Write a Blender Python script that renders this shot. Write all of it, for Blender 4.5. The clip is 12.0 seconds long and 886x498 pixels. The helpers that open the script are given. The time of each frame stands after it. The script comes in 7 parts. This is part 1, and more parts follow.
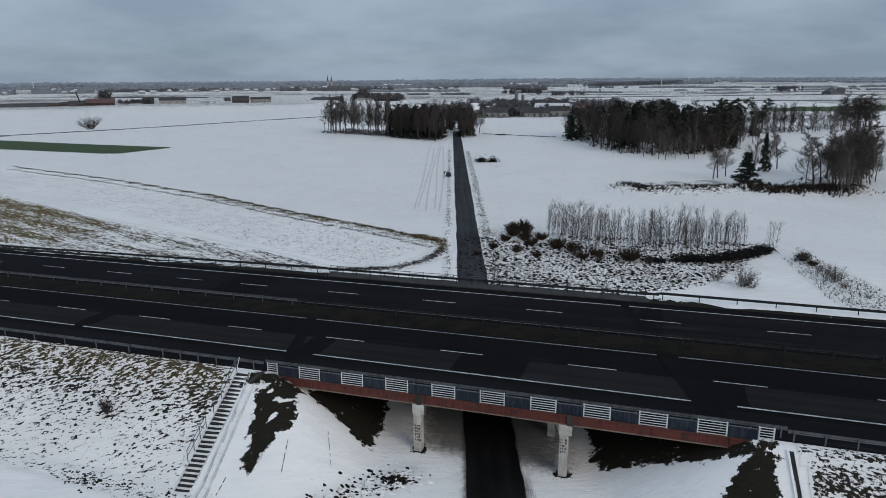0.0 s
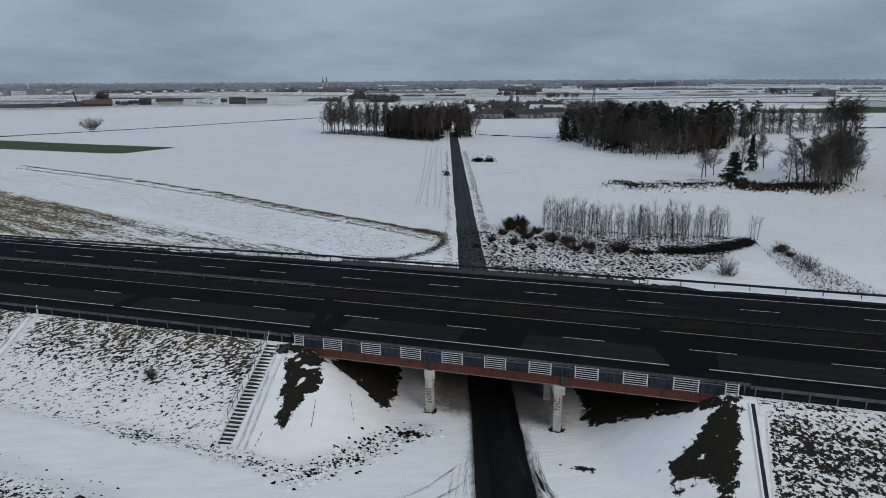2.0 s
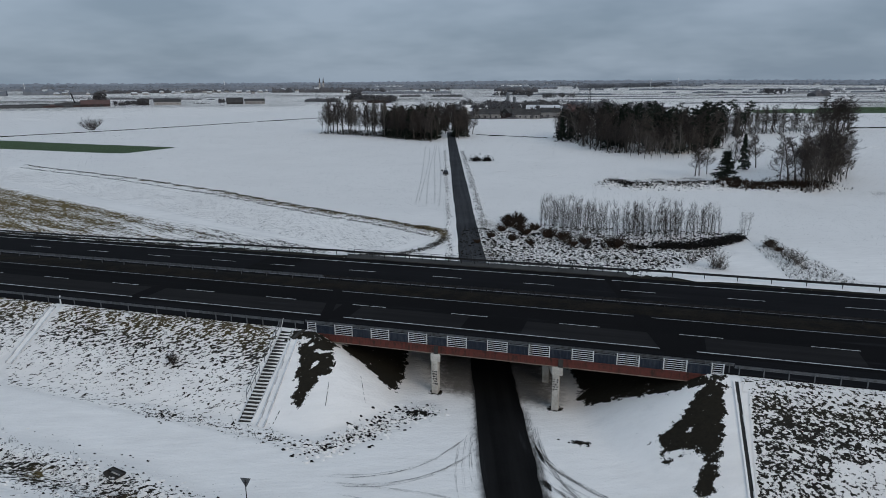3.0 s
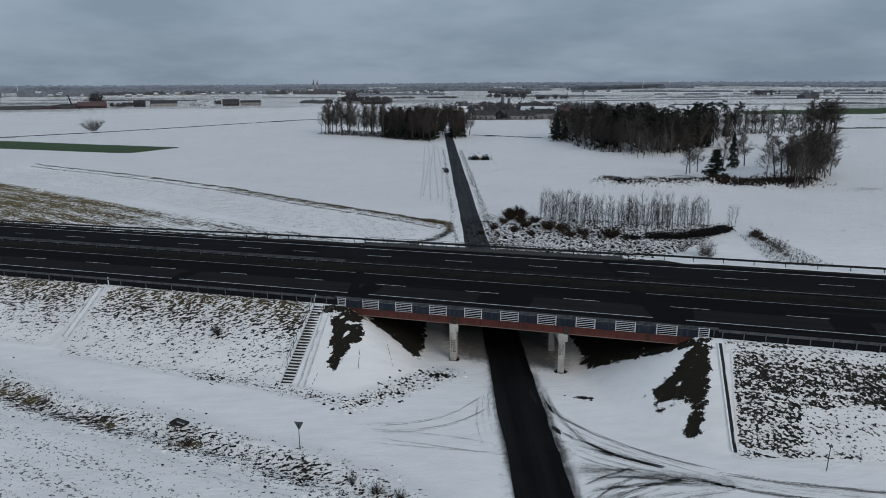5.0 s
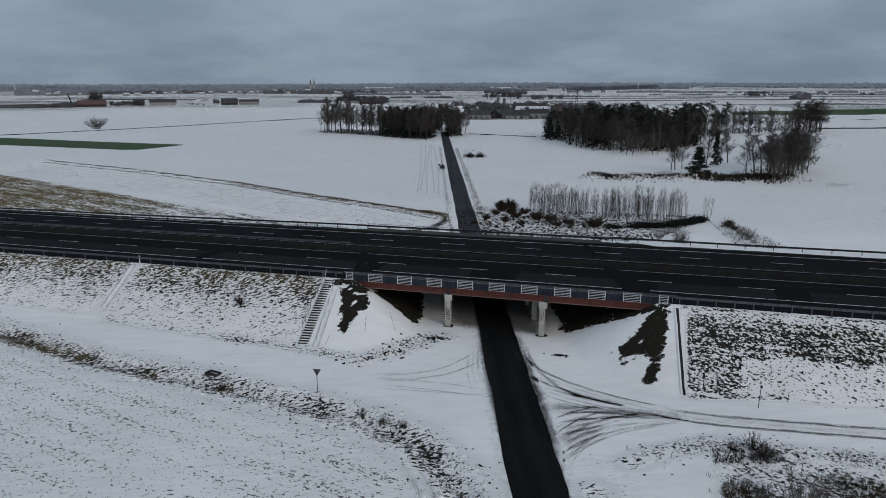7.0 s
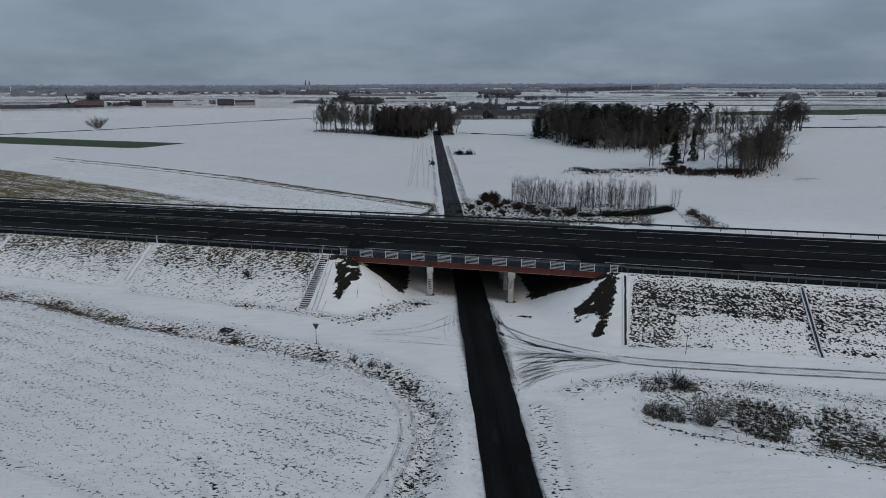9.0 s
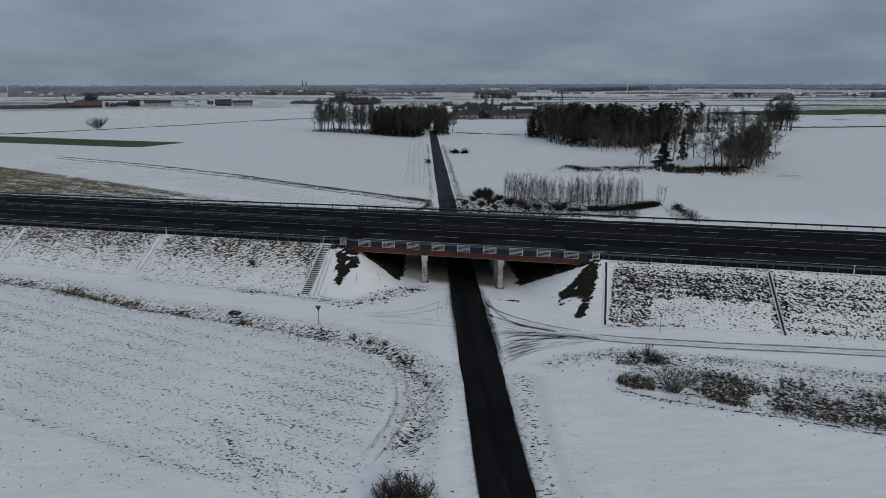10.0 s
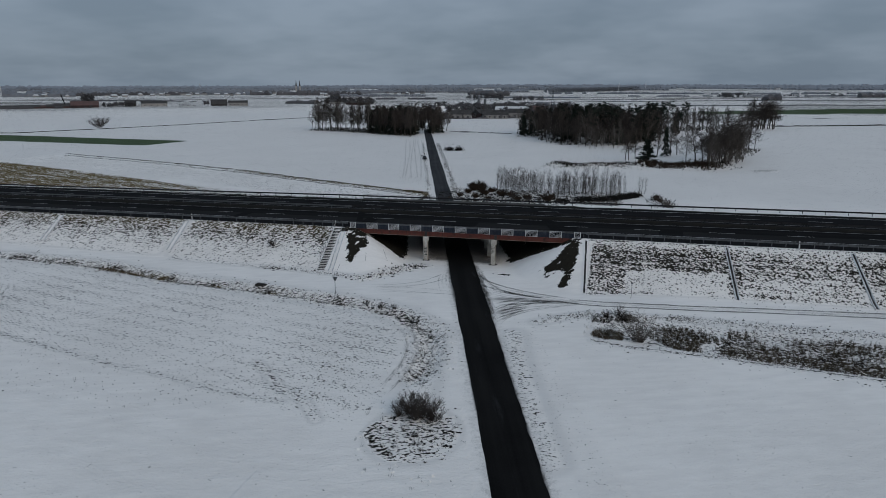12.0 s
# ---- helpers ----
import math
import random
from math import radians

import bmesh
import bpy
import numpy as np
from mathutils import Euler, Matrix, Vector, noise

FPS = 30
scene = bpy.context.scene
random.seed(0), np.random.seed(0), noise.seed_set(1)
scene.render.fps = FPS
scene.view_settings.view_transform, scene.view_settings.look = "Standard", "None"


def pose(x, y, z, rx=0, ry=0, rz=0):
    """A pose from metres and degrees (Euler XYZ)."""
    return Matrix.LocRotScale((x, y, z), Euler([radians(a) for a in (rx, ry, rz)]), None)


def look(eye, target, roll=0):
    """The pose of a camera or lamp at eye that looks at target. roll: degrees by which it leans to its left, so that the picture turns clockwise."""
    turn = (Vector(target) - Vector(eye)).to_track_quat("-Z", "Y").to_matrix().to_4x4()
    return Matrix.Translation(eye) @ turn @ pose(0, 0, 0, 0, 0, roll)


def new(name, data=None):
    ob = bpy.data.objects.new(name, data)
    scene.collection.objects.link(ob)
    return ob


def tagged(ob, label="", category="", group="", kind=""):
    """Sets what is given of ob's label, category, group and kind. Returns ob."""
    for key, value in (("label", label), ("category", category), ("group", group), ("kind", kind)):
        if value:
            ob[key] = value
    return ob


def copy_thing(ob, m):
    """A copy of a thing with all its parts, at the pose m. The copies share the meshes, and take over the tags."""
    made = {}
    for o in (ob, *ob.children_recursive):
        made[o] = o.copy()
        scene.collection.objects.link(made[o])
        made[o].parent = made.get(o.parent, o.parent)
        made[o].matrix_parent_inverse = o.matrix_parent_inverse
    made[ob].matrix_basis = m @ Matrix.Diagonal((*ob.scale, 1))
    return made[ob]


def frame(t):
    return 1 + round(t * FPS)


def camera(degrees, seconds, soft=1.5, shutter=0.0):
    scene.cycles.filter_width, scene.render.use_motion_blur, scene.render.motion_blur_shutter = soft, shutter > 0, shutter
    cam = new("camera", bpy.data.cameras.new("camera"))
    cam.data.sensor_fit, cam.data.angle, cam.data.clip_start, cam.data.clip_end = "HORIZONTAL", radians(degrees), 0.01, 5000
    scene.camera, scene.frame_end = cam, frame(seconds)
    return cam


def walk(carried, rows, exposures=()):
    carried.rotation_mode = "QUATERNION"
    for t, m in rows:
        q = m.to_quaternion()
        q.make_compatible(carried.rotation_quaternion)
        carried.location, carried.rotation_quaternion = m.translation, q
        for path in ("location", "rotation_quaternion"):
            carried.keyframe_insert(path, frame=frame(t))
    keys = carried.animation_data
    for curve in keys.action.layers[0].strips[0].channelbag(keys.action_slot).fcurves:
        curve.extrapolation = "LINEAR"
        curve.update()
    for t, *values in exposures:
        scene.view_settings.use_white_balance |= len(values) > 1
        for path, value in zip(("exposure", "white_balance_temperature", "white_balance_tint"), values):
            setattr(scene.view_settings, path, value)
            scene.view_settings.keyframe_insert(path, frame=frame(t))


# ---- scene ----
cam = camera(66.5, 12.0, soft=0.62)
PATH = [
    (0, (32.556, -49.35, 30.763), (31.949, -47.508, 30.273), -0.3),
    (0.5, (32.887, -51.308, 30.849), (32.285, -49.464, 30.361), -0.3),
    (1, (33.159, -53.159, 30.885), (32.56, -51.314, 30.397), -0.2),
    (1.5, (33.401, -55.113, 30.921), (32.806, -53.267, 30.435), -0.1),
    (2, (33.733, -57.15, 31.046), (33.141, -55.303, 30.56), -0.2),
    (2.5, (34.038, -59.251, 31.107), (33.451, -57.402, 30.622), -0.2),
    (3, (34.212, -61.486, 31.146), (33.63, -59.635, 30.661), -0.2),
    (5, (34.165, -70.53, 30.979), (33.602, -68.672, 30.499), -0.2),
    (5.5, (34.513, -72.914, 31.006), (33.952, -71.056, 30.526), -0.1),
    (6, (35.165, -75.498, 31.04), (34.606, -73.638, 30.56), -0.1),
    (6.5, (36.151, -78.22, 31.001), (35.596, -76.36, 30.521), -0.1),
    (7, (37.42, -81.183, 31.049), (36.868, -79.322, 30.569), -0.0),
    (9, (43.037, -93.28, 30.842), (42.498, -91.415, 30.365), 0.0),
    (9.5, (44.338, -96.42, 30.785), (43.803, -94.553, 30.308), -0.0),
    (10, (45.408, -99.601, 30.732), (44.877, -97.732, 30.256), -0.0),
    (10.5, (46.288, -102.848, 30.673), (45.763, -100.977, 30.197), 0.0),
    (11, (46.984, -106.164, 30.646), (46.464, -104.292, 30.17), 0.1),
    (11.5, (47.541, -109.568, 30.662), (47.026, -107.695, 30.187), 0.1),
    (12, (48.087, -113.103, 30.686), (47.576, -111.229, 30.211), 0.0),
]
SKY_HORIZON, SKY_RISE = 0.295, 0.26
# ---------------------------------------------------------------- light
walk(cam, [(t, look(eye, target, roll)) for t, eye, target, roll in PATH],
     exposures=[(0.0, 0.11), (2.5, 0.0), (6.5, -0.15), (12.0, -0.39)])

SUN_AZ, SUN_EL = radians(128), radians(27)
world = bpy.data.worlds.new("overcast_sky")
scene.world = world
world.use_nodes = True
wn, wl = world.node_tree.nodes, world.node_tree.links
wn.clear()
w_out = wn.new("ShaderNodeOutputWorld")
w_bg = wn.new("ShaderNodeBackground")
w_sky = wn.new("ShaderNodeTexSky")
w_sky.sky_type, w_sky.sun_disc = "NISHITA", False
w_sky.sun_elevation, w_sky.sun_rotation = SUN_EL, SUN_AZ
w_tc = wn.new("ShaderNodeTexCoord")
w_sep = wn.new("ShaderNodeSeparateXYZ")
wl.new(w_tc.outputs["Generated"], w_sep.inputs[0])


def wmath(op, a, b=None, clamp=False):
    n = wn.new("ShaderNodeMath")
    n.operation, n.use_clamp = op, clamp
    for i, v in enumerate((a, b)):
        if v is None:
            continue
        if isinstance(v, (int, float)):
            n.inputs[i].default_value = v
        else:
            wl.new(v, n.inputs[i])
    return n.outputs[0]


w_up = wmath("MAXIMUM", w_sep.outputs[2], 0.0)
w_den = wmath("ADD", w_up, 0.22)
w_comb = wn.new("ShaderNodeCombineXYZ")
wl.new(wmath("DIVIDE", w_sep.outputs[0], w_den), w_comb.inputs[0])
wl.new(wmath("DIVIDE", w_sep.outputs[1], w_den), w_comb.inputs[1])
w_noise = wn.new("ShaderNodeTexNoise")
w_noise.inputs["Scale"].default_value, w_noise.inputs["Detail"].default_value = 0.9, 4.0
w_noise.inputs["Roughness"].default_value = 0.55
wl.new(w_comb.outputs[0], w_noise.inputs["Vector"])
w_ramp = wn.new("ShaderNodeValToRGB")
w_ramp.color_ramp.elements[0].position, w_ramp.color_ramp.elements[0].color = 0.40, (0.655, 0.86, 1.11, 1)
w_ramp.color_ramp.elements[1].position, w_ramp.color_ramp.elements[1].color = 0.62, (0.92, 1.15, 1.44, 1)
wl.new(w_noise.outputs[0], w_ramp.inputs[0])
# overcast sky: three times as bright overhead as at the horizon
w_grad = wmath("ADD", wmath("MULTIPLY", w_up, SKY_RISE), SKY_HORIZON)
w_mul = wn.new("ShaderNodeMixRGB")
w_mul.blend_type, w_mul.inputs[0].default_value = "MULTIPLY", 1.0
wl.new(w_ramp.outputs[0], w_mul.inputs[1])
wl.new(w_grad, w_mul.inputs[2])
w_add = wn.new("ShaderNodeMixRGB")
w_add.blend_type, w_add.inputs[0].default_value = "ADD", 0.004
wl.new(w_mul.outputs[0], w_add.inputs[1])
wl.new(w_sky.outputs[0], w_add.inputs[2])
wl.new(w_add.outputs[0], w_bg.inputs[0])
w_bg.inputs[1].default_value = 1.0
wl.new(w_bg.outputs[0], w_out.inputs[0])

sun = new("sun", bpy.data.lights.new("sun", "SUN"))
sun.data.energy, sun.data.angle, sun.data.color = 1.0, radians(28), (1.0, 0.90, 0.78)
sun.matrix_world = look((0, 0, 60), (0 - math.sin(SUN_AZ) * math.cos(SUN_EL), 0 - math.cos(SUN_AZ) * math.cos(SUN_EL), 60 - math.sin(SUN_EL)))

# ---------------------------------------------------------------- materials


class Nodes:
    """A small wrapper to wire shader nodes."""

    def __init__(self, name):
        self.mat = bpy.data.materials.new(name)
        self.mat.use_nodes = True
        self.n, self.l = self.mat.node_tree.nodes, self.mat.node_tree.links
        self.bsdf = self.n["Principled BSDF"]
        self.tc = self.n.new("ShaderNodeTexCoord").outputs["Object"]

    def put(self, value, socket):
        if isinstance(value, (int, float)):
            socket.default_value = value
        elif isinstance(value, tuple):
            socket.default_value = (*value, 1) if len(value) == 3 and len(socket.default_value) == 4 else value
        else:
            self.l.new(value, socket)

    def math(self, op, a, b=0.0, clamp=False):
        n = self.n.new("ShaderNodeMath")
        n.operation, n.use_clamp = op, clamp
        self.put(a, n.inputs[0])
        self.put(b, n.inputs[1])
        return n.outputs[0]

    def mix(self, fac, a, b, blend="MIX"):
        n = self.n.new("ShaderNodeMixRGB")
        n.blend_type = blend
        self.put(fac, n.inputs[0])
        self.put(a, n.inputs[1])
        self.put(b, n.inputs[2])
        return n.outputs[0]

    def noise(self, scale, detail=4.0, rough=0.6, vec=None, stretch=None):
        n = self.n.new("ShaderNodeTexNoise")
        n.inputs["Scale"].default_value, n.inputs["Detail"].default_value = scale, detail
        n.inputs["Roughness"].default_value = rough
        src = vec or self.tc
        if stretch:
            m = self.n.new("ShaderNodeMapping")
            m.inputs["Scale"].default_value = stretch[:3]
            if len(stretch) > 3:
                # turned first, then drawn out along the turned axes
                m.vector_type = "TEXTURE"
                m.inputs["Scale"].default_value = [1 / v for v in stretch[:3]]
                m.inputs["Rotation"].default_value = (0, 0, stretch[3])
            self.l.new(src, m.inputs["Vector"])
            src = m.outputs[0]
        self.l.new(src, n.inputs["Vector"])
        return n.outputs[0]

    def ramp(self, fac, lo, hi):
        n = self.n.new("ShaderNodeMapRange")
        n.interpolation_type = "SMOOTHSTEP"
        self.put(fac, n.inputs["Value"])
        self.put(lo, n.inputs["From Min"])
        self.put(hi, n.inputs["From Max"])
        return n.outputs[0]

    def attr(self, name):
        n = self.n.new("ShaderNodeAttribute")
        n.attribute_name = name
        s = self.n.new("ShaderNodeSeparateColor")
        self.l.new(n.outputs["Color"], s.inputs[0])
        return s.outputs[0], s.outputs[1], s.outputs[2], n.outputs["Alpha"]

    def rand(self):
        return self.n.new("ShaderNodeObjectInfo").outputs["Random"]

    def island(self):
        return self.n.new("ShaderNodeNewGeometry").outputs["Random Per Island"]

    def bump(self, height, strength=0.3, dist=0.02):
        n = self.n.new("ShaderNodeBump")
        n.inputs["Strength"].default_value, n.inputs["Distance"].default_value = strength, dist
        self.l.new(height, n.inputs["Height"])
        self.l.new(n.outputs[0], self.bsdf.inputs["Normal"])

    def done(self, colour, rough=0.8, metal=0.0):
        self.put(colour, self.bsdf.inputs["Base Color"])
        self.put(rough, self.bsdf.inputs["Roughness"])
        self.put(metal, self.bsdf.inputs["Metallic"])
        return self.mat


def plain(name, base, dark, rough=0.8, metal=0.0, coarse=0.6, fine=12.0, bump=0.25, vary=0.12):
    """A surface with stains (coarse), grain (fine), relief and a little difference from object to object."""
    m = Nodes(name)
    big, small = m.noise(coarse, 5), m.noise(fine, 6)
    f = m.ramp(m.math("ADD", m.math("MULTIPLY", big, 0.65), m.math("MULTIPLY", small, 0.35)), 0.36, 0.64)
    c = m.mix(f, dark, base)
    v = m.math("ADD", m.math("MULTIPLY", m.rand(), 2 * vary), 1 - vary)
    n = m.n.new("ShaderNodeVectorMath")
    n.operation = "SCALE"
    m.l.new(c, n.inputs[0])
    m.l.new(v, n.inputs["Scale"])
    m.bump(small, bump, 0.02)
    m.bsdf.inputs["Specular IOR Level"].default_value = 0.08 if rough > 0.88 else 0.4
    return m.done(n.outputs[0], m.math("ADD", m.math("MULTIPLY", big, 0.2), rough - 0.1), metal)


def ground_material():
    m = Nodes("snowy_ground")
    tuft, soil, track, green = m.attr("cover_a")
    straw, streak, dots, wet = m.attr("cover_b")
    fine = m.noise(3.4, 4, 0.62)
    lying = m.noise(1.0, 5, 0.62, stretch=(1.5, 3.6, 2.4, 0.45))
    sep = m.n.new("ShaderNodeSeparateXYZ")
    m.l.new(m.tc, sep.inputs[0])
    level = m.noise(1.0, 5, 0.64, stretch=(2.5, 3.7, 3.0, -0.1))
    lying = m.mix(m.ramp(sep.outputs[0], 40.0, 43.0), lying, level)
    rows = m.noise(1.0, 7, 0.74, stretch=(0.13, 0.62, 1.0, -0.31))
    patch = m.noise(0.35, 4, 0.55)
    # how much dead grass comes through the snow
    mixn = m.math("ADD", m.math("MULTIPLY", fine, 0.27), m.math("ADD", m.math("MULTIPLY", lying, 0.60), m.math("MULTIPLY", patch, 0.13)))
    mid = m.noise(1.0, 7, 0.75, stretch=(0.6, 1.7, 1.0, -0.31))
    mixs = m.math("ADD", m.math("MULTIPLY", rows, 0.38), m.math("ADD", m.math("MULTIPLY", mid, 0.47), m.math("MULTIPLY", fine, 0.15)))
    n_mask = m.mix(streak, mixn, mixs)
    cut = m.math("SUBTRACT", 0.645, m.math("MULTIPLY", tuft, 0.29))
    grass = m.ramp(n_mask, m.math("SUBTRACT", cut, 0.012), m.math("ADD", cut, 0.014))
    grass = m.math("MULTIPLY", grass, m.ramp(tuft, 0.01, 0.06))
    # clods and stalks in the ploughed field; shadows of snow pocks painted in likewise
    clod = m.noise(1.0, 4, 0.65, stretch=(1.7, 2.9, 2.0, -0.19))
    clod_f = m.noise(4.0, 3, 0.6)
    c_mask = m.math("ADD", m.math("MULTIPLY", clod, 0.6), m.math("MULTIPLY", clod_f, 0.4))
    c_cut = m.math("SUBTRACT", 0.665, m.math("MULTIPLY", dots, 0.122))
    clods = m.math("MULTIPLY", m.ramp(c_mask, c_cut, m.math("ADD", c_cut, 0.03)), m.ramp(dots, 0.01, 0.1))
    grass = m.math("MAXIMUM", grass, m.math("MULTIPLY", clods, 0.85))
    # snow: slight drifts in tone, a few wind ripples
    drift = m.noise(0.045, 5, 0.6)
    ripple = m.noise(1.0, 4, 0.6, stretch=(0.25, 0.9, 1.0, 0.4))
    s_f = m.math("ADD", m.math("MULTIPLY", drift, 0.55), m.math("MULTIPLY", ripple, 0.45))
    snow = m.mix(m.ramp(s_f, 0.34, 0.66), (0.770, 0.735, 0.705), (0.88, 0.842, 0.808))
    # distance haze put into the snow colour: greyer under light tuft cover
    thin = m.math("MULTIPLY", m.ramp(tuft, 0.02, 0.15), m.math("SUBTRACT", 1.0, m.ramp(tuft, 0.20, 0.30)))
    snow = m.mix(m.math("MULTIPLY", thin, 0.5), snow, (0.66, 0.635, 0.615))
    # lumps of snow over grass and clods
    l_n = m.math("ADD", m.math("MULTIPLY", lying, 0.6), m.math("MULTIPLY", clod, 0.4))
    lump = m.math("MULTIPLY", l_n, m.math("MAXIMUM", 0.45, m.math("MAXIMUM", m.ramp(tuft, 0.02, 0.35), m.ramp(dots, 0.02, 0.4))))
    g_dark = m.mix(m.noise(5.0, 4), (0.011, 0.010, 0.0085), (0.036, 0.031, 0.024))
    g_straw = m.mix(m.noise(1.3, 5), (0.085, 0.060, 0.022), (0.175, 0.125, 0.050))
    g_straw = m.mix(wet, g_straw, m.mix(m.noise(1.3, 5), (0.032, 0.024, 0.016), (0.085, 0.064, 0.044)))
    g_col = m.mix(m.math("MULTIPLY", straw, m.ramp(m.noise(0.5, 4), 0.27, 0.46)), g_dark, g_straw)
    col = m.mix(grass, snow, g_col)
    # dirty slush; below the deck the same mask paints in shade
    t_n = m.math("ADD", m.math("MULTIPLY", m.noise(1.4, 6, 0.7), 0.6), m.math("MULTIPLY", m.noise(9.0, 3), 0.4))
    t_f = m.ramp(m.math("SUBTRACT", m.math("ADD", t_n, track), 0.5), 0.30, 0.80)
    t_f = m.math("MULTIPLY", t_f, m.ramp(track, 0.01, 0.15))
    col = m.mix(m.math("MULTIPLY", t_f, 0.85), col, (0.062, 0.056, 0.050))
    # winter crop
    crop = m.mix(m.noise(0.12, 5), (0.024, 0.046, 0.010), (0.046, 0.078, 0.018))
    crop = m.mix(m.ramp(m.noise(0.9, 5), 0.62, 0.74), crop, (0.30, 0.34, 0.30))
    col = m.mix(m.ramp(m.math("ADD", green, m.math("MULTIPLY", m.noise(0.8, 4), 0.3)), 0.60, 0.72), col, crop)
    # bare wet soil
    e_n = m.math("ADD", soil, m.math("MULTIPLY", m.math("SUBTRACT", m.noise(1.3, 9, 0.74), 0.5), 2.5))
    e_f = m.ramp(e_n, 0.49, 0.52)
    e_f = m.math("MULTIPLY", e_f, m.math("SUBTRACT", 1.0, m.ramp(m.noise(1.7, 7, 0.7), 0.66, 0.69)))
    earth = m.mix(m.noise(3.2, 6, 0.7), (0.0060, 0.0054, 0.0042), (0.030, 0.025, 0.017))
    col = m.mix(e_f, col, earth)
    m.bump(m.math("ADD", m.math("MULTIPLY", fine, 0.28), m.math("ADD", m.math("MULTIPLY", ripple, 0.5), m.math("ADD", m.math("MULTIPLY", grass, -0.25), m.math("MULTIPLY", lump, 1.0)))), 0.75, 0.26)
    bare = m.math("MAXIMUM", grass, m.math("MAXIMUM", e_f, t_f))
    rough = m.math("ADD", 0.66, m.math("MULTIPLY", bare, 0.3))
    m.bsdf.inputs["Specular IOR Level"].default_value = 0.12
    return m.done(col, rough)


def asphalt_material(name, lo, hi, worn, rough, along_y=False):
    m = Nodes(name)
    long_n = m.noise(1.0, 5, 0.6, stretch=(0.9, 0.02, 1.0, 0.306) if along_y else (0.02, 0.9, 1.0))
    big = m.noise(0.11, 5)
    grain = m.noise(7.0, 5)
    wet = m.ramp(m.math("ADD", m.math("MULTIPLY", long_n, 0.6), m.math("MULTIPLY", big, 0.4)), 0.36, 0.62)
    col = m.mix(wet, lo, hi)
    col = m.mix(m.math("MULTIPLY", m.ramp(m.noise(0.5, 6, 0.7, stretch=(1, 0.12, 1, 0.306) if along_y else (0.12, 1, 1)), 0.58, 0.72), worn), col, (0.035, 0.035, 0.037))
    col = m.mix(m.math("MULTIPLY", m.ramp(grain, 0.4, 0.7), 0.3), col, (0.016, 0.016, 0.017))
    m.bump(grain, 0.25, 0.01)
    m.bsdf.inputs["Specular IOR Level"].default_value = 0.018
    return m.done(col, m.math("SUBTRACT", rough, m.math("MULTIPLY", wet, -0.18)))


def streaked(name, base, dirt, rough=0.6, amount=0.5, metal=0.0, size=1.0):
    """Painted or galvanised metal with stains that run down and rub marks."""
    m = Nodes(name)
    run = m.noise(1.0, 5, 0.65, stretch=(2.2 * size, 2.2 * size, 0.35 * size))
    blotch = m.noise(0.7 * size, 5, 0.65)
    fine = m.noise(16.0, 4)
    m.bsdf.inputs["Specular IOR Level"].default_value = 0.3
    f = m.ramp(m.math("ADD", m.math("MULTIPLY", run, 0.5), m.math("ADD", m.math("MULTIPLY", blotch, 0.35), m.math("MULTIPLY", fine, 0.15))), 0.44, 0.62)
    col = m.mix(m.math("MULTIPLY", f, amount), base, dirt)
    m.bump(fine, 0.15, 0.01)
    return m.done(col, m.math("ADD", rough, m.math("MULTIPLY", f, 0.2)), metal)


M_GROUND = ground_material()
M_ASPHALT = asphalt_material("wet_motorway_asphalt", (0.0048, 0.0045, 0.0047), (0.0092, 0.0087, 0.0090), 0.35, 0.72)
M_LANE = asphalt_material("worn_slow_lane_asphalt", (0.0125, 0.0118, 0.0120), (0.0225, 0.0214, 0.0214), 0.45, 0.75)
M_FAR_LANE = asphalt_material("salted_far_asphalt", (0.0068, 0.0066, 0.0074), (0.0138, 0.0135, 0.0147), 0.45, 0.75)
M_PATCH = asphalt_material("fresh_asphalt_patch", (0.0055, 0.0052, 0.0054), (0.0100, 0.0096, 0.0098), 0.05, 0.75)
M_BYROAD_DRY = asphalt_material("dry_grey_byroad_asphalt", (0.030, 0.031, 0.034), (0.058, 0.059, 0.063), 0.6, 0.85, True)
M_BYROAD = asphalt_material("wet_byroad_asphalt", (0.0055, 0.0054, 0.0054), (0.0135, 0.0132, 0.0130), 0.5, 0.72, True)
M_PAINT = streaked("worn_road_paint", (0.44, 0.44, 0.44), (0.09, 0.09, 0.09), 0.6, 0.7)
M_PAINT_DIM = streaked("salted_road_paint", (0.22, 0.22, 0.23), (0.05, 0.05, 0.05), 0.7, 0.8)
M_STEEL = streaked("galvanised_steel", (0.125, 0.132, 0.140), (0.05, 0.05, 0.050), 0.5, 0.7, 0.4)
M_STEEL_DARK = streaked("dull_weathered_steel", (0.030, 0.030, 0.032), (0.012, 0.011, 0.010), 0.7, 0.6, 0.2)
M_WHITE = streaked("white_painted_steel", (0.64, 0.65, 0.66), (0.32, 0.30, 0.27), 0.45, 0.35)
M_NAVY = streaked("scuffed_navy_sheet", (0.0075, 0.0130, 0.0250), (0.036, 0.044, 0.056), 0.5, 0.75, 0.0, 2.2)
M_RED = streaked("flaking_oxide_red_paint", (0.118, 0.032, 0.024), (0.040, 0.026, 0.021), 0.7, 0.9, 0.0, 2.4)
M_FLANGE = streaked("rusty_pale_flange", (0.26, 0.20, 0.16), (0.10, 0.06, 0.045), 0.7, 0.6)
M_CONC = plain("weathered_concrete", (0.52, 0.50, 0.46), (0.27, 0.25, 0.22), 0.88, 0.0, 0.8, 10.0, 0.3)
M_STEP = plain("black_concrete", (0.030, 0.028, 0.026), (0.012, 0.011, 0.010), 0.8, 0.0, 0.8, 9.0, 0.3)
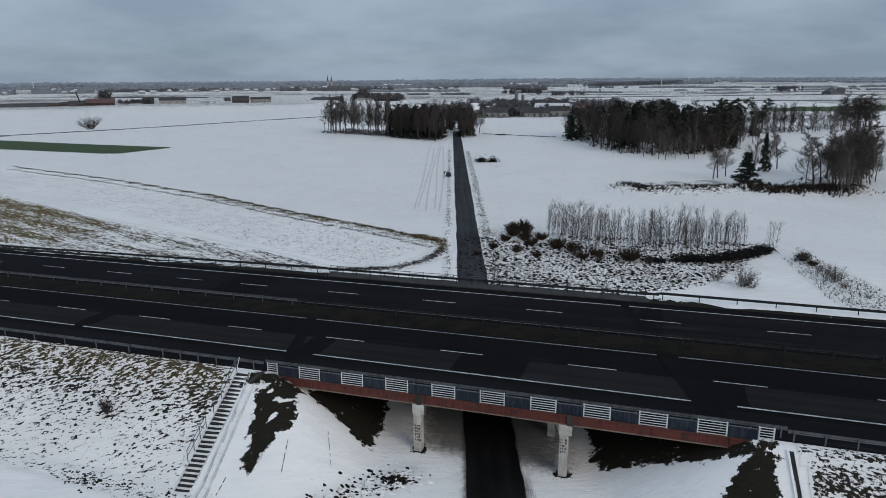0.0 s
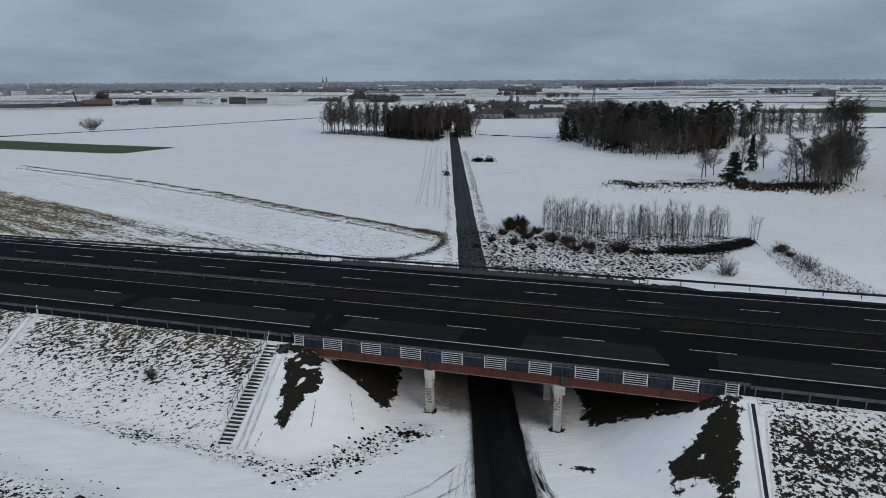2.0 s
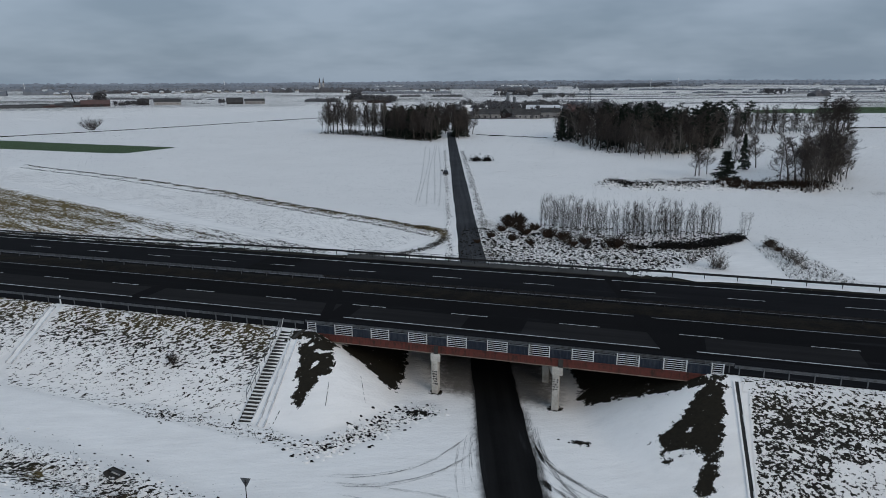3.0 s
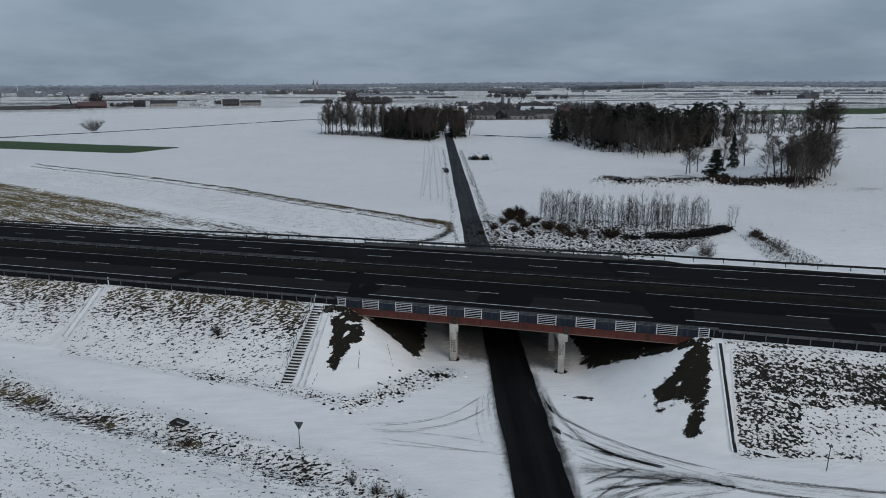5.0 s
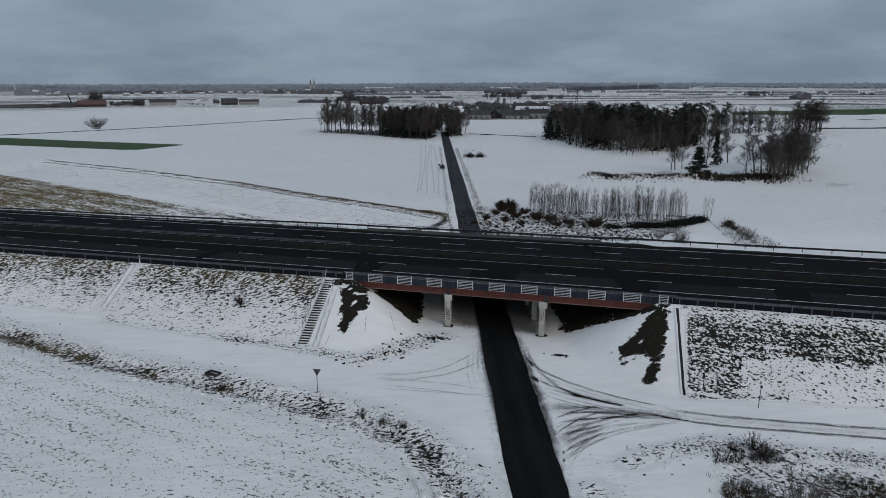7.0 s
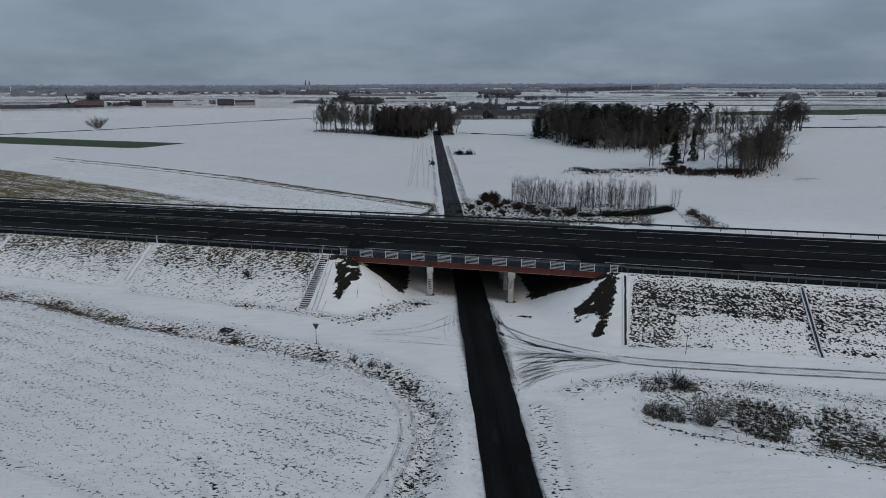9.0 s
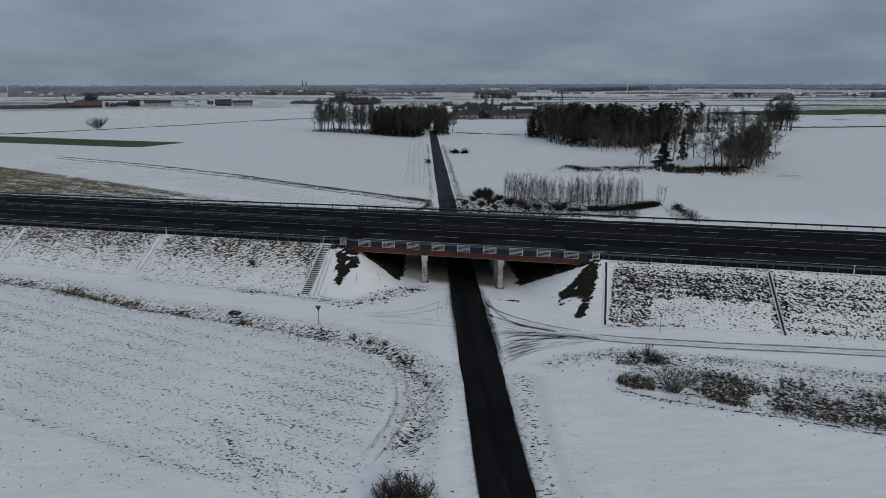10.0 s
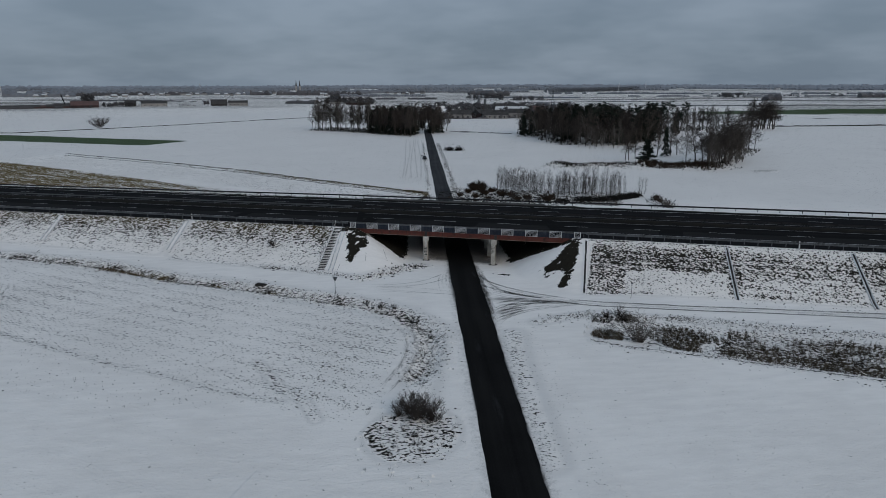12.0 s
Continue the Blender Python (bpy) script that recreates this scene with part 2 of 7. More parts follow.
M_CONC_DARK = plain("dark_concrete", (0.055, 0.052, 0.048), (0.022, 0.020, 0.018), 0.85, 0.0, 0.5, 9.0, 0.3)
M_SNOW = plain("settled_snow", (0.86, 0.828, 0.80), (0.78, 0.748, 0.722), 0.65, 0.0, 0.8, 5.0, 0.5, 0.03)
M_SNOW_DIRTY = plain("ploughed_dirty_snow", (0.70, 0.71, 0.73), (0.42, 0.42, 0.42), 0.7, 0.0, 0.9, 6.0, 0.5, 0.06)
M_SCRAWL = plain("black_spray_paint", (0.02, 0.02, 0.022), (0.04, 0.035, 0.03), 0.6)
M_VERGE = plain("sodden_median_turf", (0.017, 0.0135, 0.0095), (0.0048, 0.0043, 0.0038), 0.95, 0.0, 0.5, 4.0, 0.8, 0.0)
M_BARK = plain("dark_bark", (0.095, 0.080, 0.070), (0.045, 0.039, 0.034), 0.95, 0.0, 1.2, 14.0, 0.5, 0.25)
M_BIRCH = plain("pale_birch_bark", (0.20, 0.185, 0.165), (0.055, 0.050, 0.045), 0.85, 0.0, 1.4, 8.0, 0.4, 0.2)
M_TWIG = plain("brown_bare_twigs", (0.074, 0.061, 0.054), (0.040, 0.034, 0.031), 0.95, 0.0, 0.4, 6.0, 0.1, 0.25)
M_TWIG_PALE = plain("grey_bare_twigs", (0.125, 0.110, 0.098), (0.070, 0.062, 0.056), 0.95, 0.0, 0.4, 6.0, 0.1, 0.25)
M_SAPLING = plain("dark_sapling_twigs", (0.062, 0.052, 0.045), (0.034, 0.029, 0.026), 0.95, 0.0, 0.4, 6.0, 0.1, 0.25)
M_NEEDLE = plain("dark_pine_needles", (0.030, 0.037, 0.028), (0.013, 0.017, 0.013), 0.9, 0.0, 0.5, 5.0, 0.2, 0.3)
M_RUSSET = plain("russet_dead_foliage", (0.066, 0.042, 0.029), (0.026, 0.020, 0.016), 0.95, 0.0, 0.9, 6.0, 0.2, 0.25)
M_BRUSH = plain("black_brushwood", (0.022, 0.020, 0.018), (0.010, 0.009, 0.009), 0.95, 0.0, 0.9, 6.0, 0.2, 0.15)
M_STRAW = plain("dead_straw_grass", (0.150, 0.115, 0.070), (0.065, 0.051, 0.034), 0.95, 0.0, 0.35, 6.0, 0.2, 0.15)
M_REED = plain("grey_brown_reeds", (0.185, 0.150, 0.105), (0.085, 0.070, 0.052), 0.95, 0.0, 0.35, 6.0, 0.2, 0.2)
M_TUSSOCK = plain("dark_dead_grass", (0.050, 0.043, 0.032), (0.022, 0.020, 0.017), 0.95, 0.0, 0.6, 6.0, 0.2, 0.2)
# brick and tile reds dulled and greyed to carry distance haze
M_BRICK = plain("weathered_red_brick", (0.092, 0.062, 0.060), (0.058, 0.043, 0.042), 0.9, 0.0, 0.1, 2.0, 0.2)
M_TILE = plain("old_red_roof_tile", (0.120, 0.066, 0.058), (0.075, 0.046, 0.042), 0.85, 0.0, 0.2, 2.0, 0.2)
M_ROOF = plain("dark_roofing_felt", (0.060, 0.055, 0.053), (0.030, 0.028, 0.027), 0.85, 0.0, 0.2, 2.0, 0.2)
M_PLASTER = plain("pale_render", (0.36, 0.345, 0.33), (0.24, 0.23, 0.22), 0.9, 0.0, 0.3, 3.0, 0.2, 0.2)
M_SHEET = plain("grey_sheet_metal", (0.20, 0.21, 0.225), (0.13, 0.135, 0.145), 0.55, 0.3, 0.3, 3.0, 0.1)
M_GLASS = plain("dark_window_glass", (0.03, 0.034, 0.04), (0.02, 0.022, 0.026), 0.2, 0.0, 0.5, 2.0, 0.0)
# distance haze put into these three far-tree colours: paler and greyer
M_HAZE = plain("haze_grey_woodland", (0.255, 0.272, 0.302), (0.195, 0.210, 0.236), 0.95, 0.0, 0.02, 0.2, 0.0, 0.1)
M_FARWOOD = plain("hazed_winter_woodland", (0.210, 0.220, 0.240), (0.150, 0.158, 0.174), 0.95, 0.0, 0.02, 0.2, 0.0, 0.1)
M_VILLAGE = plain("hazed_garden_trees", (0.120, 0.116, 0.120), (0.078, 0.076, 0.080), 0.95, 0.0, 0.02, 0.3, 0.0, 0.1)
M_TYRE = plain("black_rubber", (0.02, 0.02, 0.02), (0.012, 0.012, 0.012), 0.8)
M_CARPAINT = plain("dark_car_paint", (0.018, 0.019, 0.022), (0.012, 0.013, 0.015), 0.3, 0.0, 0.4, 4.0, 0.0)


def slush_material(name, most, fray=False):
    """Tyre marks: broken dark slush with snow showing between."""
    m = Nodes(name)
    a = m.noise(3.0, 6, 0.7)
    b = m.noise(0.35, 4)
    f = m.ramp(m.math("ADD", m.math("MULTIPLY", a, 0.55), m.math("MULTIPLY", b, 0.45)), 0.40, 0.60)
    m.done(m.mix(m.noise(6.0, 4), (0.028, 0.026, 0.024), (0.10, 0.095, 0.09)), 0.7)
    tr, mx = m.n.new("ShaderNodeBsdfTransparent"), m.n.new("ShaderNodeMixShader")
    if fray:
        f = m.ramp(m.math("ADD", m.math("MULTIPLY", m.math("SUBTRACT", m.noise(1.0, 7, 0.70, stretch=(2.0, 1.1, 1.0, -0.3)), 0.5), 0.9), m.attr("fade")[0]), 0.10, 1.05)
    m.l.new(m.math("MULTIPLY", f, most), mx.inputs[0])
    m.l.new(tr.outputs[0], mx.inputs[1])
    m.l.new(m.bsdf.outputs[0], mx.inputs[2])
    m.l.new(mx.outputs[0], m.n["Material Output"].inputs[0])
    return m.mat


def streak_material(name, most):
    """Wheel marks: thin dark streaks drawn out along the way of the wheels, fading at the sides and ends."""
    m = Nodes(name)
    fade, u, v, seed = m.attr("fade")
    comb = m.n.new("ShaderNodeCombineXYZ")
    m.l.new(m.math("MULTIPLY", u, 45.0), comb.inputs[0])
    m.l.new(m.math("MULTIPLY", v, 62.0), comb.inputs[1])
    m.l.new(m.math("MULTIPLY", seed, 90.0), comb.inputs[2])
    lines = m.noise(1.0, 5, 0.66, vec=comb.outputs[0])
    lumps = m.noise(5.0, 4, 0.7)
    f = m.math("ADD", m.math("MULTIPLY", lines, 0.75), m.math("MULTIPLY", lumps, 0.25))
    f = m.ramp(m.math("ADD", m.math("MULTIPLY", m.math("SUBTRACT", f, 0.5), 4.2), m.math("SUBTRACT", m.math("MULTIPLY", fade, 0.85), 0.50)), 0.0, 0.65)
    m.done(m.mix(lumps, (0.024, 0.021, 0.018), (0.085, 0.078, 0.070)), 0.75)
    m.bsdf.inputs["Specular IOR Level"].default_value = 0.1
    tr, mx = m.n.new("ShaderNodeBsdfTransparent"), m.n.new("ShaderNodeMixShader")
    m.l.new(m.math("MULTIPLY", f, most), mx.inputs[0])
    m.l.new(tr.outputs[0], mx.inputs[1])
    m.l.new(m.bsdf.outputs[0], mx.inputs[2])
    m.l.new(mx.outputs[0], m.n["Material Output"].inputs[0])
    return m.mat


M_SLUSH, M_SLUSH_PALE = streak_material("tyre_slush", 0.68), streak_material("faint_tyre_slush", 0.42)
M_SLUSH_FRAY = slush_material("frayed_roadside_slush", 0.92, True)

# ---------------------------------------------------------------- building helpers


def mesh_of(bm, name, material):
    me = bpy.data.meshes.new(name)
    bm.to_mesh(me)
    bm.free()
    me.materials.append(material)
    return me


def part(name, bm, material, parent, label=""):
    """Links a bmesh (or a mesh) as one object under a thing or a part."""
    me = bm if isinstance(bm, bpy.types.Mesh) else mesh_of(bm, name, material)
    ob = new(name, me)
    ob.parent = parent
    if label:
        tagged(ob, label)
    return ob


def thing(name, label, category, group="", kind="", at=None):
    ob = new(name)
    ob.empty_display_size = 0.2
    if at is not None:
        ob.matrix_basis = at
    return tagged(ob, label, category, group, kind)


def solo(name, bm, material, label, category, group="", kind="", at=None):
    """A thing that is one mesh."""
    me = bm if isinstance(bm, bpy.types.Mesh) else mesh_of(bm, name, material)
    ob = new(name, me)
    if at is not None:
        ob.matrix_basis = at
    return tagged(ob, label, category, group, kind)


def hexa(bm, pts):
    """A closed block from eight corners: four below, four above, both counter-clockwise."""
    v = [bm.verts.new(p) for p in pts]
    for f in ((3, 2, 1, 0), (4, 5, 6, 7), (0, 1, 5, 4), (1, 2, 6, 5), (2, 3, 7, 6), (3, 0, 4, 7)):
        bm.faces.new([v[i] for i in f])
    return v


def box(bm, x0, x1, y0, y1, z0, z1, f=None):
    c = [(x0, y0, z0), (x1, y0, z0), (x1, y1, z0), (x0, y1, z0), (x0, y0, z1), (x1, y0, z1), (x1, y1, z1), (x0, y1, z1)]
    return hexa(bm, [f(*p) for p in c] if f else c)


def bbox(x0, x1, y0, y1, z0, z1, bevel=0.0, f=None):
    bm = bmesh.new()
    box(bm, x0, x1, y0, y1, z0, z1, f)
    if bevel:
        bmesh.ops.bevel(bm, geom=list(bm.edges), offset=bevel, segments=1, affect="EDGES")
    return bm


def tube(bm, p0, p1, r0, r1, n=6, cap=True):
    p0, p1 = Vector(p0), Vector(p1)
    d = (p1 - p0).normalized()
    a = d.orthogonal().normalized()
    b = d.cross(a)
    lo, hi = [], []
    for i in range(n):
        w = 2 * math.pi * i / n
        o = a * math.cos(w) + b * math.sin(w)
        lo.append(bm.verts.new(p0 + o * r0))
        hi.append(bm.verts.new(p1 + o * r1))
    for i in range(n):
        j = (i + 1) % n
        bm.faces.new((lo[i], lo[j], hi[j], hi[i]))
    if cap:
        bm.faces.new(lo[::-1])
        bm.faces.new(hi)


def profile(bm, stations, section):
    """Sweeps a closed section, a function of the station, along the stations."""
    rings = [[bm.verts.new(p) for p in section(s)] for s in stations]
    for a, b in zip(rings, rings[1:]):
        for i in range(len(a)):
            j = (i + 1) % len(a)
            bm.faces.new((a[i], a[j], b[j], b[i]))
    bm.faces.new(rings[0][::-1])
    bm.faces.new(rings[-1])
    bmesh.ops.recalc_face_normals(bm, faces=bm.faces)


# ---------------------------------------------------------------- the lie of the land
SKEW = 0.315          # the byroad, and with it the bridge, runs this far to the west per metre north
DECK0, RISE = 5.45, 0.010


def deck(x):
    """Height of the carriageway, which climbs gently eastwards."""
    return DECK0 + RISE * np.clip(np.asarray(x, float) - 20.0, -190.0, 130.0)


def along(x, y):
    """Distance along the bridge, measured with its skew."""
    return x + SKEW * (y + 1.0)


def byroad_x(y):
    return 24.3 - 0.316 * (y + 12.0)


def smooth(a, b, v):
    t = np.clip((np.asarray(v, float) - a) / (b - a), 0, 1)
    return t * t * (3 - 2 * t)


def near_line(x, y, pts):
    """Distance to a polyline, for arrays."""
    best = np.full(np.shape(x), 1e9)
    for (ax, ay), (bx, by) in zip(pts, pts[1:]):
        dx, dy = bx - ax, by - ay
        u = np.clip(((x - ax) * dx + (y - ay) * dy) / (dx * dx + dy * dy), 0, 1)
        best = np.minimum(best, np.hypot(x - ax - u * dx, y - ay - u * dy))
    return best


def inside(x, y, pts):
    """Whether points lie in a polygon, for arrays."""
    hit = np.zeros(np.shape(x), bool)
    for (ax, ay), (bx, by) in zip(pts, pts[1:] + pts[:1]):
        if ay == by:
            continue
        c = (ay > y) != (by > y)
        hit ^= c & (x < (bx - ax) * (y - ay) / (by - ay) + ax)
    return hit


def soft_in(x, y, pts, edge):
    """1 well inside a polygon, 0 outside, with a soft rim."""
    d = near_line(x, y, pts + pts[:1])
    return np.where(inside(x, y, pts), smooth(0, edge, d), 0.0)


def waves(x, y, s, seed):
    r = np.random.RandomState(seed)
    out = 0
    for k in range(5):
        a, p = r.uniform(0, 6.28), r.uniform(0, 6.28)
        out = out + np.sin((x * math.cos(a) + y * math.sin(a)) * (1 + 0.55 * k) / s + p) / (1 + 0.6 * k)
    return out / 2.2


DITCH = [(-140, -15), (-60, -18), (-38, -19.3), (-22, -23.2), (-5, -24.6), (13.5, -27.3), (20.5, -30.4), (25.5, -35.6), (27.6, -44.0), (27.6, -49)]
BOG = [(43.5, -32.4), (49, -32.6), (55, -34.4), (61, -35.4), (67, -36.2), (78, -37), (100, -40), (100, -26), (80, -23.6), (69, -22.6), (62, -23.2), (55, -22.0), (48.6, -21.2), (44.5, -23.5)]
BANK = [(21, 148), (30, 145), (42, 150), (55, 154), (70, 154), (84, 160)]


def height(x, y):
    """Height of the ground."""
    x, y = np.asarray(x, float), np.asarray(y, float)
    top = deck(x) - 0.06
    run = np.interp(x, [-110, -73, -15, 0, 41, 65, 82, 110], [8.2, 8.6, 10.3, 10.9, 11.9, 9.6, 9.0, 8.6])
    south, north = np.maximum(0, -1.6 - y) / run, np.maximum(0, y - 31.3) / 11.0
    s = along(x, y)
    west = np.maximum(0, s - 1.2) / 9.5
    east = np.maximum(0, 40.0 - s) / 10.6
    side = south ** 2 + north ** 2
    d = np.minimum(np.sqrt(side + west ** 2), np.sqrt(side + east ** 2))
    h = top * np.clip(1 - d, 0, 1)
    h = np.where(d > 0.86, top * 0.14 * np.clip((1.10 - d) / 0.24, 0, 1) ** 2, h)
    far = np.hypot(x, y)
    h = h + waves(x, y, 5.0, 3) * 0.05 * smooth(0.0, 0.3, d)
    h = h - 0.55 * np.exp(-((near_line(x, y, DITCH) / 1.1) ** 2))
    h = h - 0.5 * soft_in(x, y, BOG, 3.0)
    h = h + 1.5 * np.exp(-((near_line(x, y, BANK) / 3.2) ** 2)) * (1 + 0.3 * waves(x, y, 2.5, 8))
    h = h + waves(x, y, 60.0, 5) * 0.6 * smooth(150, 500, far)
    h = h + (9.0 - 7.0 * smooth(-600, -2300, x)) * smooth(2300, 4100, far) + 2.0 * waves(x, y, 400.0, 6) * smooth(1500, 3500, far)
    # the byroad lies level
    b = np.abs(x - byroad_x(y))
    h = np.where(b < 6, h * smooth(2.5, 6, b) + (-0.02) * (1 - smooth(2.5, 6, b)), h)
    return h


def hz(x, y):
    return float(height(np.array([x]), np.array([y]))[0])


def steps(lo, hi, fine_lo, fine_hi, step, grow):
    """Grid lines: even between fine_lo and fine_hi, then wider and wider."""
    mid = list(np.arange(fine_lo, fine_hi + 1e-6, step))
    up, v, s = [], fine_hi, step
    while v < hi:
        s *= 1 + grow
        v += s
        up.append(min(v, hi))
    down, v, s = [], fine_lo, step
    while v > lo:
        s *= 1 + grow
        v -= s
        down.append(max(v, lo))
    return np.array(down[::-1] + mid + up)


REED_BEDS = [
    [(44.8, -23.8), (47.4, -22.9), (47.3, -24.6), (44.8, -25.9)],
    [(45.0, -29.2), (46.4, -27.3), (48.9, -28.0), (48.8, -31.9), (46.7, -32.3), (45.1, -30.8)],
    [(48.2, -23.2), (49.5, -21.8), (50.9, -23.4), (48.5, -24.4)],
    [(52.4, -25.2), (55.2, -24.2), (59.0, -25.4), (60.5, -28.0), (58.5, -29.5), (57.9, -33.0), (55.5, -33.0), (53.4, -30.7), (52.0, -28.9)],
    [(59.5, -30.0), (61.8, -24.6), (65.0, -24.0), (65.2, -27.0), (67.5, -28.0), (69.0, -24.8), (76.0, -24.6), (100, -27.5), (100, -38.6), (78, -36.0), (69.0, -34.6), (63.3, -33.9), (60.0, -33.0)],
]
STUB_A = [(-197, 139), (-192, 136.5), (-135, 121.5), (-85, 104.6), (-50, 89.3), (-23, 79.0), (-8, 71.5)]
STUB_B = [(-200, 107), (-177, 101.4), (-142, 90.7), (-110, 79.9), (-83, 70.1), (-57, 63.0), (-30, 55), (-10, 46), (-40, 42), (-90, 44), (-140, 48), (-220, 60)]
TUSSOCKS = [(-34, -21.4, 3.4), (-29, -21.5, 2.6), (-24.5, -22.0, 1.2), (-13, -24.2, 1.2), (-3.5, -25.2, 1.6)]


def build_ground():
    gx = steps(-4700, 4700, -92, 100, 0.5, 0.06)
    gy = steps(-420, 4850, -72, 46, 0.5, 0.038)
    X, Y = np.meshgrid(gx, gy)
    x, y = X.ravel(), Y.ravel()
    z = height(x, y)
    nx, ny = len(gx), len(gy)
    i = (np.arange(ny - 1)[:, None] * nx + np.arange(nx - 1)[None, :]).ravel()
    quads = np.stack([i, i + 1, i + nx + 1, i + nx], 1)
    me = bpy.data.meshes.new("ground")
    me.vertices.add(len(x))
    me.vertices.foreach_set("co", np.stack([x, y, z], 1).astype(np.float32).ravel())
    me.loops.add(quads.size)
    me.loops.foreach_set("vertex_index", quads.ravel().astype(np.int32))
    me.polygons.add(len(quads))
    me.polygons.foreach_set("loop_start", np.arange(0, quads.size, 4, dtype=np.int32))
    me.update(calc_edges=True)
    me.polygons.foreach_set("use_smooth", np.ones(len(quads), bool))

    s = along(x, y)
    top = deck(x) - 0.06
    up = np.clip(z / np.maximum(top, 1), 0, 1)
    # dead grass through the snow
    tuft = np.zeros_like(x)
    straw, streak, dots, soil, track, green = (np.zeros_like(x) for _ in range(6))
    on_slope = smooth(0.0, 0.06, up) * (y < 0)
    tuft = np.maximum(tuft, on_slope * (x < -1.75 - 0.125 * (y + 12.3)) * (0.30 + 0.25 * smooth(0.12, 0.95, up)) * (1 - 0.75 * np.exp(-((x + 33.1) / 0.9) ** 2)))
    rt = np.where(up > 0.42, 0.56, 0.50) + 0.07 * np.sin(y * 7.4 + 0.6 * waves(x, y, 3.0, 61))
    rt = np.where((x > 48.5) & (x < 64.0) & (up < 0.46), 0.34, rt)
    rt = np.where(x > 65.6, rt - 0.06, rt) - 0.16 * smooth(0.82, 0.95, up)
    tuft = np.maximum(tuft, on_slope * (x > 42.9 + 0.035 * (-y)) * rt)
    streak = np.maximum(streak, on_slope * np.where(x > 40, 0.18, 0.10))
    straw = np.maximum(straw, on_slope * smooth(0.6, 0.95, up) * np.where(x < 0, 0.45, 0.06))
    # the far slope of the embankment
    tuft = np.maximum(tuft, 0.46 * smooth(29.4, 30.6, y) * smooth(50, 44, y) * smooth(-8, -16, x))
    # foot of the slopes
    tuft = np.maximum(tuft, 0.36 * np.exp(-((near_line(x, y, [(7.6, -14.4), (10.4, -11.0), (13.4, -6.4), (14.6, -4.8)]) / 1.5) ** 2)))
    tuft = np.maximum(tuft, 0.36 * np.exp(-((near_line(x, y, [(-30, -11.6), (-16, -12.6), (-2, -13.2), (8.6, -14.2)]) / 1.0) ** 2)))
    tuft = np.maximum(tuft, 0.55 * np.exp(-((near_line(x, y, [(43.3, -13.9), (49.2, -12.6), (53.2, -11.8)]) / 0.40) ** 2)))
    soil = np.maximum(soil, 1.5 * np.exp(-(((x - 14.1) / 0.8) ** 2 + ((y + 5.6) / 0.5) ** 2)))
    tuft = np.maximum(tuft, 0.6 * np.exp(-(((x + 9.2) / 1.8) ** 2 + ((y + 13.2) / 0.6) ** 2)))
    soil = np.maximum(soil, 1.1 * np.exp(-(((x - 29.6) / 0.8) ** 2 + ((y + 6.5) / 0.4) ** 2)))
    # ditch and bog
    dd = near_line(x, y, DITCH)
    tuft = np.maximum(tuft, (0.58 - 0.12 * smooth(-33, -39, y)) * np.exp(-((dd / (2.9 - 0.9 * smooth(-33, -39, y))) ** 2)) * (0.84 + 0.26 * waves(x, y, 1.6, 21)))
    for cx, cy, r in TUSSOCKS:
        q = np.exp(-(((x - cx) / r) ** 2 + ((y - cy) / 0.8) ** 2))
        tuft, straw = np.maximum(tuft, 0.75 * q), np.maximum(straw, q)
    bog = soft_in(x, y, BOG, 1.8)
    inner = np.zeros_like(x)
    for poly in REED_BEDS:
        inner = np.maximum(inner, soft_in(x, y, poly, 1.2))
    inner = inner * (0.45 + 0.55 * smooth(-0.5, 0.3, waves(x, y, 1.6, 33)))
    tuft = np.maximum(tuft, 0.40 * bog + 0.20 * inner)
    straw = np.maximum(straw, inner)
    tuft = np.maximum(tuft, 0.40 * np.exp(-((near_line(x, y, [(38, -28), (41, -25), (45, -22.6), (60, -21.8), (80, -22.2), (100, -23)]) / 1.3) ** 2)))
    tuft = np.maximum(tuft, 0.62 * np.exp(-((near_line(x, y, [(45.2, -32.7), (49, -33.8), (54, -34.3), (62, -34.8), (69, -35.6), (100, -40)]) / 0.45) ** 2)))
    # stony ground round the roadside bush
    ring = np.hypot((x - 31.0) / 1.25, (y + 60.5) / 1.5)
    tuft = np.maximum(tuft, 0.42 * smooth(4.2, 2.6, ring) * (y > -67))
    tuft = np.maximum(tuft, 0.33 * np.exp(-((near_line(x, y, [(28.5, -49), (29.6, -56), (30, -60)]) / 2.0) ** 2)))
    tuft = np.maximum(tuft, 0.34 * np.exp(-((near_line(x, y, [(35.5, -33), (37.5, -42), (40.5, -52), (43.5, -62)]) / 1.8) ** 2)))
    tuft = np.maximum(tuft, 0.46 * np.exp(-((near_line(x, y, [(-30, -49.6), (-6, -54.8), (2, -55.9), (7, -57.0), (12, -57.6), (16.5, -57.9)]) / 0.35) ** 2)))
    tuft = np.maximum(tuft, 0.45 * np.exp(-((near_line(x, y, [(8.8, -49.5), (15.1, -55.3), (18.6, -57.2), (21.4, -60.5)]) / 0.6) ** 2)))
    tuft = np.maximum(tuft, 0.62 * np.exp(-((near_line(x, y, [(27.2, -59.5), (27.0, -61.5), (28.6, -63.6), (30.5, -65.0)]) / 0.55) ** 2)))
    # ploughed field to the south-west
    side = np.where(y < -20, 1, 0) * (dd > 2.2)
    field = side * smooth(2.2, 4.5, dd) * (x < 26.5) * inside(x, y, [(-300, -21), (-38, -22), (-22, -26), (-5, -27.5), (13, -30.5), (20, -34), (25, -45), (26, -56), (22, -66), (0, -110), (-300, -110)])
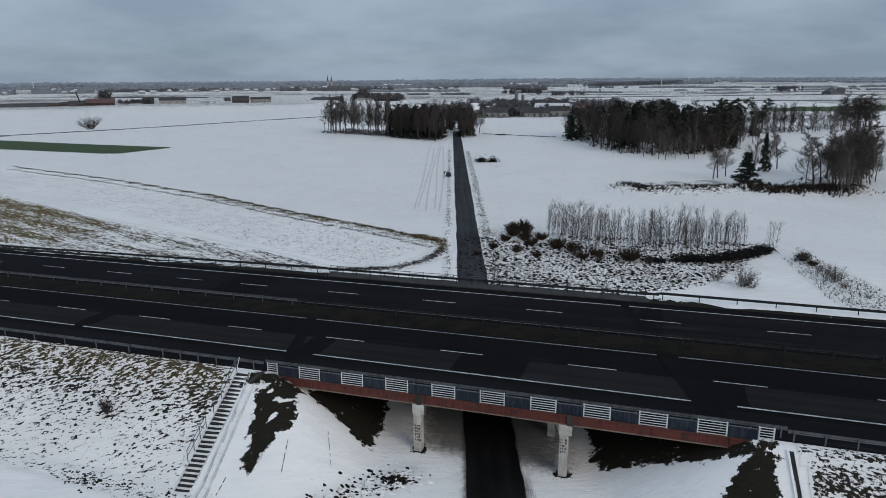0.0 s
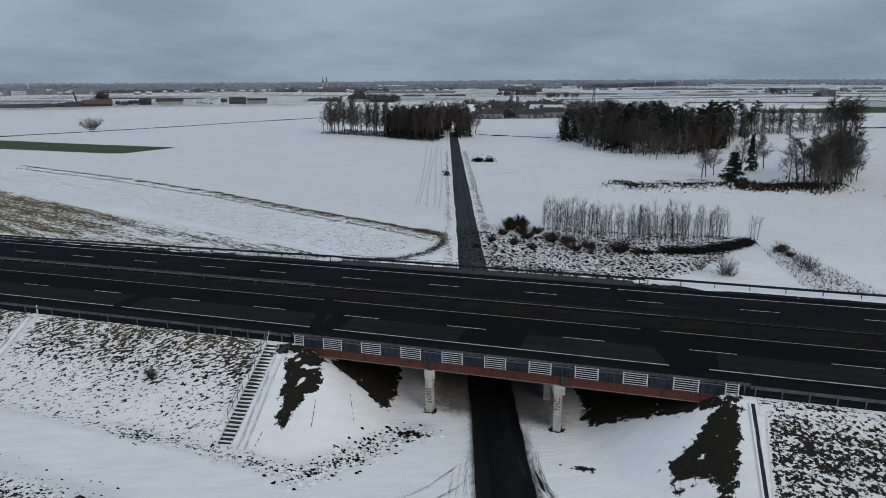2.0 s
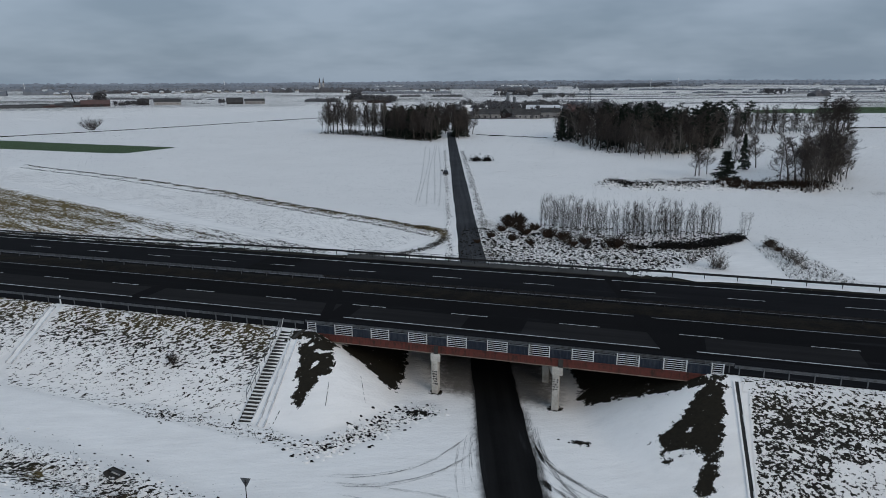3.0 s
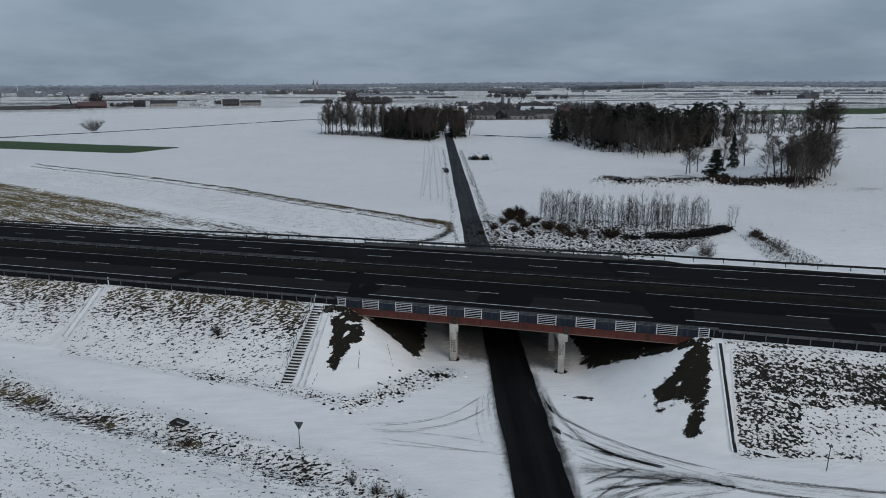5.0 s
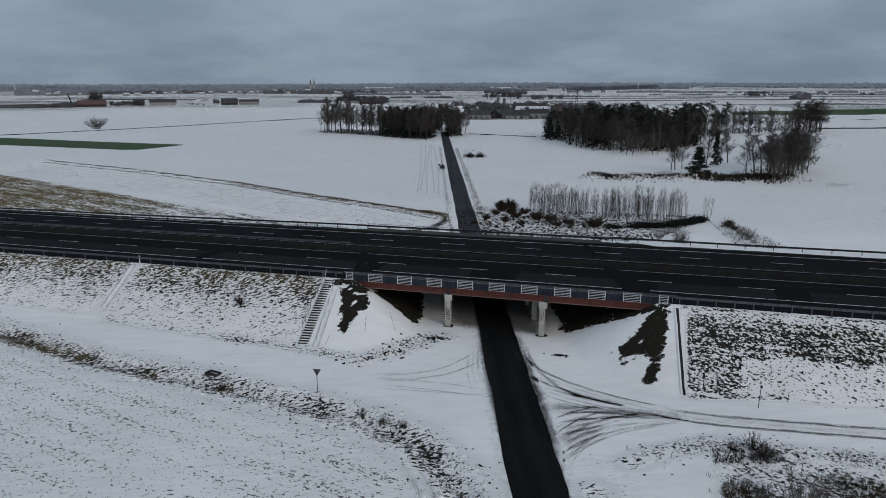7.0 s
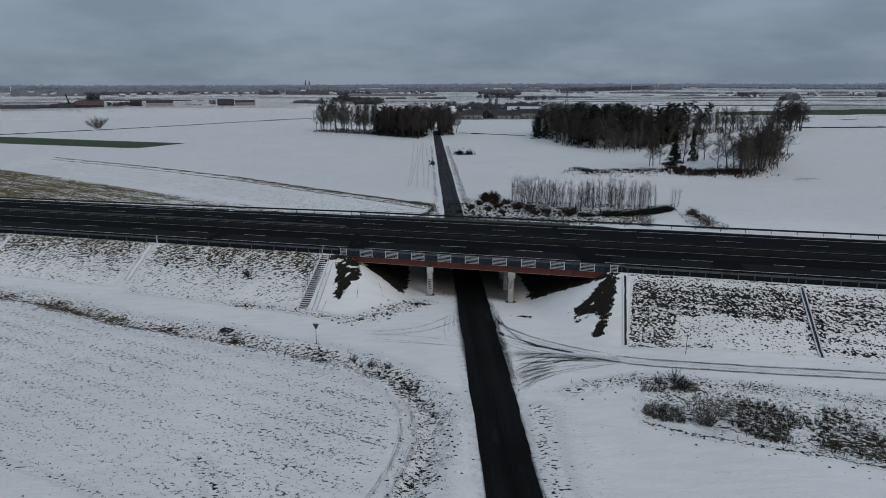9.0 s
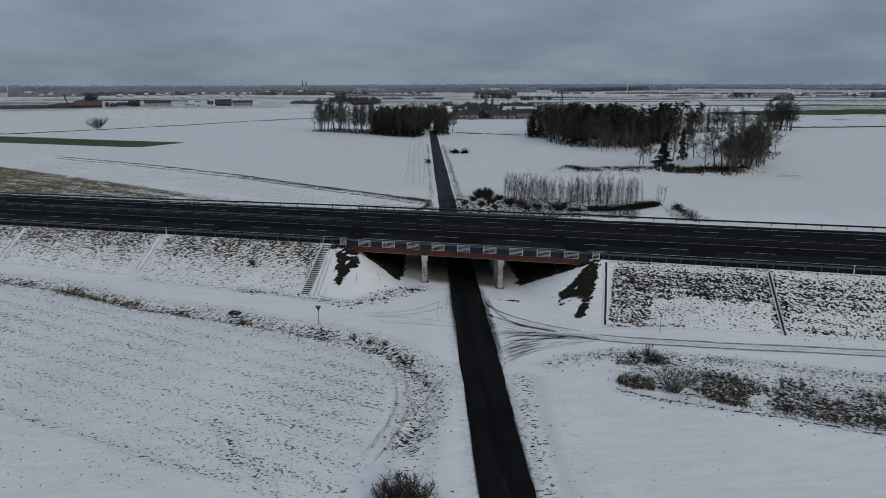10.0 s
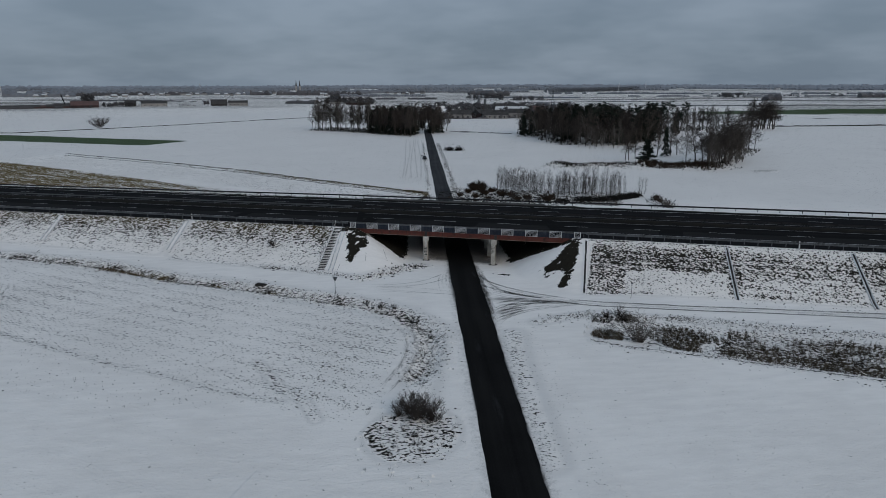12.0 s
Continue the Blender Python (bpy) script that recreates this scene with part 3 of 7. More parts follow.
    dots = np.maximum(dots, field * (0.83 + 0.24 * waves(x, y, 9.0, 40) + 0.22 * np.sin((y + 0.194 * x) * 1.9)) * (0.30 + 0.70 * smooth(-59, -54, y + 0.13 * x)) * smooth(-100, -76, y + 0.12 * x))
    dots = np.maximum(dots, 0.30 * (y < -35) * (x < byroad_x(y) - 3.5) * (x > 20))
    dots = np.maximum(dots, 0.30 * (y < -34) * (x > byroad_x(y) + 4) * (0.8 + 0.4 * waves(x, y, 6.0, 47)) * (bog < 0.01))
    dots = np.maximum(dots, 0.60 * np.exp(-(((x - byroad_x(y) - 6.8) / 2.2) ** 2)) * (y < -28))
    # verges of the byroad beyond the motorway
    b = x - byroad_x(y)
    north = (y > 42) & (y < 330)
    tuft = np.maximum(tuft, north * 0.50 * np.exp(-(((b - 4.4) / 0.9) ** 2)) * smooth(280, 140, y))
    tuft = np.maximum(tuft, north * 0.42 * np.exp(-(((b + 4.3) / 0.6) ** 2)))
    tuft = np.maximum(tuft, north * 0.30 * np.exp(-(((b - 14.0) / 4.0) ** 2)) * np.exp(-(((y - 190) / 22) ** 2)))
    # stubble
    da = near_line(x, y, STUB_A)
    grade = smooth(-200, -60, x)
    tuft = np.maximum(tuft, (0.62 + 0.12 * grade) * np.exp(-((da / (1.0 + 0.5 * grade)) ** 2)))
    tuft = np.maximum(tuft, (0.33 + 0.22 * grade) * np.exp(-(((near_line(x, y + 4.8, STUB_A)) / 0.9) ** 2)))
    tuft = np.maximum(tuft, 0.42 * np.exp(-((near_line(x, y + 2.0, STUB_A) / 1.8) ** 2)) * grade)
    sb = soft_in(x, y, STUB_B, 3.0)
    tuft = np.maximum(tuft, sb * (0.48 + 0.13 * smooth(-40, -150, x) + 0.05 * np.sin((y + 0.33 * x) * 0.9 + 1.6 * waves(x, y, 9.0, 63)) + 0.05 * waves(x, y, 12.0, 64)))
    straw = np.maximum(straw, np.maximum(sb * smooth(-20, -110, x) * 1.0, 0.7 * np.exp(-((da / 5) ** 2))))
    streak = np.maximum(streak, 0.7 * np.maximum(sb, np.exp(-((da / 6) ** 2))))
    tuft = np.maximum(tuft, 0.30 * inside(x, y, STUB_A + [(-14, 50), (-110, 85), (-200, 112)]))
    tuft = np.maximum(tuft, 0.72 * np.exp(-((near_line(x, y, [(-14, 76), (-8, 73), (-5.5, 66), (-6, 58), (-9, 52), (-18, 48)]) / 1.7) ** 2)))
    # rough ground below the saplings, the brushwood and the scrub
    rough = soft_in(x, y, [(1, 52), (-9, 88), (5, 92), (14, 80), (35, 74), (47, 76), (52, 70), (40, 56), (30, 46), (8, 46)], 3.5)
    tuft = np.maximum(tuft, (0.42 + 0.08 * waves(x, y, 2.6, 66)) * rough)
    straw = np.maximum(straw, 0.25 * rough)
    scrub = soft_in(x, y, [(52, 78), (58, 84), (62, 74), (66, 60), (70, 47), (57, 47), (54, 62)], 2.5)
    tuft = np.maximum(tuft, 0.37 * scrub)
    tuft = np.maximum(tuft, 0.33 * np.exp(-(((x - 43) / 3) ** 2 + ((y - 58) / 2.5) ** 2)))
    tuft = np.maximum(tuft, 0.26 * (y > 42) * (y < 56) * (x > 60))
    # earth bank before the birches
    db = near_line(x, y, BANK)
    tuft = np.maximum(tuft, 0.60 * np.exp(-((db / 4.5) ** 2)) * (0.85 + 0.25 * waves(x, y, 2.2, 51)))
    soil = np.maximum(soil, 0.30 * np.exp(-((db / 3.0) ** 2)))
    tuft = np.maximum(tuft, 0.55 * np.exp(-((near_line(x, y, [(27, 158), (31, 163), (46, 171), (53, 166)]) / 2.2) ** 2)))
    tuft = np.maximum(tuft, 0.40 * soft_in(x, y, [(24, 143), (30, 163), (46, 172), (54, 165), (54, 150), (40, 147)], 3.0))
    reeds = np.exp(-((near_line(x, y, [(54, 152), (66, 152.5), (78, 158)]) / 4.0) ** 2))
    soil, straw = np.maximum(soil, 0.62 * reeds), np.maximum(straw, 0.5 * np.exp(-((db / 5) ** 2)))
    soil = np.maximum(soil, 0.8 * np.exp(-(((x - 29.5) / 3.0) ** 2 + ((y - 143.5) / 1.4) ** 2)))
    soil = np.maximum(soil, 0.8 * np.exp(-(((x - 45) / 4.0) ** 2 + ((y - 149.5) / 1.0) ** 2)))
    soil = np.maximum(soil, 0.66 * np.exp(-((near_line(x, y, [(34.5, 69.6), (42, 72), (48, 77), (51.5, 82.5)]) / 1.3) ** 2)))
    # litter below the woods
    for wood in (GROVE_WEST, GROVE_EAST, GROVE_BIRCH):
        tuft = np.maximum(tuft, 0.50 * soft_in(x, y, wood, 4.0))
    # bare soil on the cones and below the bridge
    for poly, v in SOIL_SHAPES:
        d_in = near_line(x, y, poly + poly[:1]) * np.where(inside(x, y, poly), 1, -1)
        soil = np.maximum(soil, v * smooth(-0.75, 0.75, d_in))
    for cx, cy, rx, ry in SNOW_ISLANDS:
        soil = soil * smooth(0.25, 0.8, np.hypot((x - cx) / rx, (y - cy) / ry))
    eave = smooth(-0.3, 0.6, y + 0.28 * (x - 30.0)) * (x > 29.5) * (x < 40) * (y < 1)
    soil = np.maximum(soil, 0.8 * eave)
    # faint even cover that greys the northern fields as haze would
    tuft = np.maximum(tuft, 0.17 * smooth(42, 110, y))
    tuft = np.maximum(tuft, 0.60 * np.exp(-((near_line(x, y, [(113, 295), (132, 301)]) / 2.2) ** 2)))
    tuft = np.maximum(tuft, 0.42 * soft_in(x, y, [(84, 143), (102, 146), (106, 160), (92, 162)], 5.0))
    tuft = np.maximum(tuft, 0.42 * np.exp(-((near_line(x, y, [(-20, 171), (3, 165)]) / 0.8) ** 2)))
    tuft = np.maximum(tuft, 0.30 * np.exp(-((near_line(x, y, [(70, 84), (118, 128)]) / 0.5) ** 2)))
    # parcels of stubble in the far fields; their base cover imitates haze
    far = np.hypot(x, y)
    u, v = np.floor((x * 0.97 + y * 0.25) / 210), np.floor((y * 0.97 - x * 0.25) / 95)
    pick = np.abs(np.sin(u * 12.9898 + v * 78.233) * 43758.5453) % 1.0
    tuft = np.maximum(tuft, (0.40 + 0.20 * pick ** 2) * smooth(250, 1000, far))
    under = smooth(-0.6, 0.8, y) * smooth(31, 29, y)
    soil = np.maximum(soil, under * np.maximum(smooth(11.8, 9.8, s), smooth(28.8, 30.6, s)))
    soil = np.maximum(soil, 1.2 * np.exp(-((np.hypot(x - 14.35, y + 0.75) / 0.75) ** 2)))
    soil = np.maximum(soil, 1.2 * np.exp(-((np.hypot(x - 26.5, y + 0.75) / 0.75) ** 2)))
    # slush: by the byroad and where wheels turn off it
    track = np.maximum(track, 0.42 * smooth(5.2, 2.6, np.abs(b)) * (y < 46))
    track = np.maximum(track, 0.56 * np.exp(-((near_line(x, y, [(29.5, -20), (33, -19.4), (42, -18.4)]) / 1.7) ** 2)))
    track = np.maximum(track, 0.50 * np.exp(-((near_line(x, y, [(31.5, -26), (34, -24)]) / 2.0) ** 2)))
    track = np.maximum(track, 0.18 * np.exp(-((near_line(x, y, [(46, -19), (64, -18), (110, -14.5)]) / 2.2) ** 2)))
    # the bridge's shade on the snow, painted through the slush mask
    track = np.maximum(track, 0.80 * smooth(-4.0, 1.5, y) * smooth(34, 30, y) * smooth(11.0, 4.0, np.abs(b)))
    # winter crops and dark field edges far off
    for poly in CROPS:
        rim = near_line(x, y, poly + poly[:1]) * np.where(inside(x, y, poly), 1, -1)
        green = np.maximum(green, smooth(-5.0, 6.0, rim))
    for line, w in FIELD_EDGES:
        soil = np.maximum(soil, 0.86 * np.exp(-((near_line(x, y, line) / w) ** 2)))
    for name, data in (("cover_a", (tuft, soil, track, green)), ("cover_b", (straw, streak, dots, bog))):
        layer = me.color_attributes.new(name, "FLOAT_COLOR", "POINT")
        layer.data.foreach_set("color", np.stack(data, 1).astype(np.float32).ravel())
    me.materials.append(M_GROUND)
    return tagged(new("ground", me), "snow-covered farmland with dead grass showing through", "ground", kind="structure")


GROVE_WEST = [(-164, 314), (-160, 309), (-124, 299), (-93, 283), (-77, 273), (-84, 292), (-92, 318), (-125, 336), (-160, 342)]
GROVE_EAST = [(-24, 331), (-15, 299), (-5, 279), (12, 242), (29, 239), (44, 276), (66, 295), (73, 352), (101, 381), (158, 455), (150, 478), (95, 430), (40, 395), (-10, 368)]
GROVE_BIRCH = [(62, 160), (69, 151.5), (77, 147), (84, 158), (93, 182), (108, 236), (100, 244), (84, 205), (70, 178)]
CROPS = [
    [(-320, 221), (-250, 217), (-185, 214.5), (-191, 181), (-290, 183), (-420, 186), (-420, 224)],
    [(120, 640), (420, 760), (600, 860), (600, 985), (290, 835), (120, 720)],
    [(150, 424), (420, 424), (420, 440), (150, 436)],
]
FIELD_EDGES = [
    ([(-420, 215), (-331, 235), (-305, 286), (-281, 367), (-244, 451), (-225, 520), (-160, 640)], 1.1),
    ([(-67, 326), (-24, 315.5)], 1.2),
    ([(-104, 482), (-48, 512), (20, 545)], 1.6),
    ([(150, 560), (600, 700)], 2.5),
    ([(200, 1050), (900, 1150)], 7.0),
    ([(-300, 1250), (300, 1330)], 8.0),
    ([(-1500, 1250), (-820, 1080), (-640, 1010)], 6.0),
]
SOIL_SHAPES = [
    ([(0.1, -3.1), (1.1, -2.3), (3.4, -1.2), (4.1, -3.0), (4.7, -4.6), (4.8, -5.6), (4.1, -6.6), (4.0, -8.2), (3.9, -9.2), (3.6, -9.9), (4.0, -10.8), (3.3, -9.7), (2.4, -9.0), (2.5, -7.6), (1.3, -6.4), (1.3, -5.4), (0.8, -4.4)], 1.0),
    ([(39.1, -2.4), (41.3, -2.4), (41.3, -5.4), (40.9, -7.9), (40.6, -9.9), (40.6, -11.6), (39.3, -12.3), (38.8, -11.6), (39.6, -9.5), (39.0, -8.8), (38.6, -7.0), (38.4, -5.0)], 0.95),
    ([(38.6, -3.6), (39.4, -6.0), (39.0, -8.6), (37.9, -8.6), (36.8, -9.6), (36.3, -8.0), (35.7, -7.0), (37.4, -5.4)], 0.84),
    ([(-1.9, -1.0), (-1.7, -3.2), (-0.8, -3.0), (0.6, -2.2), (3.4, -1.7), (3.0, -0.8)], 0.85),
    ([(40.0, -0.8), (41.6, -0.9), (41.6, -2.6), (39.6, -2.4)], 0.75),
    ([(3.8, -1.0), (7.4, -1.6), (10.0, -2.8), (10.7, -2.5), (10.0, -0.4), (8.8, 3.6), (4.0, 3.0)], 1.0),
    ([(28.2, 1.4), (31.0, 1.3), (34.7, -0.3), (36.2, -1.6), (38.6, -2.2), (40, 2), (29, 6)], 1.0),
]
SNOW_ISLANDS = [(2.9, -3.6, 1.1, 0.4), (3.5, -2.8, 0.6, 0.45), (2.9, -5.2, 0.42, 0.75), (1.5, -4.3, 0.35, 0.25), (1.3, -3.0, 0.5, 0.35), (2.3, -2.7, 0.4, 0.3), (40.0, -3.3, 0.9, 0.4), (38.6, -6.6, 0.6, 0.22), (39.6, -9.2, 0.9, 0.4), (37.4, -8.7, 0.9, 0.55), (40.4, -11.0, 0.5, 0.25)]
ground = build_ground()

# ---------------------------------------------------------------- motorway
STATIONS = [-700, -500, -350, -250] + list(np.arange(-170, 171, 8.0)) + [250, 350, 500, 700]


def strip(name, y0, y1, lift, thick, material, parent, xs=None, label=""):
    """A flat band of road surface that follows the carriageway's climb."""
    bm = bmesh.new()
    profile(bm, xs or STATIONS, lambda x: [(x, y0, float(deck(x)) + lift), (x, y1, float(deck(x)) + lift), (x, y1, float(deck(x)) + lift - thick), (x, y0, float(deck(x)) + lift - thick)])
    return part(name, bm, material, parent, label)


motorway = thing("motorway", "dark wet dual carriageway with worn white lane lines", "road", kind="structure")
strip("carriageway", -0.75, 13.25, 0.0, 0.14, M_ASPHALT, motorway)
strip("carriageway", 17.0, 28.1, 0.0, 0.14, M_ASPHALT, motorway)
for x0, x1 in ((-700, -27.6), (-25.4, -0.2), (2.4, 15.5), (22.0, 36.6), (40.2, 54.0), (58.0, 700)):
    strip("slow_lane", 4.05, 8.0, 0.004, 0.003, M_LANE, motorway, [x0 + (x1 - x0) * k / 24 for k in range(25)], "paler worn asphalt of the slow lane")
strip("hard_shoulder", -0.6, 2.9, 0.004, 0.003, M_FAR_LANE, motorway, label="damp dark asphalt of the hard shoulder")
for x0, x1 in ((-700, -21.0), (-15.0, 31.0), (33.5, 700)):
    strip("slow_lane", 18.0, 26.1, 0.004, 0.003, M_FAR_LANE, motorway, [x0 + (x1 - x0) * k / 24 for k in range(25)], "grey salted asphalt of the far lanes")


def patch(x0, x1, y0, y1, lean):
    bm = bmesh.new()
    box(bm, x0, x1, y0, y1, 0.006, 0.009, lambda x, y, z: (x - lean * (y - y0), y, float(deck(x)) + z))
    part("asphalt_patch", bm, M_PATCH, motorway, "fresh black asphalt patch over a joint")


patch(0.45, 1.7, -0.7, 13.2, SKEW)
patch(37.3, 39.2, -0.7, 13.2, SKEW)
patch(-27.3, -26.2, -0.7, 9.0, -0.9)
patch(31.8, 32.7, 17.1, 28.0, SKEW)


def line_mark(x0, x1, y, width, material, name):
    bm = bmesh.new()
    n = max(1, int((x1 - x0) / 8))
    xs = [x0 + (x1 - x0) * i / n for i in range(n + 1)]
    profile(bm, xs, lambda x: [(x, y - width / 2, float(deck(x)) + 0.014), (x, y + width / 2, float(deck(x)) + 0.014), (x, y + width / 2, float(deck(x)) + 0.010), (x, y - width / 2, float(deck(x)) + 0.010)])
    part(name, bm, material, motorway)


for x0, x1 in ((-170, -27.2), (-26.0, 0.2), (1.9, 36.9), (39.3, 170)):
    line_mark(x0, x1, 3.82, 0.20, M_PAINT, "edge_line")
line_mark(-170, 170, 12.72, 0.18, M_PAINT_DIM, "edge_line")
line_mark(-170, 170, 26.35, 0.20, M_PAINT, "edge_line")
line_mark(-170, 170, 17.7, 0.18, M_PAINT_DIM, "edge_line")
for k in range(-12, 12):
    q = 12.25 if k > 0 else 11.75
    line_mark(1.0 + q * k, 5.25 + q * k, 8.2, 0.14, M_PAINT, "lane_dash")
for x0 in [6.4 + 12.4 * k for k in range(-1, 12)] + [-18.7] + [-28.6 - 11.75 * k for k in range(0, 10)]:
    line_mark(x0, x0 + 4.1, 22.15, 0.14, M_PAINT, "lane_dash")


def rough_band(name, y0, y1, lift, material, label, category, seed, hump=0.15, x0=-400, x1=400, edge=0.25, cut=None):
    """A low irregular band of turf or snow along the carriageway."""
    r = np.random.RandomState(seed)
    xs = np.arange(x0, x1 + 0.1, 0.9 if x1 - x0 < 200 else 1.4)
    cols = np.linspace(0, 1, 7)
    verts, faces = [], []
    wob = waves(xs, xs * 0, 3.0, seed) * edge + waves(xs, xs * 0, 0.8, seed + 1) * edge * 0.5
    for i, x in enumerate(xs):
        lo, hi = y0(x) if callable(y0) else y0, y1(x) if callable(y1) else y1
        lo += wob[i] + (cut(x) if cut else 0)
        for c in cols:
            y = lo + (hi - lo) * c
            verts.append((x, y, float(deck(x)) + lift + hump * math.sin(math.pi * c) * (0.7 + 0.6 * r.rand())))
    n = len(cols)
    for i in range(len(xs) - 1):
        for j in range(n - 1):
            a = i * n + j
            faces.append((a, a + n, a + n + 1, a + 1))
    me = bpy.data.meshes.new(name)
    me.from_pydata(verts, [], faces)
    me.polygons.foreach_set("use_smooth", np.ones(len(faces), bool))
    me.materials.append(material)
    return tagged(new(name, me), label, category, kind="structure")


rough_band("median", 13.15, 17.1, -0.02, M_VERGE, "muddy brown turf strip between the carriageways", "median", 5, 0.10, edge=0.12)


def far_rail_y(x):
    return float(np.interp(x, [-400, -110, -60, -12, 34, 56, 110, 400], [27.6, 27.6, 28.1, 29.7, 30.0, 29.6, 29.6, 29.6]))


rough_band("snow_bank", lambda x: far_rail_y(x) - 0.15, lambda x: far_rail_y(x) + 0.9, -0.14, M_SNOW, "ploughed snow bank along the guard rail", "snow bank", 11, 0.08, -400, -10.5, 0.22,
           lambda x: -0.9 * math.exp(-((x + 38) / 1.6) ** 2))
rough_band("snow_bank", lambda x: far_rail_y(x) - 0.75, lambda x: far_rail_y(x) + 1.9, 0.0, M_SNOW, "ploughed snow bank along the guard rail", "snow bank", 12, 0.14, 36.0, 400, 0.22,
           lambda x: 0.9 * smooth(40, 36, x) - 0.55 * math.exp(-((x - 40.5) / 1.4) ** 2))


def guardrail(label, pts_y, x0, x1, spacing, high, material, toward, group, posts_lo=-125, posts_hi=125):
    """A W-beam on posts; toward: the side, +1 or -1 in y, to which the beam hangs."""
    rail = thing("guardrail", label, "guard rail", group)
    bm = bmesh.new()
    n = max(2, int((x1 - x0) / 4))
    xs = [x0 + (x1 - x0) * i / n for i in range(n + 1)]

    def section(x):
        y, z = pts_y(x), float(deck(x)) + high
        w = [(0.0, 0.155), (0.05, 0.11), (0.05, 0.05), (0.0, 0.0), (0.05, -0.05), (0.05, -0.11), (0.0, -0.155)]
        outer = [(x, y + toward * (a + 0.07), z + b) for a, b in w]
        return outer + [(x, y + toward * (a + 0.058), z + b * 0.98) for a, b in w[::-1]]

    profile(bm, xs, section)
    part("beam", bm, material, rail)
    bm = bbox(-0.05, 0.05, -0.035, 0.035, -0.5, high + 0.10)
    post_mesh = mesh_of(bm, "post", material)
    x = x0 + 0.4
    while x < x1:
        if posts_lo < x < posts_hi:
            p = part("post", post_mesh, material, rail)
            p.location = (x, pts_y(x), float(deck(x)))
        x += spacing if not callable(spacing) else spacing(x)
    return rail


guardrail("grey galvanised guard rail along the verge", lambda x: -0.75, -400, -0.6, lambda x: 4.0 if x < -12 else 2.0, 0.72, M_STEEL, 1, "guard rails")
guardrail("grey galvanised guard rail on the bridge", lambda x: -0.45, -0.6, 42.2, 2.0, 0.78, M_STEEL, 1, "guard rails")
guardrail("grey galvanised guard rail along the verge", lambda x: -0.75, 42.2, 400, 2.0, 0.72, M_STEEL, 1, "guard rails")
guardrail("dull guard rail in the median", lambda x: 16.25, -400, -7.0, 4.0, 0.68, M_STEEL, 1, "guard rails")
guardrail("dark guard rail over the bridge median", lambda x: 16.25, -7.0, 36.0, 2.0, 0.68, M_STEEL_DARK, 1, "guard rails")
guardrail("dull guard rail in the median", lambda x: 16.25, 36.0, 400, 4.0, 0.62, M_STEEL_DARK, 1, "guard rails")
guardrail("dark guard rail over the snow bank", far_rail_y, -400, -10.0, 4.0, 0.72, M_STEEL_DARK, -1, "guard rails")
guardrail("dark guard rail on the bridge", lambda x: 29.5, -10.0, 33.0, 2.0, 0.72, M_STEEL_DARK, -1, "guard rails")
guardrail("dark guard rail over the snow bank", far_rail_y, 33.0, 400, 4.0, 0.72, M_STEEL_DARK, -1, "guard rails")


def delineator(x, y):
    z = hz(x, y)
    d = thing("delineator_post", "white plastic verge marker post with a dark band", "marker post", "verge marker posts", at=pose(x, y, z, 0, 0, random.uniform(-8, 8)))
    bm = bmesh.new()
    hexa(bm, [(-0.06, -0.05, -0.2), (0.06, -0.05, -0.2), (0.06, 0.05, -0.2), (-0.06, 0.05, -0.2), (-0.06, -0.05, 1.25), (0.06, -0.05, 1.25), (0.06, 0.05, 1.36), (-0.06, 0.05, 1.36)])
    part("body", bm, M_WHITE, d)
    part("band", bbox(-0.065, 0.065, -0.055, 0.055, 0.95, 1.12), M_STEEL_DARK, d, "dark reflector band")


delineator(-32.9, -1.5)
delineator(74.3, -1.5)

# ---------------------------------------------------------------- bridge
LEN = 41.3


def on_bridge(s, y, dz):
    x = s - SKEW * (y + 1.0)
    return (x, y, float(deck(x)) + dz)


bridge = thing("road_bridge", "three-span road bridge with rust-red girders on pale concrete piers", "bridge")
# slab, inner girders and abutments are darker than the piers
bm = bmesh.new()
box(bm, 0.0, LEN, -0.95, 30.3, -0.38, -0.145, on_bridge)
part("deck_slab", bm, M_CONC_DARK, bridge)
bm = bmesh.new()
box(bm, 0.0, LEN, 28.1, 30.2, -0.13, 0.12, on_bridge)
part("walkway", bm, M_CONC_DARK, bridge, "dark concrete service walkway")


def girder(y, material, label=""):
    bm = bmesh.new()
    box(bm, 0.1, LEN - 0.1, y - 0.06, y + 0.06, -0.96, -0.24, on_bridge)
    g = part("girder", bm, material, bridge, label)
    for z in (-0.99,):
        bm = bmesh.new()
        box(bm, 0.1, LEN - 0.1, y - 0.17, y + 0.17, z, z + 0.05, on_bridge)
        part("flange", bm, M_FLANGE if label else M_CONC_DARK, g)
    return g


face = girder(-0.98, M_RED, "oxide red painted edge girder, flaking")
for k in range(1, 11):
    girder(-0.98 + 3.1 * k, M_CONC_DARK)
for s in (2.0, 8.3, 20.6, 33.0, 38.4):
    bm = bmesh.new()
    box(bm, s, s + 0.10, -1.12, -1.04, -0.93, -0.25, on_bridge)
    part("stiffener", bm, M_RED, face)
bm = bmesh.new()
box(bm, 0.0, LEN, -1.16, -0.95, -0.25, -0.13, on_bridge)
part("cornice", bm, M_RED, bridge, "red painted edge strip of the deck")
for s in (14.4, 26.9):
    bm = bmesh.new()
    box(bm, s - 0.22, s + 0.22, -1.24, -1.05, -0.98, -0.16, on_bridge)
    part("bracket", bm, M_CONC_DARK, bridge, "grey concrete bracket over a pier")


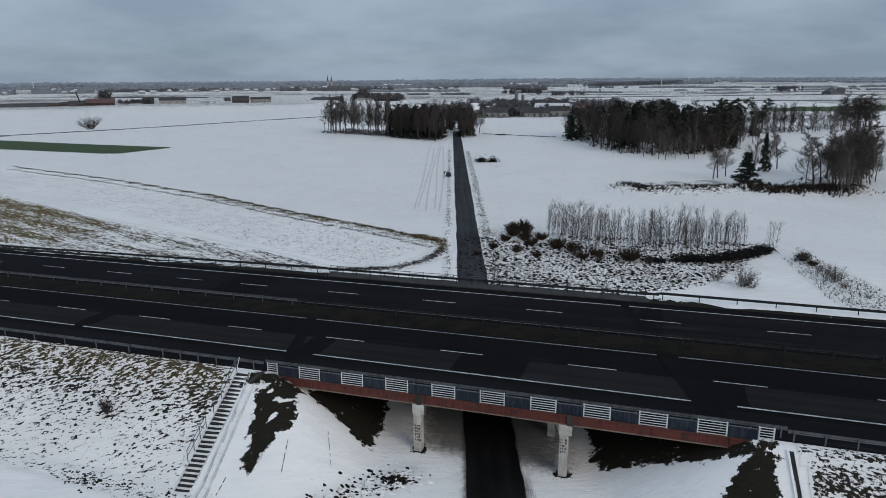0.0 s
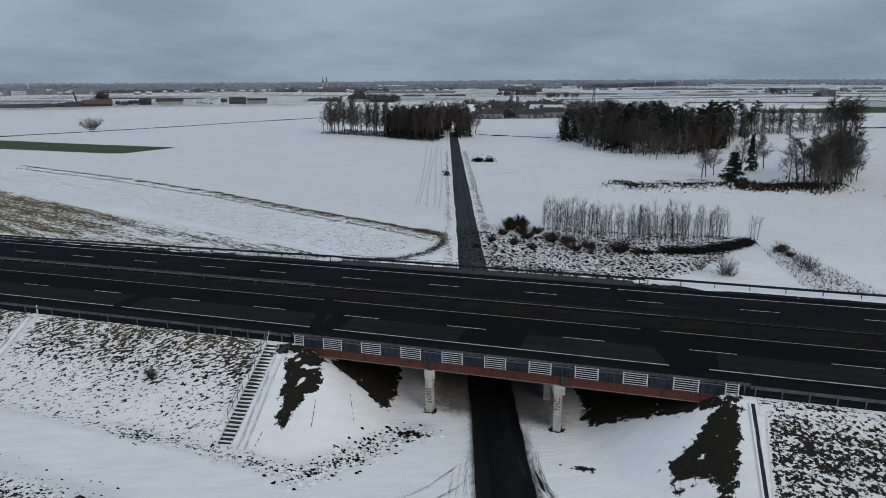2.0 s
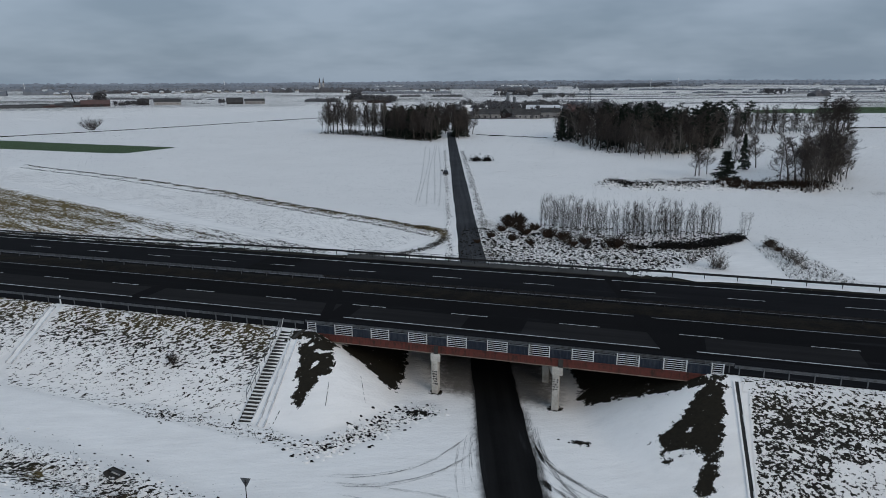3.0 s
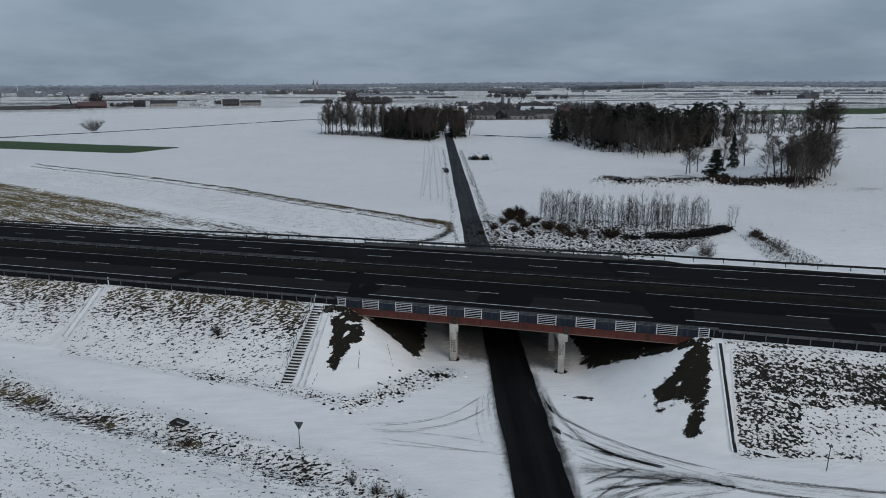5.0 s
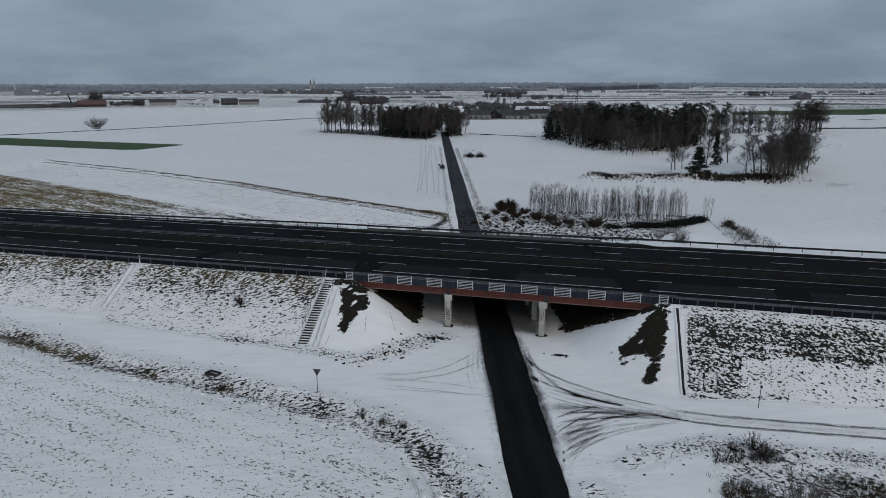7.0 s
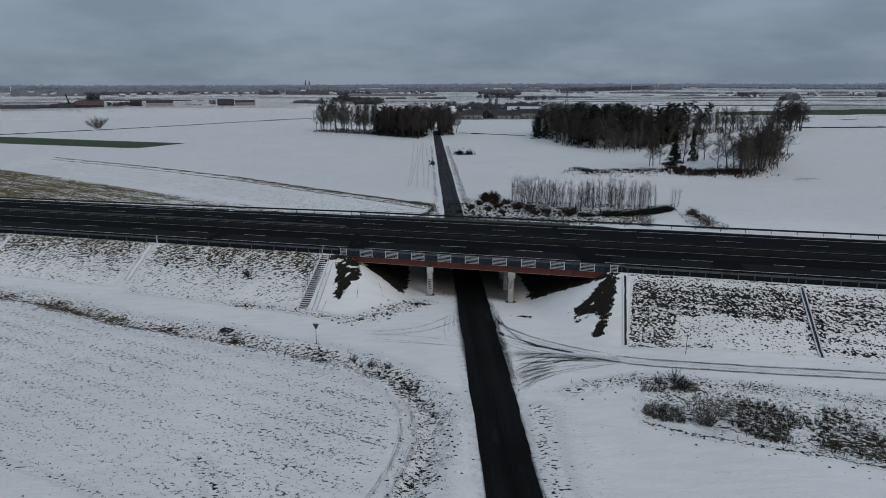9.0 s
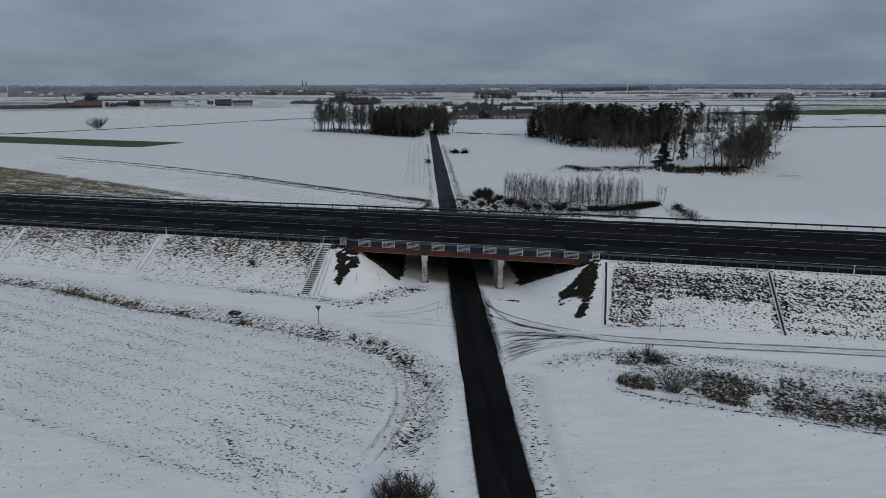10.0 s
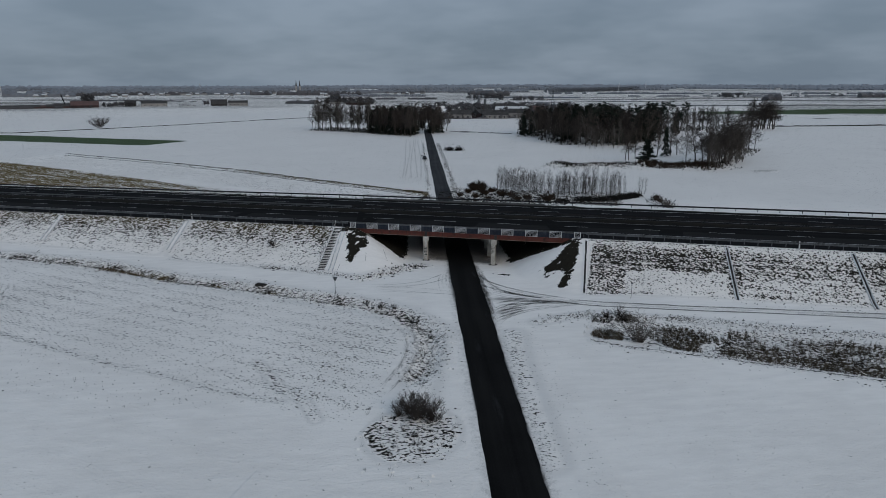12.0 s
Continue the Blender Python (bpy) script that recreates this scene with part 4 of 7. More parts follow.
def pier(s):
    p = thing("bridge_pier", "pale concrete pier with cap beam and scrawled paint", "bridge pier", "bridge piers")
    bm = bmesh.new()
    top = lambda a, y, z: (s + a - SKEW * (y + 1.0), y, float(deck(s - SKEW * y)) + z)  # noqa: E731
    box(bm, -0.52, 0.52, -1.25, 30.4, -1.85, -0.995, top)
    bmesh.ops.bevel(bm, geom=list(bm.edges), offset=0.05, segments=1, affect="EDGES")
    part("cap_beam", bm, M_CONC, p)
    for k in range(6):
        y = -0.75 + 5.9 * k
        x = s - SKEW * (y + 1.0)
        bm = bbox(x - 0.34, x + 0.34, y - 0.38, y + 0.38, -0.4, float(deck(x)) - 1.84, 0.05)
        part("column", bm, M_CONC, p)
    return p


pier_w, pier_e = pier(14.35), pier(26.6)


def scrawl(pier_thing, x, y, z0, seed, n, label):
    """Unreadable spray marks: plain bars on the column's face."""
    r = random.Random(seed)
    for i in range(n):
        z = z0 - i * 0.26
        for k in range(3):
            a = x - 0.27 + 0.18 * k + r.uniform(-0.03, 0.03)
            w, h = r.uniform(0.05, 0.17), r.uniform(0.10, 0.2)
            part("spray_mark", bbox(a, a + w, y - 0.386, y - 0.381, z - h, z), M_SCRAWL, pier_thing, label)


scrawl(pier_w, 14.35, -0.75, 2.5, 3, 6, "faded illegible black spray mark")
scrawl(pier_e, 26.52, -0.75, 3.3, 4, 5, "bold illegible black spray mark")


def parapet(y, out, lo, hi, label, sheets=True, paint=None):
    """Barred white frames and navy sheets by turns; out: which way is outside, +1 or -1."""
    p = thing("bridge_parapet", label, "parapet", "bridge parapets")
    paint = paint or M_WHITE
    at = lambda s, a, z: on_bridge(s, y + out * a, z)  # noqa: E731
    edges = [(lo, lo + 1.05)] + [(lo + 3.2 + 4.12 * k, lo + 5.25 + 4.12 * k) for k in range(9)] + [(hi - 1.05, hi)]
    for a, b in edges:
        fr = part("barred_frame", bbox(a, a + 0.08, -0.05, 0.04, -0.26, 0.98, 0.0, at), paint, p, "steel frame with horizontal bars")
        part("post", bbox(b - 0.08, b, -0.05, 0.04, -0.26, 0.98, 0.0, at), paint, fr)
        for k in range(6):
            z = -0.10 + 0.2 * k
            part("bar", bbox(a + 0.08, b - 0.08, -0.03, 0.02, z, z + 0.042, 0.0, at), paint, fr)
    for (_, a), (b, _) in zip(edges, edges[1:]):
        if not sheets:
            part("top_rail", bbox(a, b, -0.02, 0.04, 0.86, 0.91, 0.0, at), M_STEEL_DARK, p)
            part("low_rail", bbox(a, b, -0.02, 0.04, 0.42, 0.46, 0.0, at), M_STEEL_DARK, p)
            continue
        n = 24
        bm = bmesh.new()
        profile(bm, [a + 0.03 + (b - a - 0.06) * k / n for k in range(n + 1)], lambda u: [at(u, o + 0.03 * ((round((u - a) / (b - a) * n) // 2) % 2), z) for o, z in ((0.0, -0.25), (0.03, -0.25), (0.03, 0.74), (0.0, 0.74))])
        sheet = part("sheet", bm, M_NAVY, p, "scuffed navy corrugated sheet")
        part("top_rail", bbox(a, b, -0.02, 0.07, 0.74, 0.80, 0.0, at), M_STEEL, sheet)
        part("kick_rail", bbox(a, b, -0.02, 0.07, -0.26, -0.20, 0.0, at), M_STEEL_DARK, sheet)
    return p


parapet(-1.02, -1, 0.0, LEN, "bridge parapet of white barred frames and navy sheets")
parapet(30.25, 1, 0.0, LEN, "open steel bridge railing with barred frames", False, M_STEEL)


def wing(x0, y0, x1, y1, label):
    """A short concrete wing wall at an abutment's corner, following the slope."""
    bm = bmesh.new()
    n, d = 4, Vector((x1 - x0, y1 - y0, 0))
    side = Vector((-d.y, d.x, 0)).normalized() * 0.14
    rows = []
    for i in range(n + 1):
        p = Vector((x0, y0, 0)) + d * i / n
        z = hz(p.x, p.y)
        rows.append((p, z))
    for (p, z), (q, w) in zip(rows, rows[1:]):
        hexa(bm, [(*(p - side).xy, z - 0.4), (*(q - side).xy, w - 0.4), (*(q + side).xy, w - 0.4), (*(p + side).xy, z - 0.4),
                  (*(p - side).xy, z + 0.22), (*(q - side).xy, w + 0.22), (*(q + side).xy, w + 0.22), (*(p + side).xy, z + 0.22)])
    solo("wing_kerb", bm, M_CONC_DARK, label, "kerb", "slope kerbs")


wing(-0.3, -1.2, -0.9, -2.6, "short dark concrete kerb at the bridge end")
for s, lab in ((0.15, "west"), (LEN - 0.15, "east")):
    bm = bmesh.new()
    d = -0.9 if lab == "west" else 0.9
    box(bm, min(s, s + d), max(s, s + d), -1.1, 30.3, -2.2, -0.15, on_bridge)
    part("abutment", bm, M_CONC_DARK, bridge, "dark concrete abutment")

# ---------------------------------------------------------------- stairs and gutters on the slopes


def stairs():
    foot, head = Vector((-0.80, -12.3, 0)), Vector((-2.15, -1.5, 0))
    st = thing("embankment_stairs", "concrete embankment stairs, treads capped with snow, steel handrail", "stairs")
    d = (head - foot)
    run = d.length
    d.normalize()
    w = Vector((d.y, -d.x, 0))
    n, z0, z1 = 27, 0.05, float(deck(-3.5)) - 0.10
    for i in range(n):
        a, b = foot + d * run * i / n, foot + d * run * (i + 1) / n
        z = z0 + (z1 - z0) * (i + 1) / n
        lo = [a - w * 0.6, a + w * 0.6, b + w * 0.6, b - w * 0.6]
        bm = bmesh.new()
        hexa(bm, [(*p.xy, z - 0.5) for p in lo] + [(*p.xy, z) for p in lo])
        s = part("step", bm, M_STEP, st)
        if i < n - 7:
            t = random.uniform(0.17, 0.25) if i < n - 13 else random.uniform(0.05, 0.15)
            e = random.uniform(0.50, 0.58)
            q = [b - d * t - w * e, b - d * t + w * e, b + w * e, b - w * e]
            bm = bmesh.new()
            hexa(bm, [(*p.xy, z + 0.002) for p in q] + [(*(p * 0.98 + (a + b) * 0.01).xy, z + 0.06) for p in q])
            part("snow_cap", bm, M_SNOW, s, "snow lying on the tread")
    for side in (-1, 1):
        bm = bmesh.new()
        c = w * 0.66 * side
        h = w * 0.06

        def section(u):
            p, z = foot + d * run * u + c, z0 + (z1 - z0) * u
            return [(*(p - h).xy, z - 0.4), (*(p + h).xy, z - 0.4), (*(p + h).xy, z + 0.12), (*(p - h).xy, z + 0.12)]

        profile(bm, [k / 9 for k in range(10)], section)
        part("string", bm, M_SNOW_DIRTY, st, "snow-dusted concrete stringer")
    c = -w * 0.82
    for lo, hi in ((0.22, 0.50), (0.62, 1.02)):
        pts = []
        for k in range(4):
            u = lo + (hi - lo) * k / 3
            p = foot + d * run * u + c
            pts.append((p.x, p.y, z0 + (z1 - z0) * u))
        bm = bmesh.new()
        for a, b in zip(pts, pts[1:]):
            for up in (0.55, 1.05):
                tube(bm, (a[0], a[1], a[2] + up), (b[0], b[1], b[2] + up), 0.03, 0.03, 6)
        hr = part("handrail", bm, M_STEEL, st, "grey tubular steel handrail")
        for p in pts:
            bm = bmesh.new()
            tube(bm, (p[0], p[1], p[2] - 0.3), (p[0], p[1], p[2] + 1.07), 0.03, 0.03, 6)
            part("post", bm, M_STEEL, hr)
    # the upper end of the handrail is painted white
    bm = bmesh.new()
    p = Vector(pts[-1])
    tube(bm, p + Vector((0, 0, 0.0)), p + Vector((0.15, 0.35, 1.15)), 0.035, 0.035, 6)
    part("end_post", bm, M_WHITE, st, "white painted slanting end post")


stairs()


def gutter(xt, xf, yt, yf, wide, bed, label, kerb=None):
    """A gutter of concrete trough pieces down the slope."""
    g = thing("slope_gutter", label, "gutter", "slope gutters")
    n = 11
    for i in range(n):
        row = []
        for u in (i / n, (i + 0.97) / n):
            x, y = xt + (xf - xt) * u, yt + (yf - yt) * u
            row.append((x, y, hz(x, y) + 0.02))
        (ax, ay, az), (bx, by, bz) = row
        bm = bmesh.new()
        for lo, hi, h in ((-wide, -wide + 0.14, 0.14), (-wide + 0.14, wide - 0.14, -0.02), (wide - 0.14, wide, 0.14)):
            hexa(bm, [(bx + lo, by, bz - 0.3), (bx + hi, by, bz - 0.3), (ax + hi, ay, az - 0.3), (ax + lo, ay, az - 0.3),
                      (bx + lo, by, bz + h), (bx + hi, by, bz + h), (ax + hi, ay, az + h), (ax + lo, ay, az + h)])
        t = part("trough", bm, kerb or M_CONC, g)
        bm = bmesh.new()
        k = (wide - 0.15) * random.uniform(0.6, 1.5)
        ax, bx = ax + random.uniform(-0.05, 0.05), bx + random.uniform(-0.05, 0.05)
        hexa(bm, [(bx - k, by, bz), (bx + k, by, bz), (ax + k, ay, az), (ax - k, ay, az), (bx - k, by, bz + 0.03), (bx + k, by, bz + 0.03), (ax + k, ay, az + 0.03), (ax - k, ay, az + 0.03)])
        part("bed", bm, bed, t)


# beds: black in the eastern gutters, snow in the western ones
gutter(42.3, 43.0, -1.9, -13.6, 0.29, M_STEP, "concrete slope gutter with a black bed", M_SNOW)
gutter(63.9, 64.9, -1.9, -11.4, 0.30, M_SCRAWL, "concrete slope gutter with a black bed", M_SNOW_DIRTY)
gutter(81.6, 83.0, -1.9, -10.8, 0.30, M_SCRAWL, "concrete slope gutter with a black bed", M_SNOW_DIRTY)
gutter(101.0, 102.6, -1.9, -10.6, 0.30, M_SCRAWL, "concrete slope gutter with a black bed", M_SNOW_DIRTY)
gutter(-33.9, -32.6, -1.9, -9.6, 0.5, M_SNOW, "snow-filled concrete slope gutter", M_SNOW_DIRTY)
gutter(-63.5, -62.0, -1.9, -9.0, 0.5, M_SNOW, "snow-filled concrete slope gutter", M_SNOW_DIRTY)
gutter(-0.75, 1.05, -2.6, -12.6, 0.42, M_SNOW, "snow-filled concrete gutter beside the stairs", M_SNOW_DIRTY)

# seams of the slabs below the snow on the western cone
def seam(x0, y0, x1, y1):
    bm = bmesh.new()
    n = 12
    r = random.Random(int(x0 * 10))
    for i in range(n):
        if r.random() < 0.4:
            continue
        a = [(x0 + (x1 - x0) * u, y0 + (y1 - y0) * u) for u in (i / n, (i + 1) / n)]
        w = r.uniform(0.008, 0.030)
        (ax, ay), (bx, by) = a
        za, zb = hz(ax, ay) + 0.03, hz(bx, by) + 0.03
        hexa(bm, [(bx - w, by, zb - 0.1), (bx + w, by, zb - 0.1), (ax + w, ay, za - 0.1), (ax - w, ay, za - 0.1), (bx - w, by, zb), (bx + w, by, zb), (ax + w, ay, za), (ax - w, ay, za)])
    solo("slab_seam", bm, M_CONC_DARK, "dark gap between slope slabs under the snow", "slab seam", "slab seams")


seam(5.1, -6.3, 6.3, -9.8)
seam(7.2, -3.6, 9.2, -7.0)
seam(2.0, -10.6, 2.1, -13.0)

# ---------------------------------------------------------------- byroad


def byroad(name, y0, y1, step, half, material, label, fray):
    bm = bmesh.new()
    ys = np.arange(y0, y1 + 0.01, step)
    wl_, wr = waves(ys, ys * 0, 1.1, 71), waves(ys, ys * 0, 0.9, 72)
    big = waves(ys, ys * 0, 7.0, 73)
    zs = height(byroad_x(ys), ys)
    rows = []
    for i, y in enumerate(ys):
        c = byroad_x(y)
        l, r_ = c - half + fray * (wl_[i] + big[i]), c + half + fray * (wr[i] - big[i])
        if -34 < y < -8:
            r_ += 0.12 * math.exp(-((y + 22) / 6) ** 2)
        z = 0.02 if y < 120 else zs[i] + 0.05
        rows.append([bm.verts.new(p) for p in ((l - 0.1, y, z - 0.12), (l, y, z), (c, y, z + 0.04), (r_, y, z), (r_ + 0.1, y, z - 0.12))])
    for a, b in zip(rows, rows[1:]):
        for j in range(4):
            bm.faces.new((a[j], a[j + 1], b[j + 1], b[j]))
    solo(name, bm, material, label, "road", kind="structure")


byroad("byroad", -118, 41, 0.6, 2.30, M_BYROAD, "narrow wet black asphalt byroad between snowy verges", 0.10)
byroad("byroad_north", 41, 342, 1.5, 2.35, M_BYROAD_DRY, "narrow grey asphalt byroad running to the village", 0.12)


def bezier(p, n):
    (ax, ay), (bx, by), (cx, cy) = p
    return [((1 - t) ** 2 * ax + 2 * t * (1 - t) * bx + t * t * cx, (1 - t) ** 2 * ay + 2 * t * (1 - t) * by + t * t * cy) for t in np.linspace(0, 1, n)]


def wheel_track(pts, width, faint=False, label="tyre marks of dark slush pressed into the snow", strong=1.0):
    P = np.array(pts)
    seg = np.linalg.norm(np.diff(P, axis=0), axis=1)
    run = np.concatenate([[0], np.cumsum(seg)])
    ts = np.linspace(0, run[-1], max(8, int(run[-1] / 0.6)))
    P = np.stack([np.interp(ts, run, P[:, 0]), np.interp(ts, run, P[:, 1])], 1)
    T = np.gradient(P, axis=0)
    N = np.stack([-T[:, 1], T[:, 0]], 1) / np.linalg.norm(T, axis=1)[:, None]
    cols = np.linspace(-1, 1, 7)
    Q = P[:, None, :] + N[:, None, :] * (cols * width / 2)[None, :, None]
    Z = height(Q[..., 0], Q[..., 1]) + 0.024 + 0.010 * (1 - np.abs(cols))[None, :] + 0.001 * (len(bpy.data.meshes) % 9)
    ends = np.minimum(1, np.minimum(ts, ts[-1] - ts) / max(1.0, min(4.0, 0.22 * ts[-1])))
    fade = strong * (1 - np.abs(cols)[None, :] ** 2.0) * ends[:, None] ** 0.7
    n = len(cols)
    verts = np.concatenate([Q, Z[..., None]], 2).reshape(-1, 3)
    a = (np.arange(len(ts) - 1)[:, None] * n + np.arange(n - 1)[None, :]).ravel()
    me = bpy.data.meshes.new("wheel_track")
    me.from_pydata([tuple(map(float, v)) for v in verts], [], [(int(k), int(k) + n, int(k) + n + 1, int(k) + 1) for k in a])
    col = np.zeros((len(ts), n, 4), np.float32)
    col[..., 0] = fade
    col[..., 1] = (ts / 100)[:, None]
    col[..., 2] = (cols * width / 10)[None, :]
    col[..., 3] = (len(bpy.data.meshes) * 0.37) % 1.0
    layer = me.color_attributes.new("fade", "FLOAT_COLOR", "POINT")
    layer.data.foreach_set("color", col.ravel())
    me.materials.append(M_SLUSH_PALE if faint else M_SLUSH)
    tagged(new("wheel_track", me), label, "tyre track", "tyre tracks", "stuff")


def slush_verge(side, y0, y1, wide, seed):
    """Frayed dirty slush beside the byroad, thinning outwards."""
    ys = np.arange(y0, y1, 0.45)
    wob = waves(ys, ys * 0, 2.4, seed) + 0.7 * waves(ys, ys * 0, 0.8, seed + 1)
    cols = (0.0, 0.25, 0.5, 0.75, 1.0)
    verts, faces, fade = [], [], []
    X, Y = [], []
    for i, y in enumerate(ys):
        w = (wide(y) if callable(wide) else wide) * (1 + 0.35 * wob[i])
        for c in cols:
            X.append(byroad_x(y) + side * (2.18 + w * c))
            Y.append(y)
            fade.append((1.0 - c) ** 1.5 * 0.95)
    Z = height(np.array(X), np.array(Y)) + 0.03
    verts = list(zip(X, Y, Z))
    n = len(cols)
    for i in range(len(ys) - 1):
        for j in range(n - 1):
            a = i * n + j
            faces.append((a, a + 1, a + n + 1, a + n))
    me = bpy.data.meshes.new("slush_verge")
    me.from_pydata([tuple(map(float, v)) for v in verts], [], faces)
    layer = me.color_attributes.new("fade", "FLOAT_COLOR", "POINT")
    layer.data.foreach_set("color", np.repeat(np.array(fade, np.float32)[:, None], 4, 1).ravel())
    me.materials.append(M_SLUSH_FRAY)
    tagged(new("slush_verge", me), "frayed dirty slush along the byroad's edge", "slush", "slush verges", "stuff")


slush_verge(-1, -118, 40, lambda y: 0.35 + 1.0 * math.exp(-((y + 10) / 12) ** 2), 81)
slush_verge(1, -118, 40, lambda y: 0.55 + 1.7 * math.exp(-((y + 20) / 9) ** 2), 91)

# turning off to the east, from both sides of the junction
trk = random.Random(5)


def rut_y(x):
    return float(np.interp(x, [38, 46, 55, 65, 75, 83, 130], [-17.6, -17.7, -16.6, -15.2, -13.9, -12.8, -7.0]))


# curving in from under the bridge
for k in range(9):
    xe = trk.uniform(36, 45)
    o = trk.uniform(-0.5, 0.9)
    wheel_track(bezier([(25.2 + 0.28 * k, -6.5 - 1.3 * k), (28.2 + 0.42 * k, -15.6 - 0.25 * k + o), (xe, -17.6 - 0.12 * k + o)], 50), trk.choice([0.5, 0.7, 1.0]), k not in (1, 5), strong=trk.uniform(0.75, 1.0))
wheel_track(bezier([(25.0, -3.0), (26.8, -13.4), (33.0, -16.8)], 40), 0.9, strong=0.95)
wheel_track(bezier([(27.2, -13.4), (30.4, -16.6), (37.6, -17.4)], 30), 0.8, strong=0.8)
# curving in from the south
for k in range(12):
    xe = trk.uniform(36, 44)
    wheel_track(bezier([(33.2 - 0.32 * k, -31.5 + 0.95 * k), (32.9 - 0.10 * k + trk.uniform(-0.3, 0.4), -23.6 + 0.40 * k), (xe, -19.4 + 0.10 * k + trk.uniform(-0.5, 0.4))], 50), trk.choice([0.5, 0.7, 0.9]), k % 3 != 1, strong=trk.uniform(0.8, 1.1))
for k in range(6):
    wheel_track(bezier([(31.4 + 0.28 * k, -23.0 - 1.3 * k), (32.2 + 0.24 * k, -22.0 - 1.0 * k), (35.4 + 0.2 * k, -20.8 - 0.55 * k)], 30), 0.7, k % 2 == 1, strong=1.1)
wheel_track([(x, -18.8 + 0.05 * (x - 37)) for x in np.arange(35.5, 42.0, 0.5)], 0.9, strong=1.1)
for k in range(9):
    wheel_track(bezier([(28.6 + 0.4 * k, -15.5 - 1.4 * k), (30.6 + 0.34 * k, -18.6 - 0.35 * k), (trk.uniform(35, 40), -18.6 + trk.uniform(-0.8, 0.8))], 30), 0.5, k % 2 == 0, strong=1.0)
# the pair of ruts along the foot of the embankment
for o, w, st_ in ((0.35, 0.75, 1.2), (-1.45, 0.75, 1.3), (-0.55, 1.9, 0.75), (0.6, 0.4, 0.8)):
    wheel_track([(x, rut_y(x) + o + 0.10 * math.sin(x / 5)) for x in np.arange(40, 130, 1.0)], w, w > 1 or st_ < 0.8, strong=st_)
# slush thrown beside the wet lane
wheel_track([(byroad_x(y) + 2.75, y) for y in np.arange(-30, 2, 1.0)], 0.9, True, strong=1.1)
# turning off to the west
for o in (0.0, -0.35):
    wheel_track(bezier([(9.0, -17.7 + o), (18.6, -17.2 + o), (19.9, -6.8 + o)], 40), 0.35, o == 0.0, strong=0.95)
    wheel_track(bezier([(10.0, -18.6 + o), (18.9, -18.6 + o), (21.3, -9.4 + o)], 40), 0.35, o < 0.0, strong=0.95)
for y0, ym, y1 in ((-18.9, -17.3, -18.0), (-20.9, -20.2, -19.1), (-19.9, -19.8, -19.4)):
    wheel_track(bezier([(11.0, y0), (18.0, ym), (24.6, y1)], 30), 0.4, True, strong=1.0)
for k in range(4):
    wheel_track(bezier([(20.2 - 0.3 * k, -4 - 1.5 * k), (20.3 - 0.2 * k, -9 - 1.5 * k), (22.6 - 0.15 * k, -15 - 1.3 * k)], 30), 0.45, k != 1, strong=0.8)
# driven along the byroad's western verge
for o in (6.6, 8.2, 9.8, 11.6, 13.2):
    wheel_track([(byroad_x(y) - o - 0.5 * math.sin(y / 34 + o), y) for y in np.arange(95 + 3 * (o % 3), 262 - 4 * (o % 4), 1.5)], 0.8, True, strong=0.95)
# along the field's rim
for o in (0, 1.3):
    wheel_track([(x + o, y) for x, y in bezier([(19, -33), (26.5, -40), (24.5, -54)], 22)], 0.9, True)

# ---------------------------------------------------------------- small things by the road


def yield_sign(x, y):
    s = thing("yield_sign", "grey back of a triangular road sign on a thin post", "road sign", at=pose(x, y, hz(x, y), 0, 0, 8))
    bm = bmesh.new()
    tube(bm, (0, 0, -0.3), (0, 0, 2.5), 0.035, 0.035, 8)
    part("post", bm, M_STEEL_DARK, s)
    bm = bmesh.new()
    pts = [(-0.42, 2.62), (0.42, 2.62), (0.06, 1.92), (-0.06, 1.92)]
    lo = [bm.verts.new((a, 0.05, b)) for a, b in pts]
    hi = [bm.verts.new((a, 0.075, b)) for a, b in pts]
    bm.faces.new(lo)
    bm.faces.new(hi[::-1])
    for i in range(4):
        j = (i + 1) % 4
        bm.faces.new((lo[i], hi[i], hi[j], lo[j]))
    part("plate", bm, M_STEEL, s, "grey unpainted back of the triangle")
    part("clamp", bbox(-0.08, 0.08, -0.045, 0.05, 2.25, 2.3), M_STEEL_DARK, s)


yield_sign(6.9, -23.6)


def marker_pole(x, y):
    s = thing("marker_pole", "thin weathered pole with a small plate in the snow", "pole", at=pose(x, y, hz(x, y), 2, 1, 0))
    bm = bmesh.new()
    tube(bm, (0, 0, -0.3), (0, 0, 2.5), 0.04, 0.03, 7)
    part("shaft", bm, M_STEEL_DARK, s)
    part("plate", bbox(-0.14, 0.14, -0.05, -0.03, 2.2, 2.42), M_STEEL, s)


marker_pole(49.8, -14.4)


